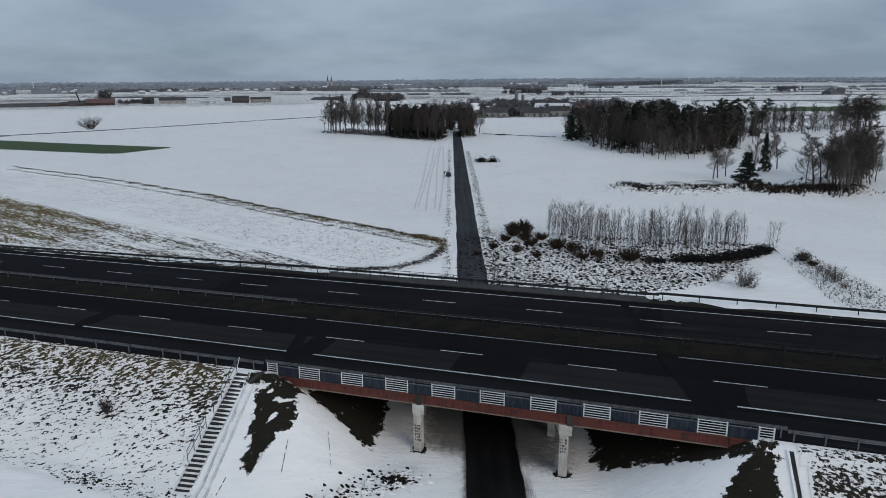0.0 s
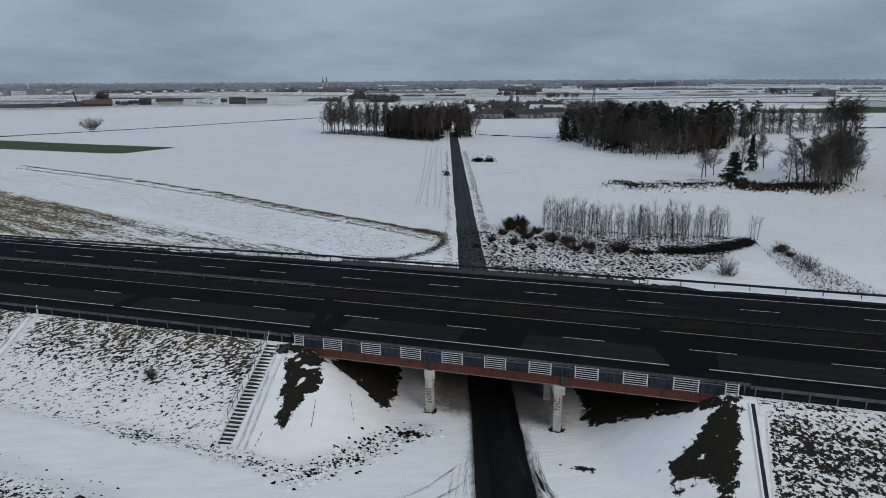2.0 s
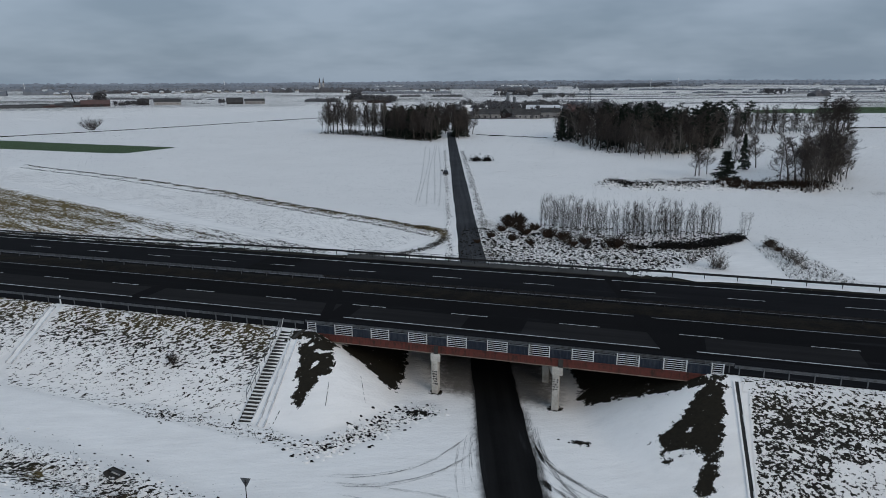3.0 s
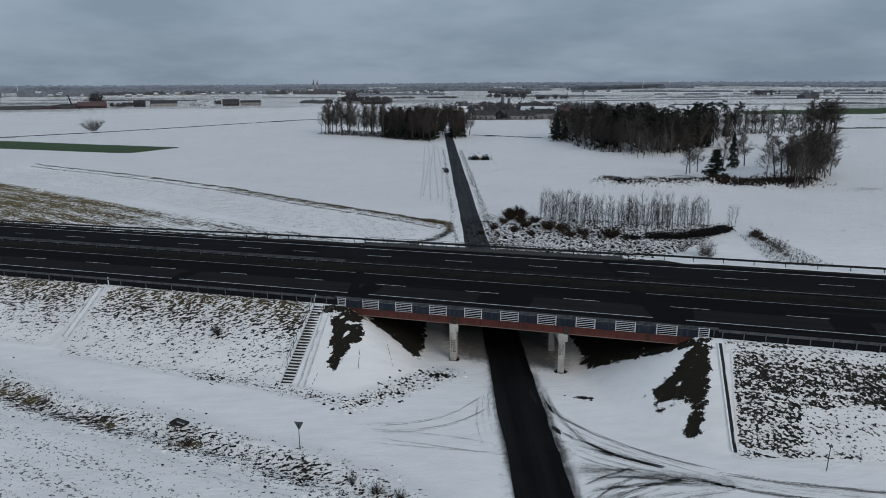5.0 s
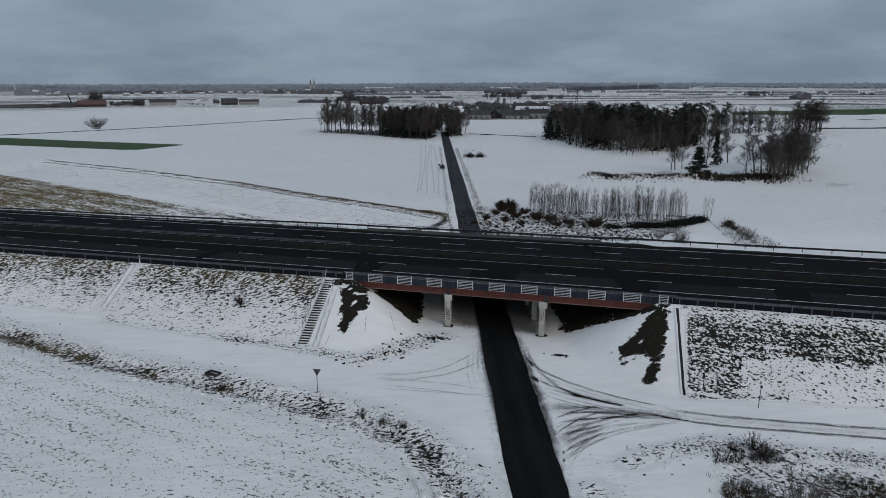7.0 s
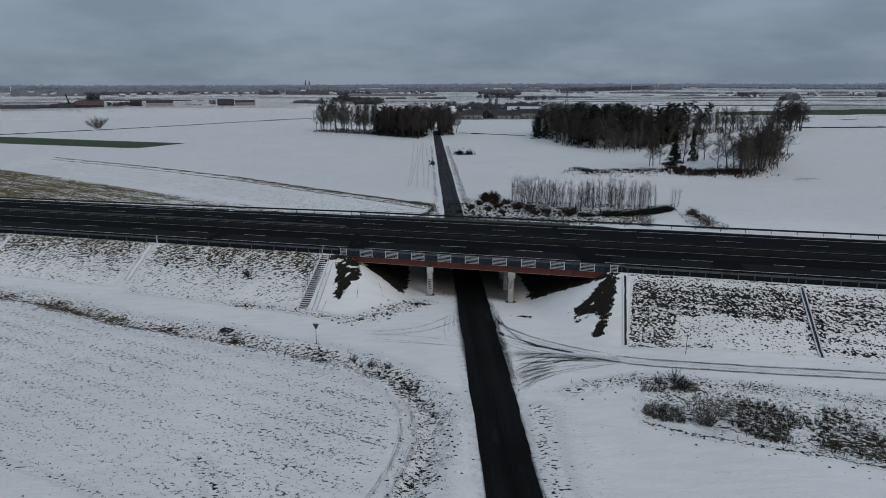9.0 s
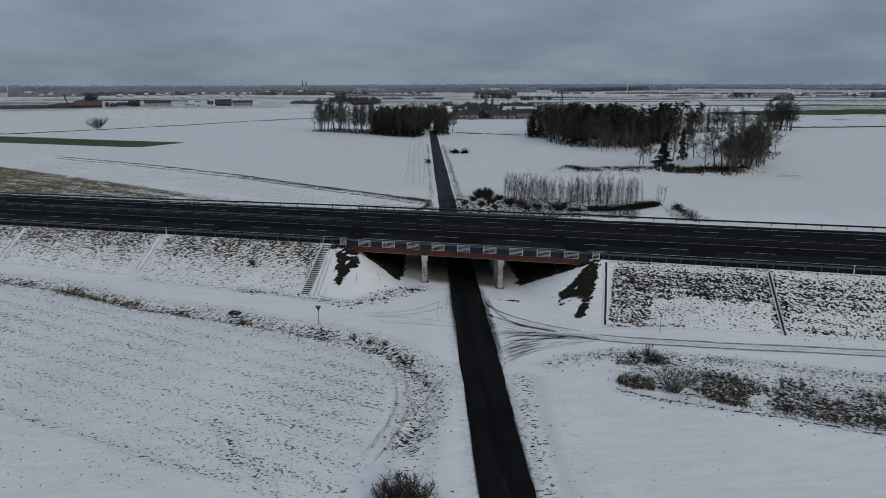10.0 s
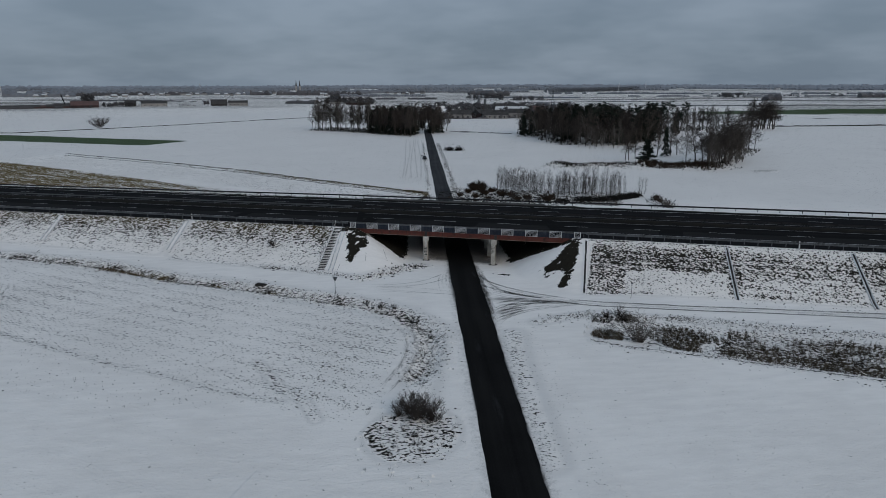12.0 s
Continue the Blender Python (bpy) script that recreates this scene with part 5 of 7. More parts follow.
def culvert(x, y):
    z = hz(x, y)
    s = thing("culvert_head", "dark concrete culvert end in the ditch, capped with snow", "culvert", at=pose(x, y, z - 0.12, 0, 0, -12))
    bm = bmesh.new()
    n = 14
    ring = [(math.cos(math.pi + math.pi * i / n), math.sin(math.pi + math.pi * i / n)) for i in range(n + 1)]
    outer = [[bm.verts.new((c * 0.82, yy, 0.44 + v * 0.5)) for c, v in ring] for yy in (-0.35, 0.6)]
    inner = [[bm.verts.new((c * 0.70, yy, 0.43 + v * 0.38)) for c, v in ring] for yy in (-0.35, -0.05)]
    for i in range(n):
        bm.faces.new((outer[0][i], outer[0][i + 1], outer[1][i + 1], outer[1][i]))
        bm.faces.new((outer[0][i + 1], outer[0][i], inner[0][i], inner[0][i + 1]))
        bm.faces.new((inner[0][i + 1], inner[0][i], inner[1][i], inner[1][i + 1]))
    bm.faces.new(inner[1])
    bm.faces.new(outer[1][::-1])
    bmesh.ops.recalc_face_normals(bm, faces=bm.faces)
    part("pipe_end", bm, M_CONC_DARK, s)
    part("coping", bbox(-0.84, 0.84, 0.12, 0.40, 0.42, 0.46, 0.015), M_CONC_DARK, s, "dark concrete coping")


culvert(-6.1, -22.9)


def parked_car(x, y, turn):
    c = thing("parked_car", "small dark car parked at the edge of the byroad", "car", at=pose(x, y, hz(x, y) + 0.05, 0, 0, turn))
    bm = bbox(-0.84, 0.84, -2.0, 2.0, 0.28, 0.86, 0.12)
    part("body", bm, M_CARPAINT, c)
    bm = bmesh.new()
    hexa(bm, [(-0.76, -1.7, 0.85), (0.76, -1.7, 0.85), (0.76, 0.9, 0.85), (-0.76, 0.9, 0.85), (-0.6, -1.35, 1.42), (0.6, -1.35, 1.42), (0.6, 0.2, 1.42), (-0.6, 0.2, 1.42)])
    bmesh.ops.bevel(bm, geom=list(bm.edges), offset=0.08, segments=2, affect="EDGES")
    cab = part("cabin", bm, M_CARPAINT, c)
    bm = bmesh.new()
    hexa(bm, [(-0.62, -1.70, 0.92), (0.62, -1.70, 0.92), (0.62, -1.64, 0.92), (-0.62, -1.64, 0.92), (-0.52, -1.46, 1.34), (0.52, -1.46, 1.34), (0.52, -1.40, 1.34), (-0.52, -1.40, 1.34)])
    part("rear_window", bm, M_GLASS, cab)
    for a in (-0.80, 0.80):
        for b in (-1.25, 1.25):
            bm = bmesh.new()
            tube(bm, (a - 0.1, b, 0.26), (a + 0.1, b, 0.26), 0.31, 0.31, 14)
            w = part("wheel", bm, M_TYRE, c)
            bm = bmesh.new()
            tube(bm, (a - 0.105, b, 0.26), (a + 0.105, b, 0.26), 0.18, 0.18, 10)
            part("rim", bm, M_STEEL, w)
        part("tail_lamp", bbox(a * 0.82 - 0.1, a * 0.82 + 0.1, -2.02, -1.97, 0.62, 0.78), M_TILE, c, "dark red tail lamp")


parked_car(-33.9, 158.4, 17.5)


def small_sign(x, y):
    s = thing("warning_sign", "small triangular roadside sign on a post", "road sign", at=pose(x, y, hz(x, y), 0, 0, 10))
    bm = bmesh.new()
    tube(bm, (0, 0, -0.3), (0, 0, 2.4), 0.04, 0.04, 7)
    part("post", bm, M_STEEL_DARK, s)
    bm = bmesh.new()
    tube(bm, (0, -0.05, 2.1), (0, -0.03, 2.1), 0.5, 0.5, 3)
    part("plate", bm, M_STEEL_DARK, s)


small_sign(-33.0, 151.5)

# ---------------------------------------------------------------- plants


class Sticks:
    """Collects tapered three-sided sticks into one mesh."""

    def __init__(self):
        self.v, self.f = [], []

    def add(self, p, q, r0, r1, n=3):
        p, q = Vector(p), Vector(q)
        d = q - p
        if d.length < 1e-5:
            return
        d.normalize()
        a = d.orthogonal().normalized()
        b = d.cross(a)
        k = len(self.v)
        for c, r in ((p, r0), (q, r1)):
            if r == 0:
                self.v.append(tuple(c))
                continue
            for i in range(n):
                w = 2 * math.pi * i / n
                self.v.append(tuple(c + (a * math.cos(w) + b * math.sin(w)) * r))
        for i in range(n):
            j = (i + 1) % n
            if r1 == 0:
                self.f.append((k + i, k + j, k + n))
            else:
                self.f.append((k + i, k + j, k + n + j, k + n + i))

    def mesh(self, name, material):
        me = bpy.data.meshes.new(name)
        me.from_pydata(self.v, [], self.f)
        me.materials.append(material)
        return me


def wander(r, p, d, length, n, bend):
    pts, d = [Vector(p)], Vector(d).normalized()
    for _ in range(n):
        d = (d + Vector((r.uniform(-bend, bend), r.uniform(-bend, bend), r.uniform(-bend, bend) * 0.5))).normalized()
        pts.append(pts[-1] + d * length / n)
    return pts


def bare_tree(seed, h, spread, limbs, fork=0.25, twig_r=0.035, twigs=7, rise=0.9, girth=0.012):
    """Meshes of a leafless tree: trunk with limbs, and the crown of branches and twigs."""
    r = random.Random(seed)
    wood, crown = Sticks(), Sticks()
    pts = wander(r, (0, 0, -0.4), (0, 0, 1), h * 0.97, 7, 0.09)
    rad = lambda u: h * girth * (1 - u) ** 0.8 + 0.02  # noqa: E731
    for i, (a, b) in enumerate(zip(pts, pts[1:])):
        wood.add(a, b, rad(i / 7), rad((i + 1) / 7), 6)
    for k in range(limbs):
        u = fork + (0.98 - fork) * (k + r.random()) / limbs
        i = min(6, int(u * 7))
        base = pts[i].lerp(pts[i + 1], u * 7 - i)
        az = r.uniform(0, 6.283)
        length = spread * h * (1.05 - 0.75 * (u - fork) / (1 - fork)) * r.uniform(0.7, 1.15)
        d = Vector((math.cos(az), math.sin(az), rise * r.uniform(0.7, 1.5)))
        lp = wander(r, base, d, length, 4, 0.22)
        lr = rad(u) * 0.42
        for j, (a, b) in enumerate(zip(lp, lp[1:])):
            wood.add(a, b, lr * (1 - j / 4.4), lr * (1 - (j + 1) / 4.4), 4)
        for m in range(5):
            v = 0.25 + 0.75 * (m + r.random()) / 5
            j = min(3, int(v * 4))
            sb = lp[j].lerp(lp[j + 1], v * 4 - j)
            az2 = r.uniform(0, 6.283)
            sd = Vector((math.cos(az2), math.sin(az2), r.uniform(0.2, 1.4)))
            sp = wander(r, sb, sd, length * r.uniform(0.35, 0.65), 2, 0.3)
            crown.add(sp[0], sp[1], twig_r * 1.2, twig_r * 0.9)
            crown.add(sp[1], sp[2], twig_r * 0.9, twig_r * 0.4)
            for t in range(twigs):
                c = sp[0].lerp(sp[2], r.uniform(0.1, 1))
                td = Vector((r.uniform(-1, 1), r.uniform(-1, 1), r.uniform(-0.3, 1.3))).normalized()
                crown.add(c, c + td * length * r.uniform(0.20, 0.42), twig_r * 0.8, 0)
    return wood, crown


def sprays(cr, r, c, size, n, flat=0.6, w=0.10):
    """A clump of needle sprays."""
    for _ in range(n):
        d = Vector((r.gauss(0, 1), r.gauss(0, 1), r.gauss(0, flat))).normalized()
        p = c + d * size * r.uniform(0.0, 0.45)
        e = c + d * size * r.uniform(0.6, 1.05) + Vector((0, 0, r.uniform(-0.1, 0.15) * size))
        cr.add(p, e, w * r.uniform(0.7, 1.4), 0)


def pine_tree(seed, h, crown_from=0.5):
    """Scots pine: a bare stem and a ragged dark head."""
    r = random.Random(seed)
    wood, crown = Sticks(), Sticks()
    pts = wander(r, (0, 0, -0.4), (0, 0, 1), h * 0.96, 6, 0.07)
    rad = lambda u: h * 0.014 * (1 - u) ** 0.7 + 0.03  # noqa: E731
    for i, (a, b) in enumerate(zip(pts, pts[1:])):
        wood.add(a, b, rad(i / 6), rad((i + 1) / 6), 6)
    for k in range(26):
        u = crown_from + (0.99 - crown_from) * (k + r.random()) / 26
        i = min(5, int(u * 6))
        base = pts[i].lerp(pts[i + 1], u * 6 - i)
        az = r.uniform(0, 6.283)
        length = h * 0.17 * (1.15 - 0.7 * (u - crown_from) / (1 - crown_from)) * r.uniform(0.5, 1.25)
        tip = base + Vector((math.cos(az), math.sin(az), r.uniform(0.05, 0.55))) * length
        wood.add(base, tip, 0.07, 0.03, 3)
        for m in range(3):
            c = base.lerp(tip, r.uniform(0.45, 1.1)) + Vector((r.uniform(-0.5, 0.5), r.uniform(-0.5, 0.5), r.uniform(-0.2, 0.4)))
            sprays(crown, r, c, h * 0.055 * r.uniform(0.7, 1.3), 13, 0.6, h * 0.007)
    return wood, crown


def fir_tree(seed, h, wide=0.28):
    """A conifer clothed to the ground."""
    r = random.Random(seed)
    wood, crown = Sticks(), Sticks()
    wood.add((0, 0, -0.3), (0, 0, h), h * 0.015, 0.02, 6)
    for k in range(105):
        u = 0.05 + 0.93 * (k + r.random()) / 105
        az = r.uniform(0, 6.283)
        length = h * wide * (1.02 - u) * r.uniform(0.65, 1.2) + 0.1
        base = Vector((0, 0, u * h))
        tip = base + Vector((math.cos(az), math.sin(az), r.uniform(-0.25, 0.15))) * length
        wood.add(base, tip, 0.04, 0.015, 3)
        for m in range(2):
            sprays(crown, r, base.lerp(tip, r.uniform(0.3, 1.0)), h * 0.080 * r.uniform(0.7, 1.2), 16, 0.5, h * 0.0105)
    return wood, crown


def sapling(seed, h):
    r = random.Random(seed)
    wood, crown = Sticks(), Sticks()
    pts = wander(r, (0, 0, -0.2), (0, 0, 1), h, 5, 0.06)
    for i, (a, b) in enumerate(zip(pts, pts[1:])):
        wood.add(a, b, 0.036 * (1 - i / 6), 0.036 * (1 - (i + 1) / 6), 4)
    for k in range(48):
        u = 0.12 + 0.83 * r.random()
        i = min(4, int(u * 5))
        base = pts[i].lerp(pts[i + 1], u * 5 - i)
        az = r.uniform(0, 6.283)
        tip = base + Vector((math.cos(az), math.sin(az), r.uniform(1.0, 2.4))) * h * r.uniform(0.05, 0.10)
        crown.add(base, tip, 0.017, 0)
        crown.add(base.lerp(tip, 0.5), tip + Vector((r.uniform(-0.3, 0.3), r.uniform(-0.3, 0.3), 0.25)), 0.015, 0)
    return wood, crown


def shrub(seed, h, w, stems=26, twigs=9, tr=0.02):
    """A bush of many stems from one root."""
    r = random.Random(seed)
    wood, crown = Sticks(), Sticks()
    for k in range(stems):
        az = r.uniform(0, 6.283)
        q = r.uniform(0, 1) ** 0.6
        d = Vector((math.cos(az) * q * w / h, math.sin(az) * q * w / h, 1.0))
        b = Vector((math.cos(az), math.sin(az), 0)) * q * 0.12 * w
        pts = wander(r, b - Vector((0, 0, 0.15)), d, h * r.uniform(0.65, 1.05), 4, 0.16)
        for i, (a, c) in enumerate(zip(pts, pts[1:])):
            wood.add(a, c, tr * 1.6 * (1 - i / 5), tr * 1.6 * (1 - (i + 1) / 5))
        for t in range(twigs):
            u = r.uniform(0.2, 1.0)
            i = min(3, int(u * 4))
            c = pts[i].lerp(pts[i + 1], u * 4 - i)
            td = Vector((r.uniform(-1, 1), r.uniform(-1, 1), r.uniform(0.1, 1.4))).normalized()
            crown.add(c, c + td * h * r.uniform(0.12, 0.3), tr * 0.9, 0)
    return wood, crown


def plant(name, parts_, label, category, group, m_wood, m_crown, names=("trunk", "crown")):
    """A template thing from stick collections; it stands at the origin until it is put in its place."""
    t = thing(name, label, category, group)
    part(names[0], parts_[0].mesh(names[0], m_wood), m_wood, t)
    part(names[1], parts_[1].mesh(names[1], m_crown), m_crown, t)
    return t


class Stand:
    """Deals out copies of a few templates; the templates are used up first."""

    def __init__(self, templates):
        self.templates, self.used = templates, set()

    def put(self, r, x, y, scale=1.0, label="", wide=1.0, lean=0.0):
        k = r.randrange(len(self.templates))
        t = self.templates[k]
        m = pose(x, y, hz(x, y) - 0.05, r.uniform(-lean, lean), r.uniform(-lean, lean), r.uniform(0, 360)) @ Matrix.Diagonal((scale * wide, scale * wide, scale, 1))
        if k in self.used:
            ob = copy_thing(t, m)
            ob.matrix_basis = m
        else:
            self.used.add(k)
            ob = t
            ob.matrix_basis = m
        if label:
            tagged(ob, label)
        return ob


def within(x, y, poly):
    hit = False
    for (ax, ay), (bx, by) in zip(poly, poly[1:] + poly[:1]):
        if (ay > y) != (by > y) and x < (bx - ax) * (y - ay) / (by - ay) + ax:
            hit = not hit
    return hit


def scatter(r, poly, n, gap):
    """Random places in a polygon, some way apart."""
    xs, ys = [p[0] for p in poly], [p[1] for p in poly]
    out = []
    for _ in range(n * 60):
        if len(out) >= n:
            break
        x, y = r.uniform(min(xs), max(xs)), r.uniform(min(ys), max(ys))
        if within(x, y, poly) and all((x - a) ** 2 + (y - b) ** 2 > gap * gap for a, b in out):
            out.append((x, y))
    return out


rnd = random.Random(12)
ASH = [plant("bare_tree", bare_tree(100 + i, 17, 0.30, 22, 0.20, 0.026, 18), "tall leafless tree with a dark slim trunk in the snow", "tree", "bare trees", M_BARK, M_TWIG) for i in range(4)]
BIRCH = [plant("birch_tree", bare_tree(200 + i, 15, 0.27, 18, 0.18, 0.020, 14, 1.1, 0.0085), "leafless birch with a pale trunk and fine twigs", "tree", "birches", M_BIRCH, M_TWIG_PALE) for i in range(3)]
PINE = [plant("pine_tree", pine_tree(300 + i, 19), "tall pine with a bare stem and dark ragged head", "tree", "pines", M_BARK, M_NEEDLE) for i in range(4)]
FIR = [plant("spruce_tree", fir_tree(400 + i, 12), "dark spruce with branches to the ground", "tree", "spruces", M_BARK, M_NEEDLE) for i in range(3)]
ash, birch, pine, fir = Stand(ASH), Stand(BIRCH), Stand(PINE), Stand(FIR)

# western grove: thin to the west, dense and dark beside the byroad
for x, y in scatter(rnd, [(-164, 314), (-160, 309), (-124, 299), (-100, 288), (-106, 305), (-125, 322), (-160, 332)], 46, 2.8):
    k = rnd.random()
    (birch if k < 0.6 else ash).put(rnd, x, y, rnd.uniform(0.9, 1.25) * (1.25 if k < 0.6 else 1.08), "", 0.9, 3)
for x, y in scatter(rnd, [(-116, 295), (-93, 283.5), (-77, 274), (-82, 290), (-90, 316), (-116, 325)], 70, 2.1):
    k = rnd.random()
    (fir if k < 0.16 else pine if k < 0.30 else ash).put(rnd, x, y, rnd.uniform(0.85, 1.10) * (1.25 if k < 0.16 else 0.88 if k < 0.3 else 1), "", 1.05, 2)
# trees closing round the byroad where it enters the village
for x, y in scatter(rnd, [(-76.5, 313), (-72, 300), (-68.5, 299), (-66, 312), (-70, 330), (-78, 342)], 13, 2.0):
    (fir if rnd.random() < 0.4 else ash).put(rnd, x, y, rnd.uniform(0.75, 1.0), "", 1.1)
for x, y in scatter(rnd, [(-110, 334), (-88, 338), (-80, 352), (-92, 372), (-116, 362)], 34, 2.4):
    (fir if rnd.random() < 0.3 else ash).put(rnd, x, y, rnd.uniform(0.85, 1.1), "", 1.1)

for x, y, k in ((-80, 284, 0), (-79.5, 291, 1), (-83, 299, 0), (-86, 309, 1), (-70.2, 299, 1), (-72.6, 306, 0), (-75.5, 315, 1), (-90, 320, 0), (-86, 326, 1), (-94, 331, 0)):
    (ash if k else fir).put(rnd, x, y, rnd.uniform(0.9, 1.1), "", 1.15)

# eastern wood
for x, y in scatter(rnd, [(-22, 331), (-15, 300), (-5, 280), (4, 262), (14, 275), (10, 320), (-5, 345)], 54, 2.9):
    k = rnd.random()
    (fir if k < 0.22 else pine if k < 0.36 else ash if k < 0.8 else birch).put(rnd, x, y, rnd.uniform(0.85, 1.1) * (1.15 if k < 0.22 else 0.9 if k < 0.36 else 1.05), "", 1.0, 2)
for x, y in scatter(rnd, [(2, 262), (12, 246), (33, 233), (46, 244), (60, 274), (74, 315), (80, 355), (45, 365), (10, 320)], 185, 2.6):
    k = rnd.random() * (0.75 if x > 40 and y > 270 else 1.0)
    (fir if k < 0.08 else pine if k < 0.30 else birch if k < 0.55 else ash).put(rnd, x, y, rnd.uniform(0.72, 1.12) * (1.15 if k < 0.08 else 1.0), "", 1.05, 2)
for x, y in scatter(rnd, [(28, 240), (33, 233), (46, 244), (60, 274), (68, 300), (52, 302), (30, 264)], 60, 2.2):
    k = rnd.random()
    (fir if k < 0.22 else pine if k < 0.34 else ash if k < 0.85 else birch).put(rnd, x, y, rnd.uniform(0.66, 0.95), "", 1.15, 2)
for x, y in scatter(rnd, [(72, 345), (100, 372), (140, 402), (146, 418), (128, 420), (98, 405), (66, 380)], 46, 3.4):
    (birch if rnd.random() < 0.35 else ash).put(rnd, x, y, rnd.uniform(0.70, 1.05), "", 1.1, 3)
for x, y in ((134, 406), (138, 408), (142, 409), (137, 412), (146, 413), (140, 415), (131, 409), (144, 406)):
    ash.put(rnd, x, y, rnd.uniform(1.1, 1.32), "", 1.45, 2)
# loose trees before it
for x, y, s in ((30, 225, 0.75), (32.5, 224, 0.7), (41, 230, 0.8), (43, 231, 0.72), (36, 228, 0.65), (24, 232, 0.6)):
    birch.put(rnd, x, y, s, "slender leafless birch standing apart before the wood", 1.3)
for x, y, s in ((47, 176, 0.72), (48.4, 178, 0.70), (60, 192, 0.8), (66, 201, 0.75), (69, 206, 0.8), (51, 182, 0.6)):
    ash.put(rnd, x, y, s, "", 1.2)
fir.put(rnd, 55.4, 165, 0.80, "dark green spruce standing alone by the earth bank", 1.75)
fir.put(rnd, 63.5, 196, 1.05, "", 0.7)
for x, y in scatter(rnd, [(70, 157), (77, 149), (84, 158), (93, 182), (108, 236), (100, 244), (88, 208), (76, 178)], 46, 2.4):
    (birch if rnd.random() < 0.6 else ash).put(rnd, x, y, rnd.uniform(0.72, 1.08), "", 1.3, 3)
for x, y in ((69, 153), (76.5, 149), (79, 151)):
    birch.put(rnd, x, y, rnd.uniform(0.85, 1.0), "", 1.2)

# the old tree in the western field
lone = plant("field_tree", shrub(777, 9.0, 12.5, 44, 34, 0.042), "broad leafless tree standing alone by a field ditch", "tree", "", M_BARK, M_TWIG)
lone.matrix_basis = pose(-322, 300, hz(-322, 300), 0, 0, 40) @ Matrix.Diagonal((1.05, 1.05, 1.0, 1))

# saplings beside the motorway
SAPLINGS = [plant("sapling", sapling(500 + i, 8.0 + 0.4 * i), "thin leafless sapling in a dense planted row", "sapling", "saplings", M_TUSSOCK, M_SAPLING, ("stem", "crown")) for i in range(5)]
sap = Stand(SAPLINGS)
for x, y in scatter(rnd, [(10.5, 86), (13.5, 75), (22, 71.5), (30, 70.5), (38, 72.5), (46, 79), (49, 87), (40, 87), (24, 85), (16, 89)], 260, 0.66):
    sap.put(rnd, x, y, rnd.uniform(0.46, 0.84), "", rnd.uniform(0.8, 1.5), 6)
for x, y in ((52.5, 85), (53.3, 86.5), (51.8, 84)):
    sap.put(rnd, x, y, rnd.uniform(0.5, 0.62), "", 1.9)

BUSHES = [plant("bush", shrub(600 + i, 2.2, 2.2, 30, 18, 0.020), "leafless brown bush with many fine stems", "bush", "bushes", M_TWIG, M_TWIG, ("stem", "crown")) for i in range(3)]
RUSSET = [plant("russet_bush", shrub(640 + i, 1.9, 2.2, 55, 48, 0.017), "dense russet bush in the rough verge", "bush", "russet bushes", M_RUSSET, M_RUSSET, ("stem", "crown")) for i in range(3)]
PALE = [plant("pale_bush", shrub(680 + i, 2.6, 2.2, 22, 14, 0.016), "thin pale leafless bush in the snow", "bush", "pale bushes", M_TWIG_PALE, M_TWIG_PALE, ("stem", "crown")) for i in range(3)]
bush, russet, pale = Stand(BUSHES), Stand(RUSSET), Stand(PALE)
for x, y, s in ((5.2, 86.0, 1.5), (6.6, 84.0, 1.4), (3.6, 84.4, 1.2), (7.4, 78.0, 1.3), (9.4, 74.5, 1.3), (4.0, 76.0, 1.0), (10.5, 79, 1.1), (14.5, 73.0, 1.25), (17.5, 71.5, 1.15), (28.0, 68.0, 1.6), (20.0, 67.0, 0.9), (3.2, 70.0, 0.8), (8.0, 68.0, 0.9), (12.0, 66.0, 0.9), (56.2, 76.5, 0.9), (57.2, 73.5, 0.7), (22.5, 69.0, 1.0), (1.8, 64.0, 0.6), (4.6, 81.0, 1.2)):
    russet.put(rnd, x, y, s * rnd.uniform(0.7, 0.95), "", 1.15)
for x, y, s in ((18.5, 68.5, 0.8), (21.5, 70, 1.1), (23.0, 66, 0.8), (26, 66.5, 0.8), (31, 66.5, 0.9), (6.0, 62.0, 0.7), (41.4, 59.6, 1.25), (44.8, 57.8, 1.6), (45.8, 58.4, 1.2), (46.2, 57.2, 1.0),
                (55.0, 76.0, 0.8), (56.2, 78.0, 0.9), (56.6, 74.0, 0.8), (57.6, 70.0, 0.7), (58.6, 64.0, 1.1), (57.8, 66.5, 1.1), (59.0, 66.0, 1.0), (59.4, 61.0, 1.0), (61.5, 56.5, 0.6)):
    (pale if x > 38 or rnd.random() < 0.4 else bush).put(rnd, x, y, s * rnd.uniform(0.75, 1.0), "", 1.1)
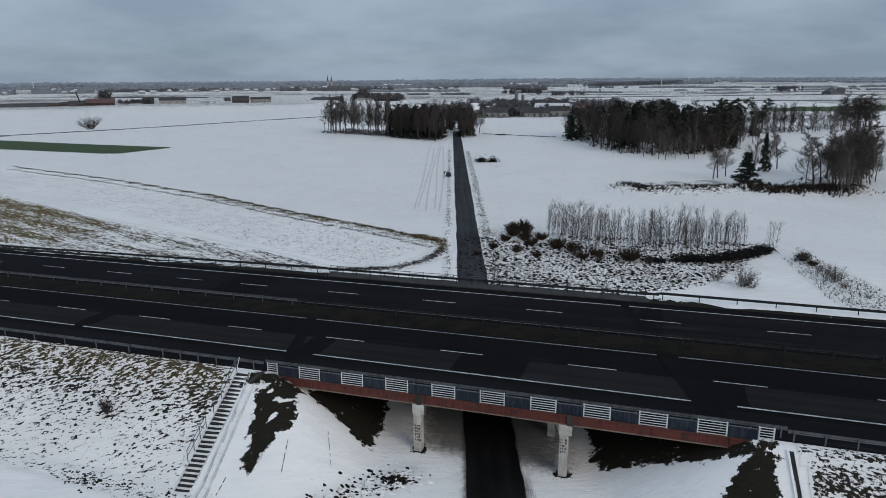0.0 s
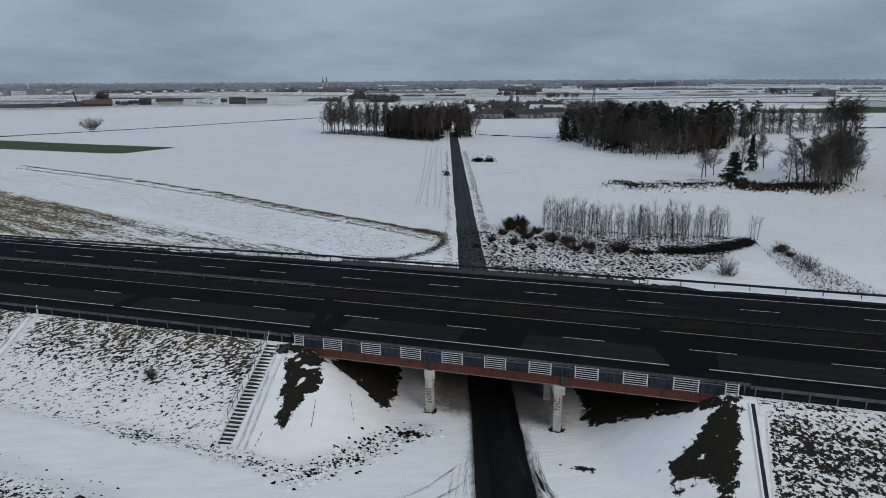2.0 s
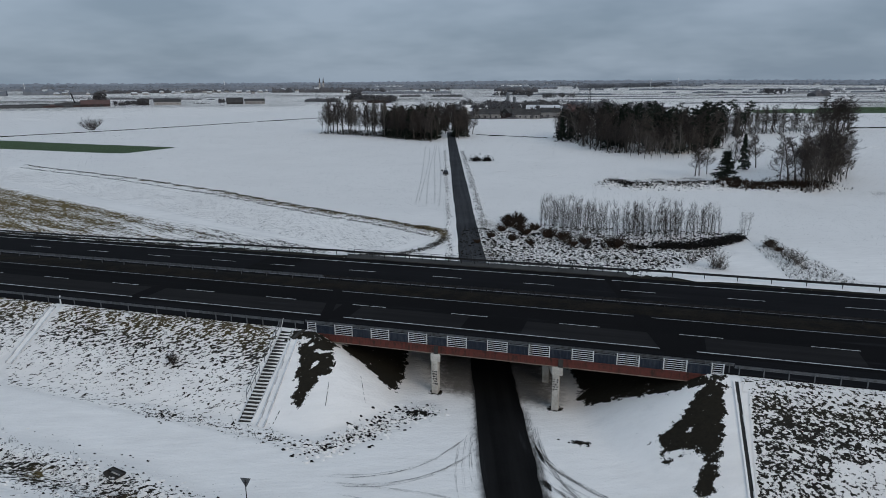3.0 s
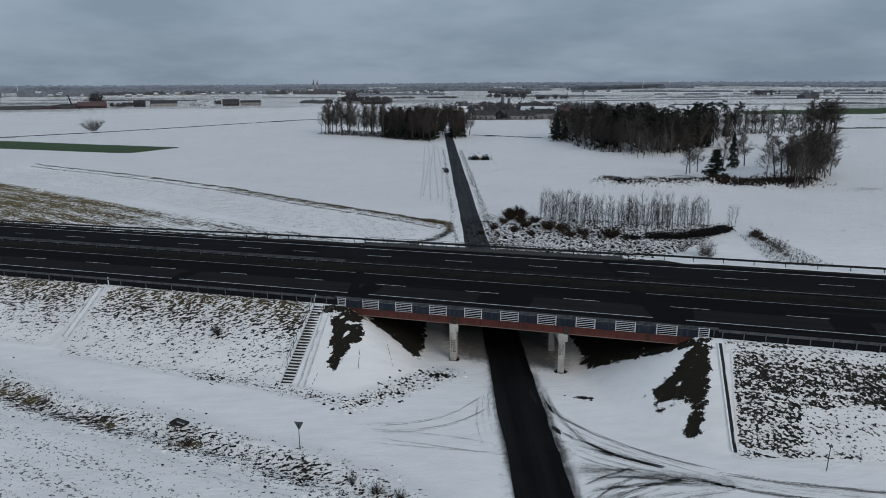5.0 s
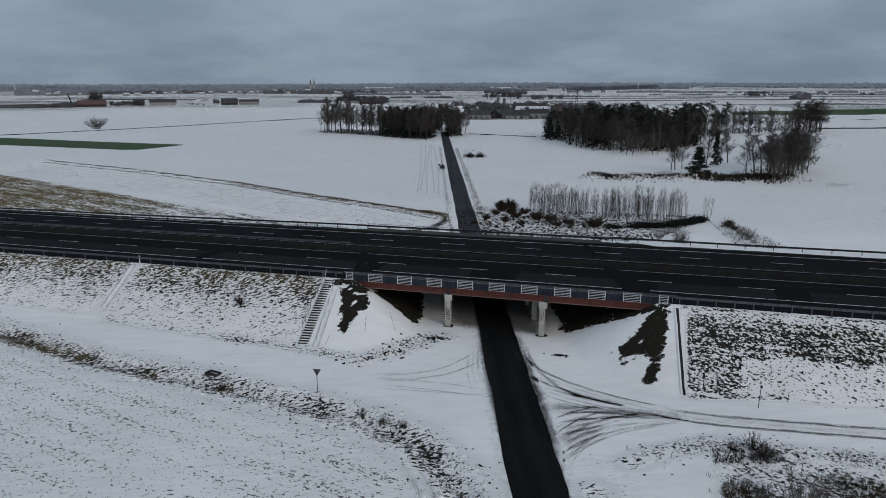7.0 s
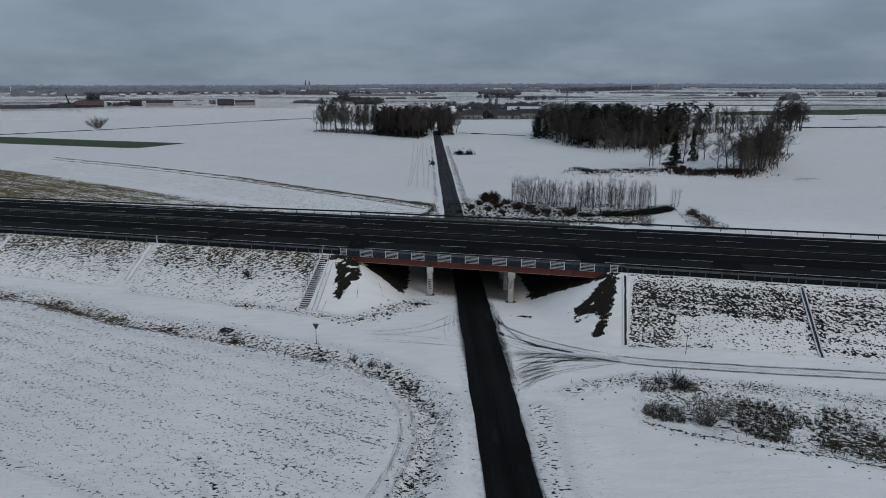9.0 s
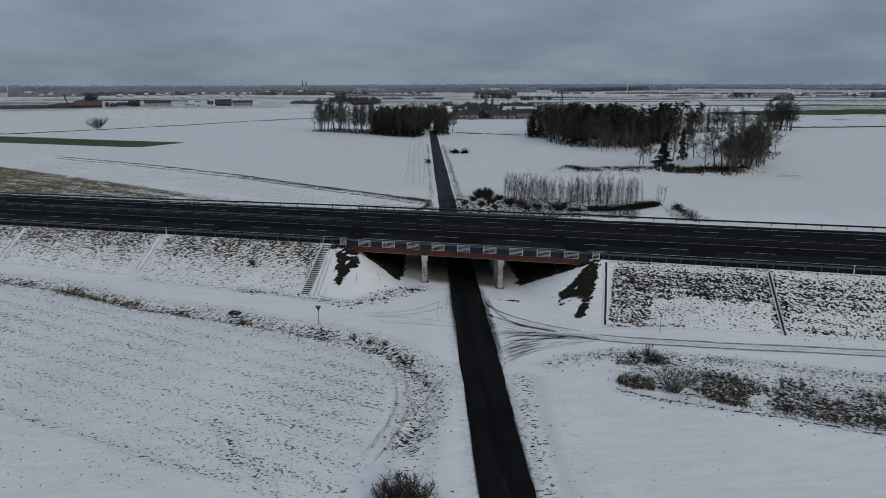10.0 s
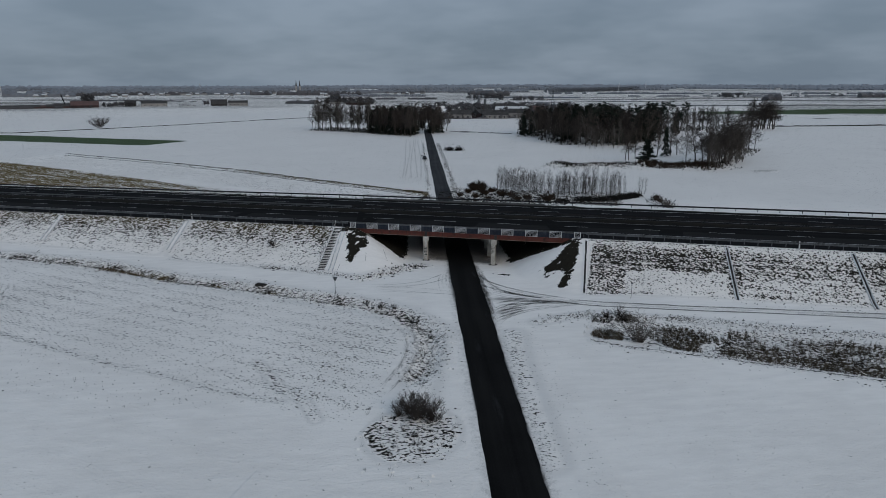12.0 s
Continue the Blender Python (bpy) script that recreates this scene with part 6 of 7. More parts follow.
# by the near road
for x, y, s in ((30.2, -57.6, 1.32), (31.0, -57.0, 1.15), (29.4, -56.6, 1.0), (31.9, -57.8, 0.95), (28.7, -57.6, 0.8)):
    bush.put(rnd, x, y, s, "dense leafless roadside bush on stony snow")
for x, y, s in ((50.7, -31.2, 1.6), (50.9, -31.0, 1.2)):
    pale.put(rnd, x, y, s, "open leafless bush at the rim of the bog")
for x, y, s in ((48.2, -22.6, 0.75), (49.0, -23.4, 0.7), (46.6, -23.3, 0.5), (-12.9, -6.9, 0.55), (-12.4, -7.2, 0.45), (-3.6, -25.0, 0.45), (17.6, -27.6, 0.4), (15.5, -27.2, 0.42), (13.0, -26.4, 0.36), (25.6, -36.4, 0.35),
                (31.2, -61.0, 0.3), (48, -24, 0.4), (-22.4, -22.4, 0.4)):
    bush.put(rnd, x, y, s)

# black brushwood heaped along the saplings


def brush_heap(line, n, size, label):
    r = random.Random(n)
    st = Sticks()
    L = np.array(line, float)
    for _ in range(n):
        k = r.randrange(len(L) - 1)
        p = L[k] + (L[k + 1] - L[k]) * r.random()
        x, y = p[0] + r.gauss(0, 0.8), p[1] + r.gauss(0, 0.7)
        z = hz(x, y) + abs(r.gauss(0, 0.4)) * size
        d = Vector((r.uniform(-1, 1), r.uniform(-1, 1), r.uniform(-0.2, 0.7))).normalized()
        c = Vector((x, y, z))
        st.add(c - d * 0.5, c + d * r.uniform(0.4, 1.0), 0.09, 0.02)
    solo("brushwood_heap", st.mesh("brushwood_heap", M_BRUSH), M_BRUSH, label, "brushwood", "", "stuff")


brush_heap([(35.6, 70.2), (38.5, 71.0), (42, 72.2), (45, 74.6), (48, 77.6), (51.4, 82.4), (48, 78.0), (45, 75.2), (51, 82)], 1900, 1.2, "long low heap of black brushwood in the snow")
brush_heap([(31.0, 68.6), (33.0, 68.9)], 160, 0.6, "small heap of black brushwood")
brush_heap([(-34.7, 197.7), (-32.6, 198.2)], 240, 2.3, "dark heap of branches by the byroad")
brush_heap([(-30.2, 198.6), (-28.4, 199.4)], 220, 2.1, "dark heap of branches by the byroad")
brush_heap([(24, 146.2), (27, 144.6), (29.5, 144.4)], 160, 0.7, "tangle of branches on the earth bank")


def tufts(name, places, tall, n, material, label, category, lean=0.6, thick=0.012):
    """Dead grass in bunches, as one object."""
    r = random.Random(len(places))
    st = Sticks()
    P = np.array(places)
    Z = height(P[:, 0], P[:, 1])
    for (x, y), z in zip(places, Z):
        s = r.uniform(0.5, 1.3)
        for _ in range(n):
            a = r.uniform(0, 6.283)
            q = r.uniform(0, 0.2) * s
            b = Vector((x + math.cos(a) * q, y + math.sin(a) * q, z - 0.03))
            e = b + Vector((math.cos(a) * lean * r.random(), math.sin(a) * lean * r.random(), 1)) * tall * s * r.uniform(0.6, 1.2)
            st.add(b, e, thick * s, 0)
    solo(name, st.mesh(name, material), material, label, category, "", "stuff")


def strewn(r, line, n, spread):
    L = np.array(line, float)
    seg = np.hypot(*(L[1:] - L[:-1]).T)
    out = []
    for _ in range(n):
        k = int(np.searchsorted(np.cumsum(seg) / seg.sum(), r.random()))
        p = L[k] + (L[k + 1] - L[k]) * r.random()
        out.append((p[0] + r.gauss(0, spread), p[1] + r.gauss(0, spread)))
    return out


tufts("ditch_grass", strewn(rnd, DITCH[1:], 2600, 1.2), 0.22, 7, M_TUSSOCK, "dark dead grass tufts along the snowy ditch", "grass")
tufts("ditch_grass", strewn(rnd, [(-38, -20.6), (-29, -21.6)], 450, 0.8), 0.35, 8, M_STRAW, "pale dead grass in the ditch", "grass")
for bed, n, m_reed, tall in ((REED_BEDS[0], 70, M_TUSSOCK, 0.40), (REED_BEDS[1], 150, M_REED, 0.45), (REED_BEDS[1], 90, M_RUSSET, 0.5), (REED_BEDS[2], 60, M_TUSSOCK, 0.45), (REED_BEDS[3], 300, M_REED, 0.55), (REED_BEDS[3], 130, M_RUSSET, 0.6),
                             (REED_BEDS[4], 900, M_REED, 0.65), (REED_BEDS[4], 380, M_RUSSET, 0.65), (REED_BEDS[4], 150, M_TUSSOCK, 0.6)):
    tufts("reeds", scatter(rnd, bed, n, 0.16), tall, 10, m_reed, "brown dead reeds standing in the bog", "reeds", 0.35, 0.016)
tufts("reeds", scatter(rnd, BOG, 260, 0.6), 0.4, 7, M_TUSSOCK, "dark thin reeds scattered over the snowy bog", "reeds", 0.4, 0.014)
tufts("bog_grass", strewn(rnd, [(39, -27), (45, -22.8), (60, -22.0), (80, -22.4), (100, -23.4)], 420, 0.9), 0.35, 6, M_TUSSOCK, "dark grass tufts at the bog's rim", "grass")
tufts("verge_grass", strewn(rnd, [(8.6, -14.0), (10.4, -11.0), (13.4, -6.4), (14.6, -4.8)], 150, 0.6) + strewn(rnd, [(-14, -12.8), (8, -14.2)], 90, 0.5), 0.25, 6, M_TUSSOCK, "dead grass tufts at the foot of the slope", "grass")
tufts("field_stalks", scatter(rnd, [(-60, -26), (-22, -28), (13, -32), (22, -40), (24, -55), (0, -64), (-60, -60)], 700, 0.5), 0.16, 5, M_TUSSOCK, "dark stalks in the snowy field", "grass", 1.0, 0.016)
tufts("stone_grass", [(31 + rnd.gauss(0, 2.4), -60.5 + rnd.gauss(0, 3.0)) for _ in range(130)], 0.3, 6, M_TUSSOCK, "dead grass round the roadside bush", "grass")
tufts("scrub_grass", scatter(rnd, [(1, 53), (-5, 78), (12, 76), (35, 71), (48, 74), (40, 57), (30, 47), (8, 47)], 900, 0.6) + scatter(rnd, [(53, 76), (58, 82), (68, 50), (57, 49)], 250, 0.6), 0.5, 6, M_TUSSOCK, "dead grass and weeds in the rough ground", "grass", 0.6, 0.025)
tufts("stubble", strewn(rnd, STUB_A, 1900, 0.35), 0.22, 5, M_TUSSOCK, "dark stubble row through the snow", "stubble", 1.2, 0.035)
tufts("stubble", [(x, y - 4.8) for x, y in strewn(rnd, STUB_A[1:], 1200, 0.35)], 0.2, 5, M_TUSSOCK, "dark stubble row through the snow", "stubble", 1.2, 0.045)
tufts("stubble", [(x, y - 2.1) for x, y in strewn(rnd, STUB_A[3:], 800, 0.9)], 0.2, 5, M_STRAW, "pale stubble between the rows", "stubble", 1.2, 0.05)
tufts("bank_weeds", strewn(rnd, BANK, 1100, 2.2), 0.7, 6, M_TUSSOCK, "dead weeds on the earth bank", "weeds", 0.7, 0.05)
tufts("bank_reeds", strewn(rnd, [(54, 152), (66, 152.5), (80, 156)], 620, 1.6), 1.2, 8, M_RUSSET, "brown dead reeds below the birches", "reeds", 0.4, 0.06)
tufts("wood_floor", scatter(rnd, GROVE_EAST, 1300, 1.1) + scatter(rnd, GROVE_WEST, 600, 0.9) + scatter(rnd, GROVE_BIRCH, 260, 0.8), 1.2, 6, M_TUSSOCK, "dead undergrowth on the woods' floor", "undergrowth", 0.8, 0.09)
tufts("verge_weeds", [(byroad_x(y) + o + rnd.gauss(0, 0.35), y) for y, o in ((rnd.uniform(45, 235), rnd.choice((3.6, 4.5, -4.2))) for _ in range(1300))], 0.22, 5, M_TUSSOCK, "dead weeds on the byroad's verges", "weeds", 0.8, 0.04)


def clods(name, places, size, material, label, category="clods"):
    """Stones and clods half sunk in the snow, each an uneven lump, as one object."""
    r = random.Random(len(places) + 5)
    P = np.array(places)
    Z = height(P[:, 0], P[:, 1])
    v, f = [], []
    for (x, y), z in zip(places, Z):
        s = size * r.uniform(0.35, 1.0) ** 1.5
        k, w = len(v), r.uniform(0, 6.28)
        for i in range(5):
            a = w + i * 1.2566
            q = s * r.uniform(0.6, 1.3)
            v.append((x + math.cos(a) * q * 1.6, y + math.sin(a) * q * 0.9, z - 0.05))
            v.append((x + math.cos(a + 0.3) * q * 0.8, y + math.sin(a + 0.3) * q * 0.55, z + s * r.uniform(0.15, 0.55)))
        v.append((x, y, z + s * r.uniform(0.5, 0.9)))
        for i in range(5):
            j = (i + 1) % 5
            f += [(k + 2 * i, k + 2 * j, k + 2 * j + 1, k + 2 * i + 1), (k + 2 * i + 1, k + 2 * j + 1, k + 10)]
    me = bpy.data.meshes.new(name)
    me.from_pydata(v, [], f)
    me.materials.append(material)
    solo(name, me, material, label, category, "", "stuff")


rub = random.Random(44)
CONE_FOOT = [(6.5, -14.6), (8.6, -14.0), (10.4, -11.0), (13.4, -6.4), (14.6, -4.8)]
clods("rubble", strewn(rub, CONE_FOOT, 300, 0.9), 0.21, M_BRUSH, "dark stones and clods along the foot of the cone")
clods("snowy_rubble", strewn(rub, CONE_FOOT, 320, 1.0), 0.24, M_SNOW, "snow-covered stones along the foot of the cone")
clods("verge_clods", strewn(rub, [(-12, -12.6), (-2, -13.0), (5, -14.4)], 150, 0.6) + [(14.1 + rub.gauss(0, 0.7), -5.6 + rub.gauss(0, 0.35)) for _ in range(46)] + [(29.6 + rub.gauss(0, 0.5), -6.6 + rub.gauss(0, 0.25)) for _ in range(34)] + [(-9.2 + rub.gauss(0, 1.3), -13.2 + rub.gauss(0, 0.4)) for _ in range(70)], 0.15, M_BRUSH, "dark clods thrown on the snow")
clods("ditch_clods", strewn(rub, DITCH[1:], 1500, 1.6), 0.15, M_BRUSH, "dark clods of earth and grass along the ditch")
clods("ditch_snow", strewn(rub, DITCH[1:], 1100, 1.5), 0.22, M_SNOW, "humps of snow along the ditch", "snow humps")
clods("stones", [(31 + rub.uniform(-4.5, 4), -61 + rub.gauss(0, 2.4)) for _ in range(130)], 0.16, M_BRUSH, "dark stones round the roadside bush", "stones")
clods("snowy_stones", [(31 + rub.uniform(-4.5, 4), -61 + rub.gauss(0, 2.4)) for _ in range(120)], 0.22, M_SNOW, "snow-covered stones round the roadside bush", "stones")
clods("bog_clods", strewn(rub, [(38, -28), (41, -25), (45, -22.6), (60, -21.8), (80, -22.2), (100, -23)], 420, 1.2) + strewn(rub, [(44, -33), (55, -35.2), (67, -37), (100, -41)], 110, 0.6), 0.15, M_BRUSH, "dark clods at the bog's rim")
clods("bog_snow", scatter(rub, BOG, 420, 0.6), 0.22, M_SNOW, "humps of snow in the bog", "snow humps")


def slope_clumps(x0, x1, rows, lo, hi, keep, seed):
    """Places of matted grass clumps in rough rows along an embankment."""
    r = random.Random(seed)
    out = []
    for k in range(rows):
        y = lo + (hi - lo) * k / (rows - 1)
        x = x0
        while x < x1:
            x += r.uniform(0.35, 1.1)
            if r.random() < keep(x, y):
                out.append((x, y + r.gauss(0, 0.16)))
    return out


def east_keep(x, y):
    if 48.5 < x < 64 and y < -6.8:
        return 0.16
    return (0.75 if y > -7.0 else 0.5) * (1.0 if x < 64 else 0.75)


def west_keep(x, y):
    return (0.62 - 0.035 * (-y)) * (0.15 if abs(x + 33.1) < 1.1 else 1.0) if x < -2.6 - 0.125 * (y + 12.3) else 0.0


EAST, WEST = slope_clumps(43.6, 105, 21, -12.6, -1.8, east_keep, 3), slope_clumps(-95, -1, 18, -11.2, -1.7, west_keep, 4)
clods("slope_clumps", EAST, 0.135, M_TUSSOCK, "matted dark grass clumps on the snowy embankment", "grass clumps")
clods("slope_clumps", WEST, 0.115, M_TUSSOCK, "matted dark grass clumps on the snowy embankment", "grass clumps")
clods("slope_snow", [(x + rub.uniform(-0.5, 0.5), y + 0.27) for x, y in EAST[::2]], 0.15, M_SNOW, "pillows of snow between the grass clumps", "snow humps")
clods("slope_snow", [(x + rub.uniform(-0.5, 0.5), y + 0.27) for x, y in WEST[::2]], 0.14, M_SNOW, "pillows of snow between the grass clumps", "snow humps")
clods("bank_clods", strewn(rub, BANK[:4], 700, 2.6), 0.30, M_BRUSH, "churned earth on the bank")
clods("bank_snow", strewn(rub, BANK[:5], 600, 2.8), 0.50, M_SNOW, "humps of snow on the earth bank", "snow humps")
clods("scrub_clods", scatter(rub, [(1, 53), (-5, 78), (12, 76), (35, 71), (48, 74), (40, 57), (30, 47), (8, 47)], 900, 0.7), 0.40, M_BRUSH, "dark clods and litter in the rough ground")
clods("sapling_litter", scatter(rub, [(10.5, 86), (13.5, 75), (22, 71.5), (30, 70.5), (38, 72.5), (46, 79), (49, 87), (40, 87), (24, 85)], 600, 0.5), 0.35, M_TUSSOCK, "dead litter and low growth under the saplings", "litter")
clods("furrow_clods", scatter(rub, [(-60, -26), (-22, -28), (13, -32), (22, -40), (24, -55), (0, -64), (-60, -60)], 1700, 0.5), 0.095, M_BRUSH, "small dark clods in the snowy field")


def field_strip(line, wide, tall, seed, gaps):
    """A broken ridge of dead grass along a field ditch."""
    r = random.Random(seed)
    st = Sticks()
    L = np.array(line, float)
    for a, b in zip(L, L[1:]):
        n = max(2, int(np.hypot(*(b - a)) / 1.1))
        for i in range(n):
            if r.random() < gaps:
                continue
            p = a + (b - a) * (i + r.random()) / n
            z = hz(p[0], p[1])
            d = (b - a) / np.hypot(*(b - a))
            q = Vector((p[0] + r.gauss(0, wide * 0.3), p[1] + r.gauss(0, wide * 0.3), z + tall * 0.3))
            e = Vector((d[0], d[1], r.uniform(-0.1, 0.2)))
            st.add(q - e * 1.1, q + e * r.uniform(0.8, 1.8), tall * r.uniform(0.4, 0.8), tall * 0.15, 4)
    solo("field_ditch_grass", st.mesh("field_ditch_grass", M_TUSSOCK), M_TUSSOCK, "dark dead grass along a field ditch", "grass", "", "stuff")


field_strip(FIELD_EDGES[0][0], 0.8, 0.55, 1, 0.12)
field_strip(FIELD_EDGES[1][0], 0.9, 0.5, 2, 0.1)
field_strip(FIELD_EDGES[2][0], 1.2, 0.8, 3, 0.1)

# ---------------------------------------------------------------- far buildings and woods


def gable_house(x, y, w, d, h, turn, m_wall, m_roof, label, category="house", group="", pitch=0.75, windows=0, chimney=False):
    z = hz(x, y)
    hs = thing("house" if category == "house" else category.replace(" ", "_"), label, category, group, at=pose(x, y, z, 0, 0, turn))
    part("wall", bbox(-w / 2, w / 2, -d / 2, d / 2, -0.5, h), m_wall, hs)
    bm = bmesh.new()
    o, r = 0.5, d / 2 * pitch
    a = [bm.verts.new(p) for p in ((-w / 2 - o, -d / 2 - o, h - 0.15), (w / 2 + o, -d / 2 - o, h - 0.15), (w / 2 + o, 0, h + r), (-w / 2 - o, 0, h + r), (w / 2 + o, d / 2 + o, h - 0.15), (-w / 2 - o, d / 2 + o, h - 0.15))]
    for f in ((0, 1, 2, 3), (3, 2, 4, 5), (1, 4, 2), (0, 3, 5), (0, 5, 4, 1)):
        bm.faces.new([a[i] for i in f])
    roof = part("roof", bm, m_roof, hs)
    if chimney:
        part("chimney", bbox(w * 0.2, w * 0.2 + 0.8, -0.5, 0.4, h, h + r + 1.1), M_BRICK, roof)
    for k in range(windows):
        u = -w / 2 + w * (k + 0.5) / windows
        part("window", bbox(u - 0.6, u + 0.6, -d / 2 - 0.06, -d / 2 + 0.02, 1.0, 2.3), M_GLASS, hs)
    return hs


def woods(name, places, material, label, category="trees", blobs=9, fat=1.0):
    """Far trees as one object: stems, boughs and ragged crowns of many small spikes."""
    r = random.Random(len(places) * 7 + 1)
    st = Sticks()
    P = np.array([(x, y) for x, y, _ in places])
    Z = height(P[:, 0], P[:, 1])
    for (x, y, h), z in zip(places, Z):
        b = Vector((x, y, z - 0.5))
        st.add(b, b + Vector((r.uniform(-0.3, 0.3), 0, h * 0.8)), h * 0.025, h * 0.008)
        for _ in range(blobs):
            c = b + Vector((r.gauss(0, 0.13) * h, r.gauss(0, 0.13) * h, h * r.uniform(0.3, 0.85)))
            d = Vector((r.gauss(0, 1), r.gauss(0, 1), r.gauss(0.5, 0.8))).normalized()
            st.add(c - d * h * 0.10, c + d * h * r.uniform(0.08, 0.18), h * r.uniform(0.02, 0.055) * fat, h * 0.008 * fat)
    solo(name, st.mesh(name, material), material, label, category, "", "stuff")


far = random.Random(31)
# village behind the western grove
for x, y, w, d, h, turn, wall, roof, win in ((-100, 492, 18, 11, 4.0, 8, M_PLASTER, M_ROOF, 4), (-84, 503, 13, 10, 4.5, 60, M_BRICK, M_ROOF, 3), (-70, 500, 22, 12, 3.4, 5, M_PLASTER, M_ROOF, 5), (-52, 512, 16, 10, 5.0, -12, M_PLASTER, M_ROOF, 3),
                                             (-118, 510, 14, 10, 4.5, 20, M_PLASTER, M_SNOW, 3), (-60, 530, 30, 13, 5.5, 4, M_SHEET, M_SNOW_DIRTY, 0), (-95, 540, 20, 12, 5, -6, M_PLASTER, M_ROOF, 4), (-40, 548, 18, 12, 6, 15, M_BRICK, M_TILE, 4),
                                             (-128, 545, 26, 12, 5, 2, M_SHEET, M_SNOW, 0), (-20, 570, 22, 12, 6, -8, M_PLASTER, M_ROOF, 4), (-75, 580, 24, 14, 6, 10, M_PLASTER, M_ROOF, 4)):
    gable_house(x, y, w, d, h, turn, wall, roof, "village house with a %s roof behind bare trees" % ("snowy" if roof is M_SNOW else "dark"), "house", "village houses", 0.7, win, True)
woods("village_trees", [(far.uniform(-135, -30), far.uniform(484, 500), far.uniform(4, 8)) for _ in range(30)] + [(far.uniform(-150, 40), far.uniform(505, 640), far.uniform(7, 15)) for _ in range(190)], M_VILLAGE, "bare garden trees and hedges among village houses", "trees", 46)


def silo(x, y, r_, h):
    z = hz(x, y)
    s = thing("grain_silo", "tall grey sheet-metal grain silo", "silo", "grain silos", at=pose(x, y, z))
    bm = bmesh.new()
    tube(bm, (0, 0, -0.5), (0, 0, h), r_, r_, 16)
    part("body", bm, M_SHEET, s)
    bm = bmesh.new()
    tube(bm, (0, 0, h), (0, 0, h + r_ * 0.6), r_ * 1.04, 0.3, 16)
    part("cone_roof", bm, M_SHEET, s)


for x, y, r_, h in ((-36, 556, 2.6, 12), (-30, 558, 2.6, 12), (-24, 560, 2.6, 11), (-107, 600, 1.5, 18), (-101, 602, 1.5, 14)):
    silo(x, y, r_, h)


def lattice_mast(x, y, h):
    z = hz(x, y)
    s = thing("lattice_mast", "thin grey steel lattice mast", "mast", at=pose(x, y, z))
    for a, b in ((-1, -1), (1, -1), (1, 1), (-1, 1)):
        bm = bmesh.new()
        tube(bm, (a * 2.2, b * 2.2, -0.3), (a * 0.2, b * 0.2, h), 0.16, 0.1, 4)
        part("leg", bm, M_STEEL_DARK, s)
    bm = bmesh.new()
    n = 9
    for k in range(n):
        u, v = k / n, (k + 1) / n
        p, q = 2.2 - 2.0 * u, 2.2 - 2.0 * v
        for (a, b), (c, d) in (((-1, -1), (1, -1)), ((1, -1), (1, 1)), ((1, 1), (-1, 1)), ((-1, 1), (-1, -1))):
            tube(bm, (a * p, b * p, u * h), (c * q, d * q, v * h), 0.07, 0.07, 3)
    part("bracing", bm, M_STEEL_DARK, s)


lattice_mast(-24, 548, 24)

# farmsteads in the western fields
gable_house(-648, 642, 33, 17, 3.2, 44, M_BRICK, M_TILE, "brick barn with a broad red tiled roof", "barn", "barns", 0.6)
for x, y, w, d, h, pit in ((-668, 618, 26, 10, 2.6, 0.5), (-690, 596, 22, 9, 2.4, 0.5), (-676, 634, 20, 9, 3.0, 0.6), (-712, 576, 26, 9, 2.2, 0.45), (-736, 556, 30, 9, 2.0, 0.4), (-764, 530, 30, 8, 2.2, 0.4), (-700, 586, 30, 8, 2.3, 0.5), (-724, 566, 26, 8, 2.0, 0.5), (-750, 543, 24, 8, 2.2, 0.5), (-679, 608, 24, 8, 2.0, 0.5)):
    gable_house(x, y, w, d, h, 46 + 5 * math.sin(x), M_BRICK, M_ROOF if h > 2.1 else M_TILE, "low dark brick farm shed in a row", "barn", "barns", pit)
gable_house(-589, 704, 33, 14, 4.2, 40, M_PLASTER, M_ROOF, "pale barn with a dark roof in the fields", "barn", "barns", 0.45, 4)
gable_house(-617, 691, 14, 12, 2.8, 40, M_ROOF, M_ROOF, "dark earth-covered store with a rounded roof", "barn", "barns", 0.9)
gable_house(-530, 770, 22, 16, 2.6, 34, M_ROOF, M_ROOF, "dark earth-covered store with a rounded roof", "barn", "barns", 0.8)
gable_house(-507, 783, 27, 13, 4.6, 34, M_PLASTER, M_ROOF, "pale open-fronted barn in the fields", "barn", "barns", 0.45, 5)
# a dark leaning pole over the farm sheds
bm = bmesh.new()
tube(bm, (0, 0, -0.5), (-5.0, -2.0, 17), 0.8, 0.6, 10)
solo("leaning_flue", bm, M_BRUSH, "dark slanting pole over the farm sheds", "flue", at=pose(-664, 628, hz(-664, 628)))
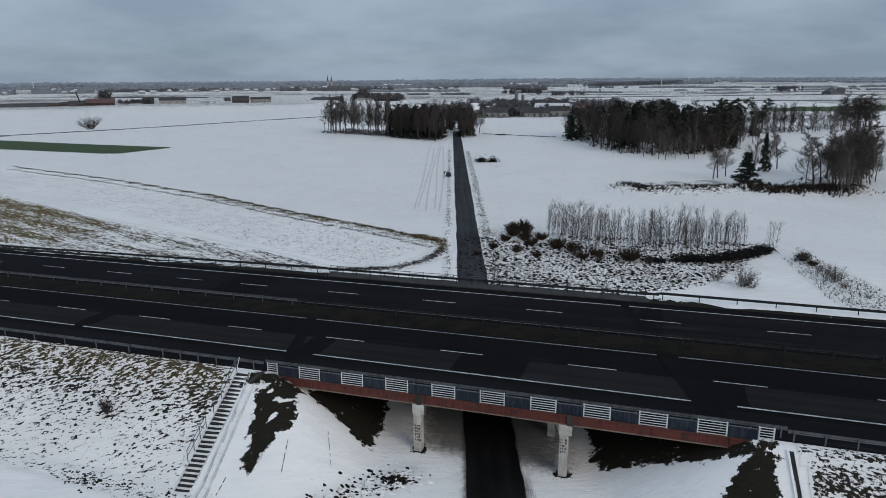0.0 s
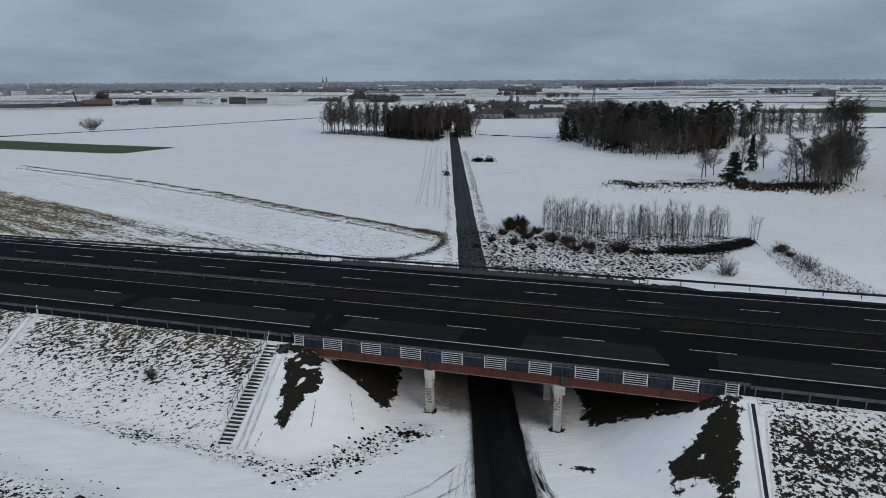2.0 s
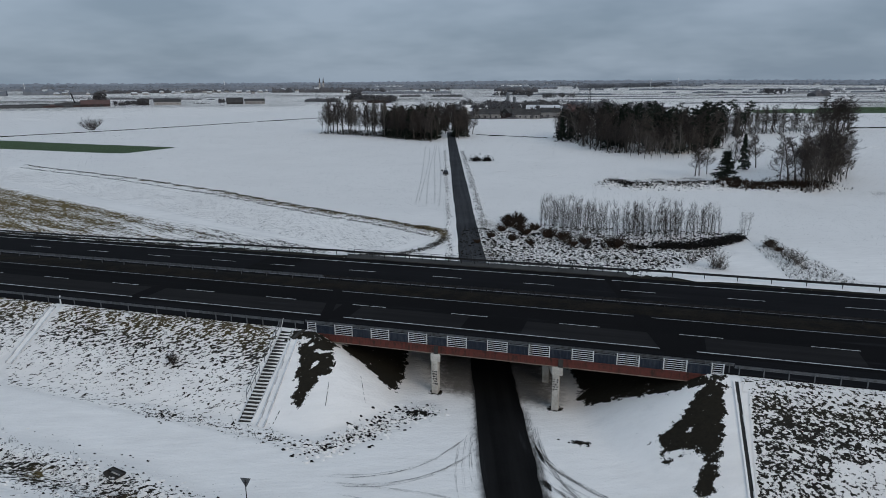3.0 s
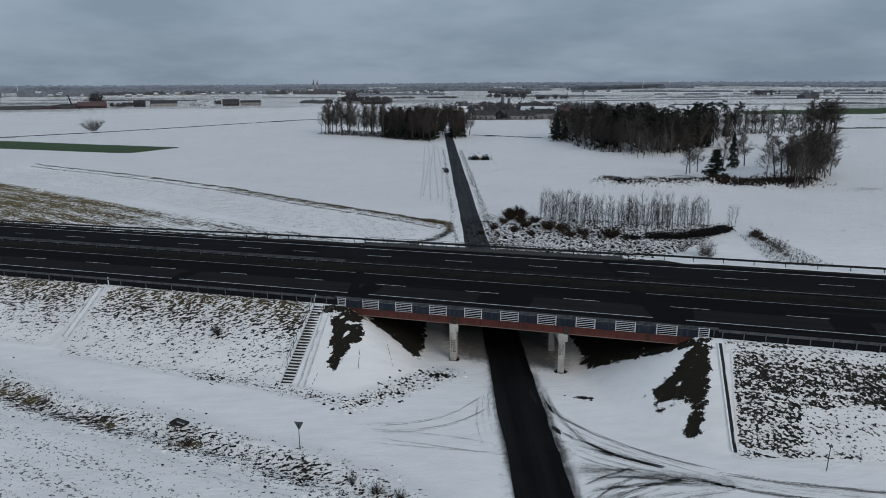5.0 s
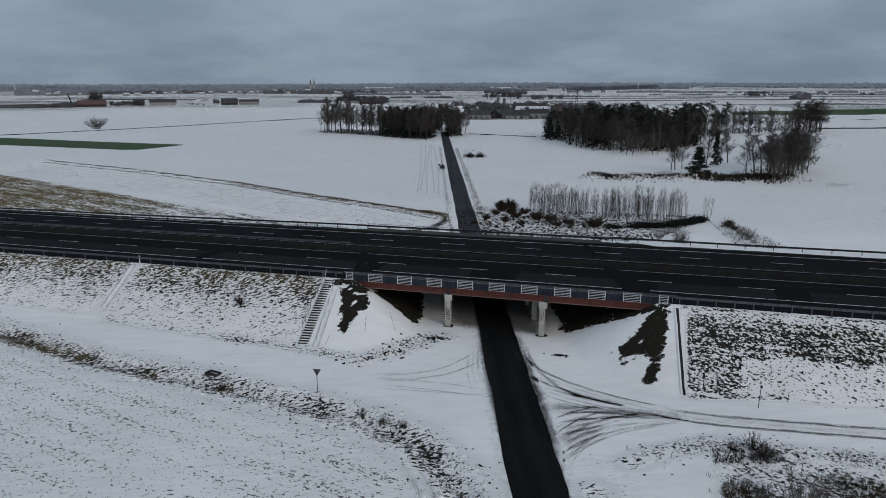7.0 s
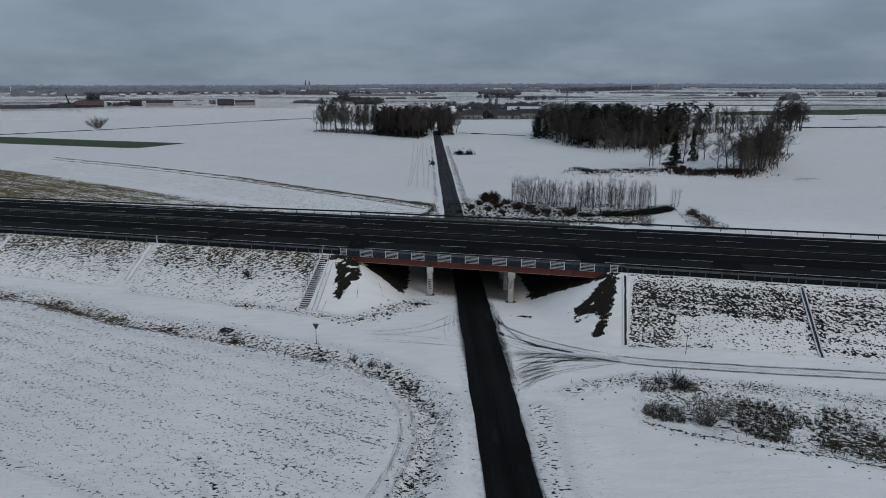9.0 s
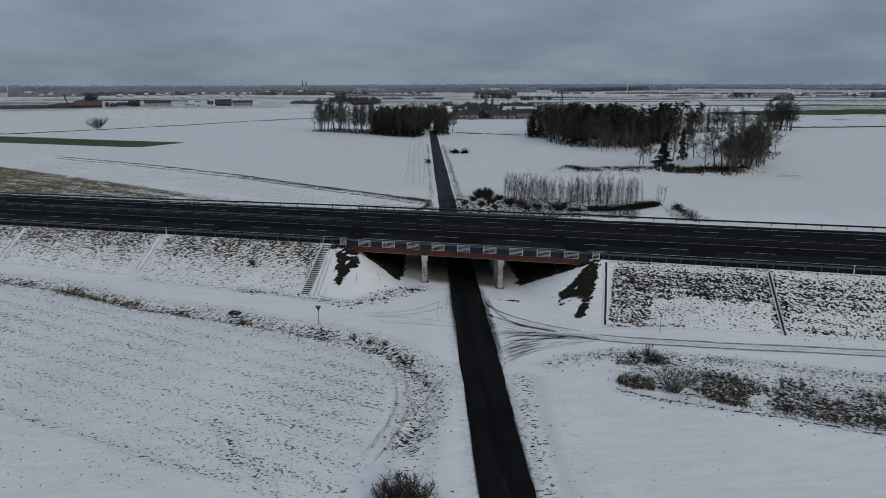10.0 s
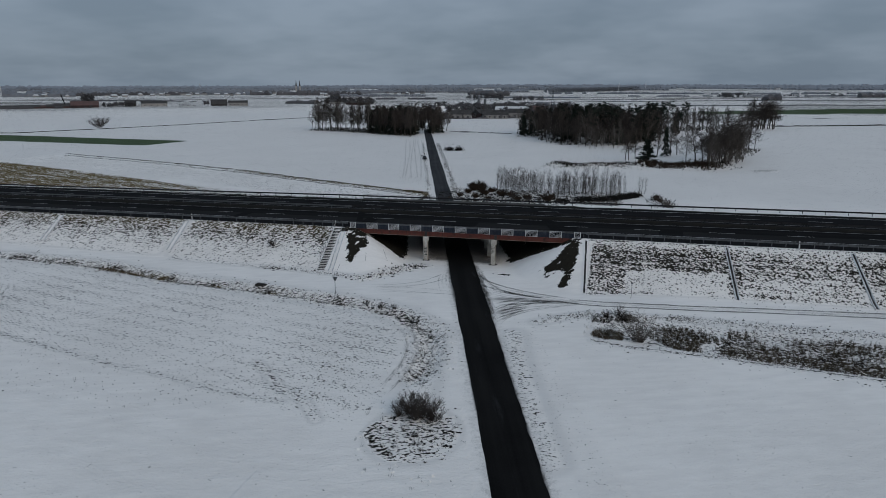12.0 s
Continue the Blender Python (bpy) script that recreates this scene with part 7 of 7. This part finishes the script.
woods("farm_trees", [(-790 + 150 * u + far.gauss(0, 3), 512 + 128 * u + far.gauss(0, 3), far.uniform(2.5, 6)) for u in (far.random() for _ in range(70))] + [(-660 + far.gauss(0, 4), 640 + far.gauss(0, 4), far.uniform(6, 9)) for _ in range(10)] + [(far.gauss(-630, 4), 664 + far.gauss(0, 4), far.uniform(5, 8)) for _ in range(14)] + [(-632 + 22 * u, 676 + 12 * u, far.uniform(6, 8)) for u in (far.random() for _ in range(26))] +
      [(-690 + far.gauss(0, 5), 690 + far.gauss(0, 4), far.uniform(15, 20)) for _ in range(7)] + [(far.uniform(-640, -600), far.uniform(655, 690), far.uniform(1, 2.5)) for _ in range(40)] + [(-548 + far.gauss(0, 2), 764, 9) for _ in range(4)] + [(far.uniform(-580, -552), 745, far.uniform(2, 4)) for _ in range(14)], M_VILLAGE, "bare trees and bushes round the farmsteads", "trees", 46)
gable_house(-352, 862, 34, 11, 3.4, 22, M_BRICK, M_ROOF, "long low farm building among bare trees", "barn", "barns", 0.5)
gable_house(-392, 880, 22, 10, 3.4, 22, M_PLASTER, M_ROOF, "pale farmhouse among bare trees", "house", "", 0.7)
woods("field_wood", [(-420 + 100 * u, 896 - 44 * u + far.gauss(0, 5), far.uniform(6, 14)) for u in (far.random() for _ in range(70))] + [(-405 + far.gauss(0, 6), 905, far.uniform(12, 20)) for _ in range(10)], M_VILLAGE, "bare trees round a far farm", "trees", 40)


def tree_belt(name, line, depth, tall, material, label, seed, gaps=0.0, category="trees"):
    """A far belt of trees or a hedge: a closed canopy with a ragged top, a depth and gaps."""
    r = random.Random(seed)
    L = np.array(line, float)
    seg = np.hypot(*(L[1:] - L[:-1]).T)
    run = np.concatenate([[0], np.cumsum(seg)])
    step = max(tall * 0.45, 1.5)
    ts = np.arange(0, run[-1], step)
    X, Y = np.interp(ts, run, L[:, 0]), np.interp(ts, run, L[:, 1])
    Z = height(X, Y)
    T = np.stack([np.gradient(X), np.gradient(Y)], 1)
    T /= np.linalg.norm(T, axis=1)[:, None]
    N = np.stack([-T[:, 1], T[:, 0]], 1)
    slow = waves(ts, ts * 0, tall * 3.0, seed)
    verts, faces, last = [], [], None
    for i in range(len(ts)):
        if slow[i] < -1.0 + 2.0 * gaps and gaps:
            if last is not None:
                faces.append(tuple(range(last, last + 6)))
            last = None
            continue
        h = tall * (0.85 + (0.20 if tall < 14 else 0.07) * slow[i] + (r.uniform(-0.32, 0.25) if tall < 14 else r.uniform(-0.15, 0.15)))
        h = max(h, tall * 0.3)
        k = len(verts)
        for o, up in ((-0.5, -0.1), (-0.46, 0.55), (-0.2, r.uniform(0.8, 1.0)), (0.1, r.uniform(0.85, 1.05)), (0.42, 0.7), (0.5, -0.1)):
            q = o * depth * r.uniform(0.85, 1.15)
            verts.append((X[i] + N[i, 0] * q, Y[i] + N[i, 1] * q, Z[i] + h * up))
        if last is not None:
            for j in range(5):
                faces.append((last + j, last + j + 1, k + j + 1, k + j))
        else:
            faces.append(tuple(range(k + 5, k - 1, -1)))
        last = k
    if last is not None:
        faces.append(tuple(range(last, last + 6)))
    me = bpy.data.meshes.new(name)
    me.from_pydata([tuple(map(float, v)) for v in verts], [], faces)
    me.materials.append(material)
    solo(name, me, material, label, category, "", "stuff")


tree_belt("hedge", [(-486, 892), (-455, 882), (-424, 870)], 7, 6.0, M_VILLAGE, "dense dark hedge between snowy fields", 3)
tree_belt("hedge", [(-800, 488), (-771, 513), (-710, 566), (-655, 615)], 5, 3.6, M_VILLAGE, "ragged dark bushes before the farm sheds", 2, 0.3)
tree_belt("hedge", [(-120, 480), (-90, 487), (-52, 506)], 2.0, 1.3, M_VILLAGE, "low grey hedge before the village", 4)
tree_belt("hedge", [(-930, 918), (-873, 942), (-780, 950), (-695, 951)], 8, 2.5, M_VILLAGE, "low dark hedge across the fields", 5, 0.1)
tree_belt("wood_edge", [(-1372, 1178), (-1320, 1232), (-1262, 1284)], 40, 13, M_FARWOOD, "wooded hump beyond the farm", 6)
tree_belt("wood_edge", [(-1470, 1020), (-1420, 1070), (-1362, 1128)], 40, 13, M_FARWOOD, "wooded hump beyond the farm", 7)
for line in ([(150, 441), (234, 471), (420, 535), (640, 610)],):
    tree_belt("field_ditch", line, 5.0, 0.7, M_TUSSOCK, "dark grassy field ditch through the snow", 8, 0.0, "ditch")
for k, line in enumerate(([(-130, 1030), (44, 1160), (260, 1260), (640, 1420)], [(60, 900), (200, 960), (420, 1040), (760, 1180)], [(150, 1480), (420, 1580), (900, 1760)], [(-60, 1240), (30, 1290), (150, 1340)])):
    tree_belt("field_ditch", line, 9.0, 1.1, M_VILLAGE, "dark field edge far off in the snow", 9 + k, 0.12, "ditch")
for k, (line, tall, mat, gap) in enumerate((
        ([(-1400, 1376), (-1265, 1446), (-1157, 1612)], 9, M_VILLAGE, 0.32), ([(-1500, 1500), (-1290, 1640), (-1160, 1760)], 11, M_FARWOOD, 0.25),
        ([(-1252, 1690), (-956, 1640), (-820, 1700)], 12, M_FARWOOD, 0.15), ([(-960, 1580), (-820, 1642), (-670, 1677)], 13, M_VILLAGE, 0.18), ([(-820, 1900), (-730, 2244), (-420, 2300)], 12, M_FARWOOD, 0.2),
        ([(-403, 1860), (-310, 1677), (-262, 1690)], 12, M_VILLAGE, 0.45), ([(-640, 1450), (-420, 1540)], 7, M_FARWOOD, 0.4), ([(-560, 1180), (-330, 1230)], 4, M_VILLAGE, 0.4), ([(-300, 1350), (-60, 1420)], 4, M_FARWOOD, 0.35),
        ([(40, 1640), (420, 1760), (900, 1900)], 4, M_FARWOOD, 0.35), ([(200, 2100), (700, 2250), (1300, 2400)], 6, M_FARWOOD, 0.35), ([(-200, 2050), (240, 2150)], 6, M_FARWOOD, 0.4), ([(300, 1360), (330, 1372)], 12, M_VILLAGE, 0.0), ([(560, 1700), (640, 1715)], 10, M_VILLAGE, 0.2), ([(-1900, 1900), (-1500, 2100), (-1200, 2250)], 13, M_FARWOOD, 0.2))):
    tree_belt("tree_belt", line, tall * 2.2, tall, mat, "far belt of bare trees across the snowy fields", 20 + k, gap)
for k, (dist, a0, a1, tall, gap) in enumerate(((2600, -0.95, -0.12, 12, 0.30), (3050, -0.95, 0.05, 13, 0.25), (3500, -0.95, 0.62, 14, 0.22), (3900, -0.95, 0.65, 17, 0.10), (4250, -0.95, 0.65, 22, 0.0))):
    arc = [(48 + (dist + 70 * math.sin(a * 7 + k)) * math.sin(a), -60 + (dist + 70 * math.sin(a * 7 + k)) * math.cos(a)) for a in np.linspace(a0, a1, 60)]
    tree_belt("horizon_forest", arc, 60, tall, M_HAZE if dist > 3300 else M_FARWOOD, "far forest along the horizon", 50 + k, gap, "forest")

# villages and woods along the horizon
for k in range(64):
    a = far.uniform(-0.90, -0.30)
    d = far.uniform(1750, 2250)
    gable_house(48 + d * math.sin(a), -60 + d * math.cos(a), far.uniform(8, 14), far.uniform(7, 9), far.uniform(3, 5), far.uniform(0, 180), M_PLASTER, far.choice([M_SNOW_DIRTY, M_SNOW_DIRTY, M_VILLAGE]), "far pale house in a village on the horizon", "house", "far village houses")
copse = []
for k in range(700):
    u = far.random()
    copse.append((-235 + 300 * u + far.gauss(0, 6), 2280 + 760 * u + far.uniform(0, 120), far.uniform(13, 19)))
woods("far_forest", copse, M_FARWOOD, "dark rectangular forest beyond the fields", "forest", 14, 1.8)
dots_ = []
for cx, cy, n, h in ((250, 1500, 12, 15), (265, 1510, 6, 10), (420, 1750, 14, 7), (520, 1700, 5, 12), (620, 1600, 6, 12), (760, 1620, 5, 10), (-260, 1250, 18, 11), (-230, 1270, 14, 12), (-150, 1150, 16, 10), (-130, 1160, 12, 11), (-190, 1200, 10, 14), (330, 1900, 20, 8)):
    dots_ += [(cx + far.gauss(0, 9), cy + far.gauss(0, 9), h * far.uniform(0.7, 1.1)) for _ in range(n)]
woods("field_trees", dots_, M_VILLAGE, "scattered bare trees in far snowy fields", "trees", 36)


def church(x, y):
    z = hz(x, y)
    c = thing("church", "far brick church with two pointed towers", "church", at=pose(x, y, z, 0, 0, 15))
    # nave and spires take the hazed tree greys
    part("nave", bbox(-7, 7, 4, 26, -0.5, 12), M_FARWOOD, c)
    for a in (-6.0, 6.0):
        t = part("tower", bbox(a - 2.4, a + 2.4, -2.4, 2.4, -0.5, 24), M_PLASTER, c)
        bm = bmesh.new()
        tube(bm, (a, 0, 24), (a, 0, 42), 2.8, 0.2, 8)
        part("spire", bm, M_VILLAGE, t)


church(-1010, 1960)


def turbine(x, y, h, turn):
    z = hz(x, y)
    t = thing("wind_turbine", "far white wind turbine at rest", "wind turbine", "wind turbines", at=pose(x, y, z, 0, 0, turn))
    bm = bmesh.new()
    tube(bm, (0, 0, -0.5), (0, 0, h), 1.5, 0.8, 10)
    part("tower", bm, M_WHITE, t)
    part("nacelle", bbox(-1, 1, -2.4, 1.6, h - 0.8, h + 1.0, 0.2), M_WHITE, t)
    for k in range(3):
        bm = bmesh.new()
        a = 0.15 + k * 2.094
        p = Vector((math.sin(a), 0, math.cos(a)))
        tube(bm, Vector((0, -2.6, h)), Vector((0, -2.6, h)) + p * h * 0.30, 0.5, 0.08, 4)
        part("blade", bm, M_WHITE, t)


turbine(-2, 2631, 26, 10)
turbine(112, 3500, 28, -20)
turbine(-1640, 1420, 22, 30)
turbine(-1750, 2500, 26, 5)
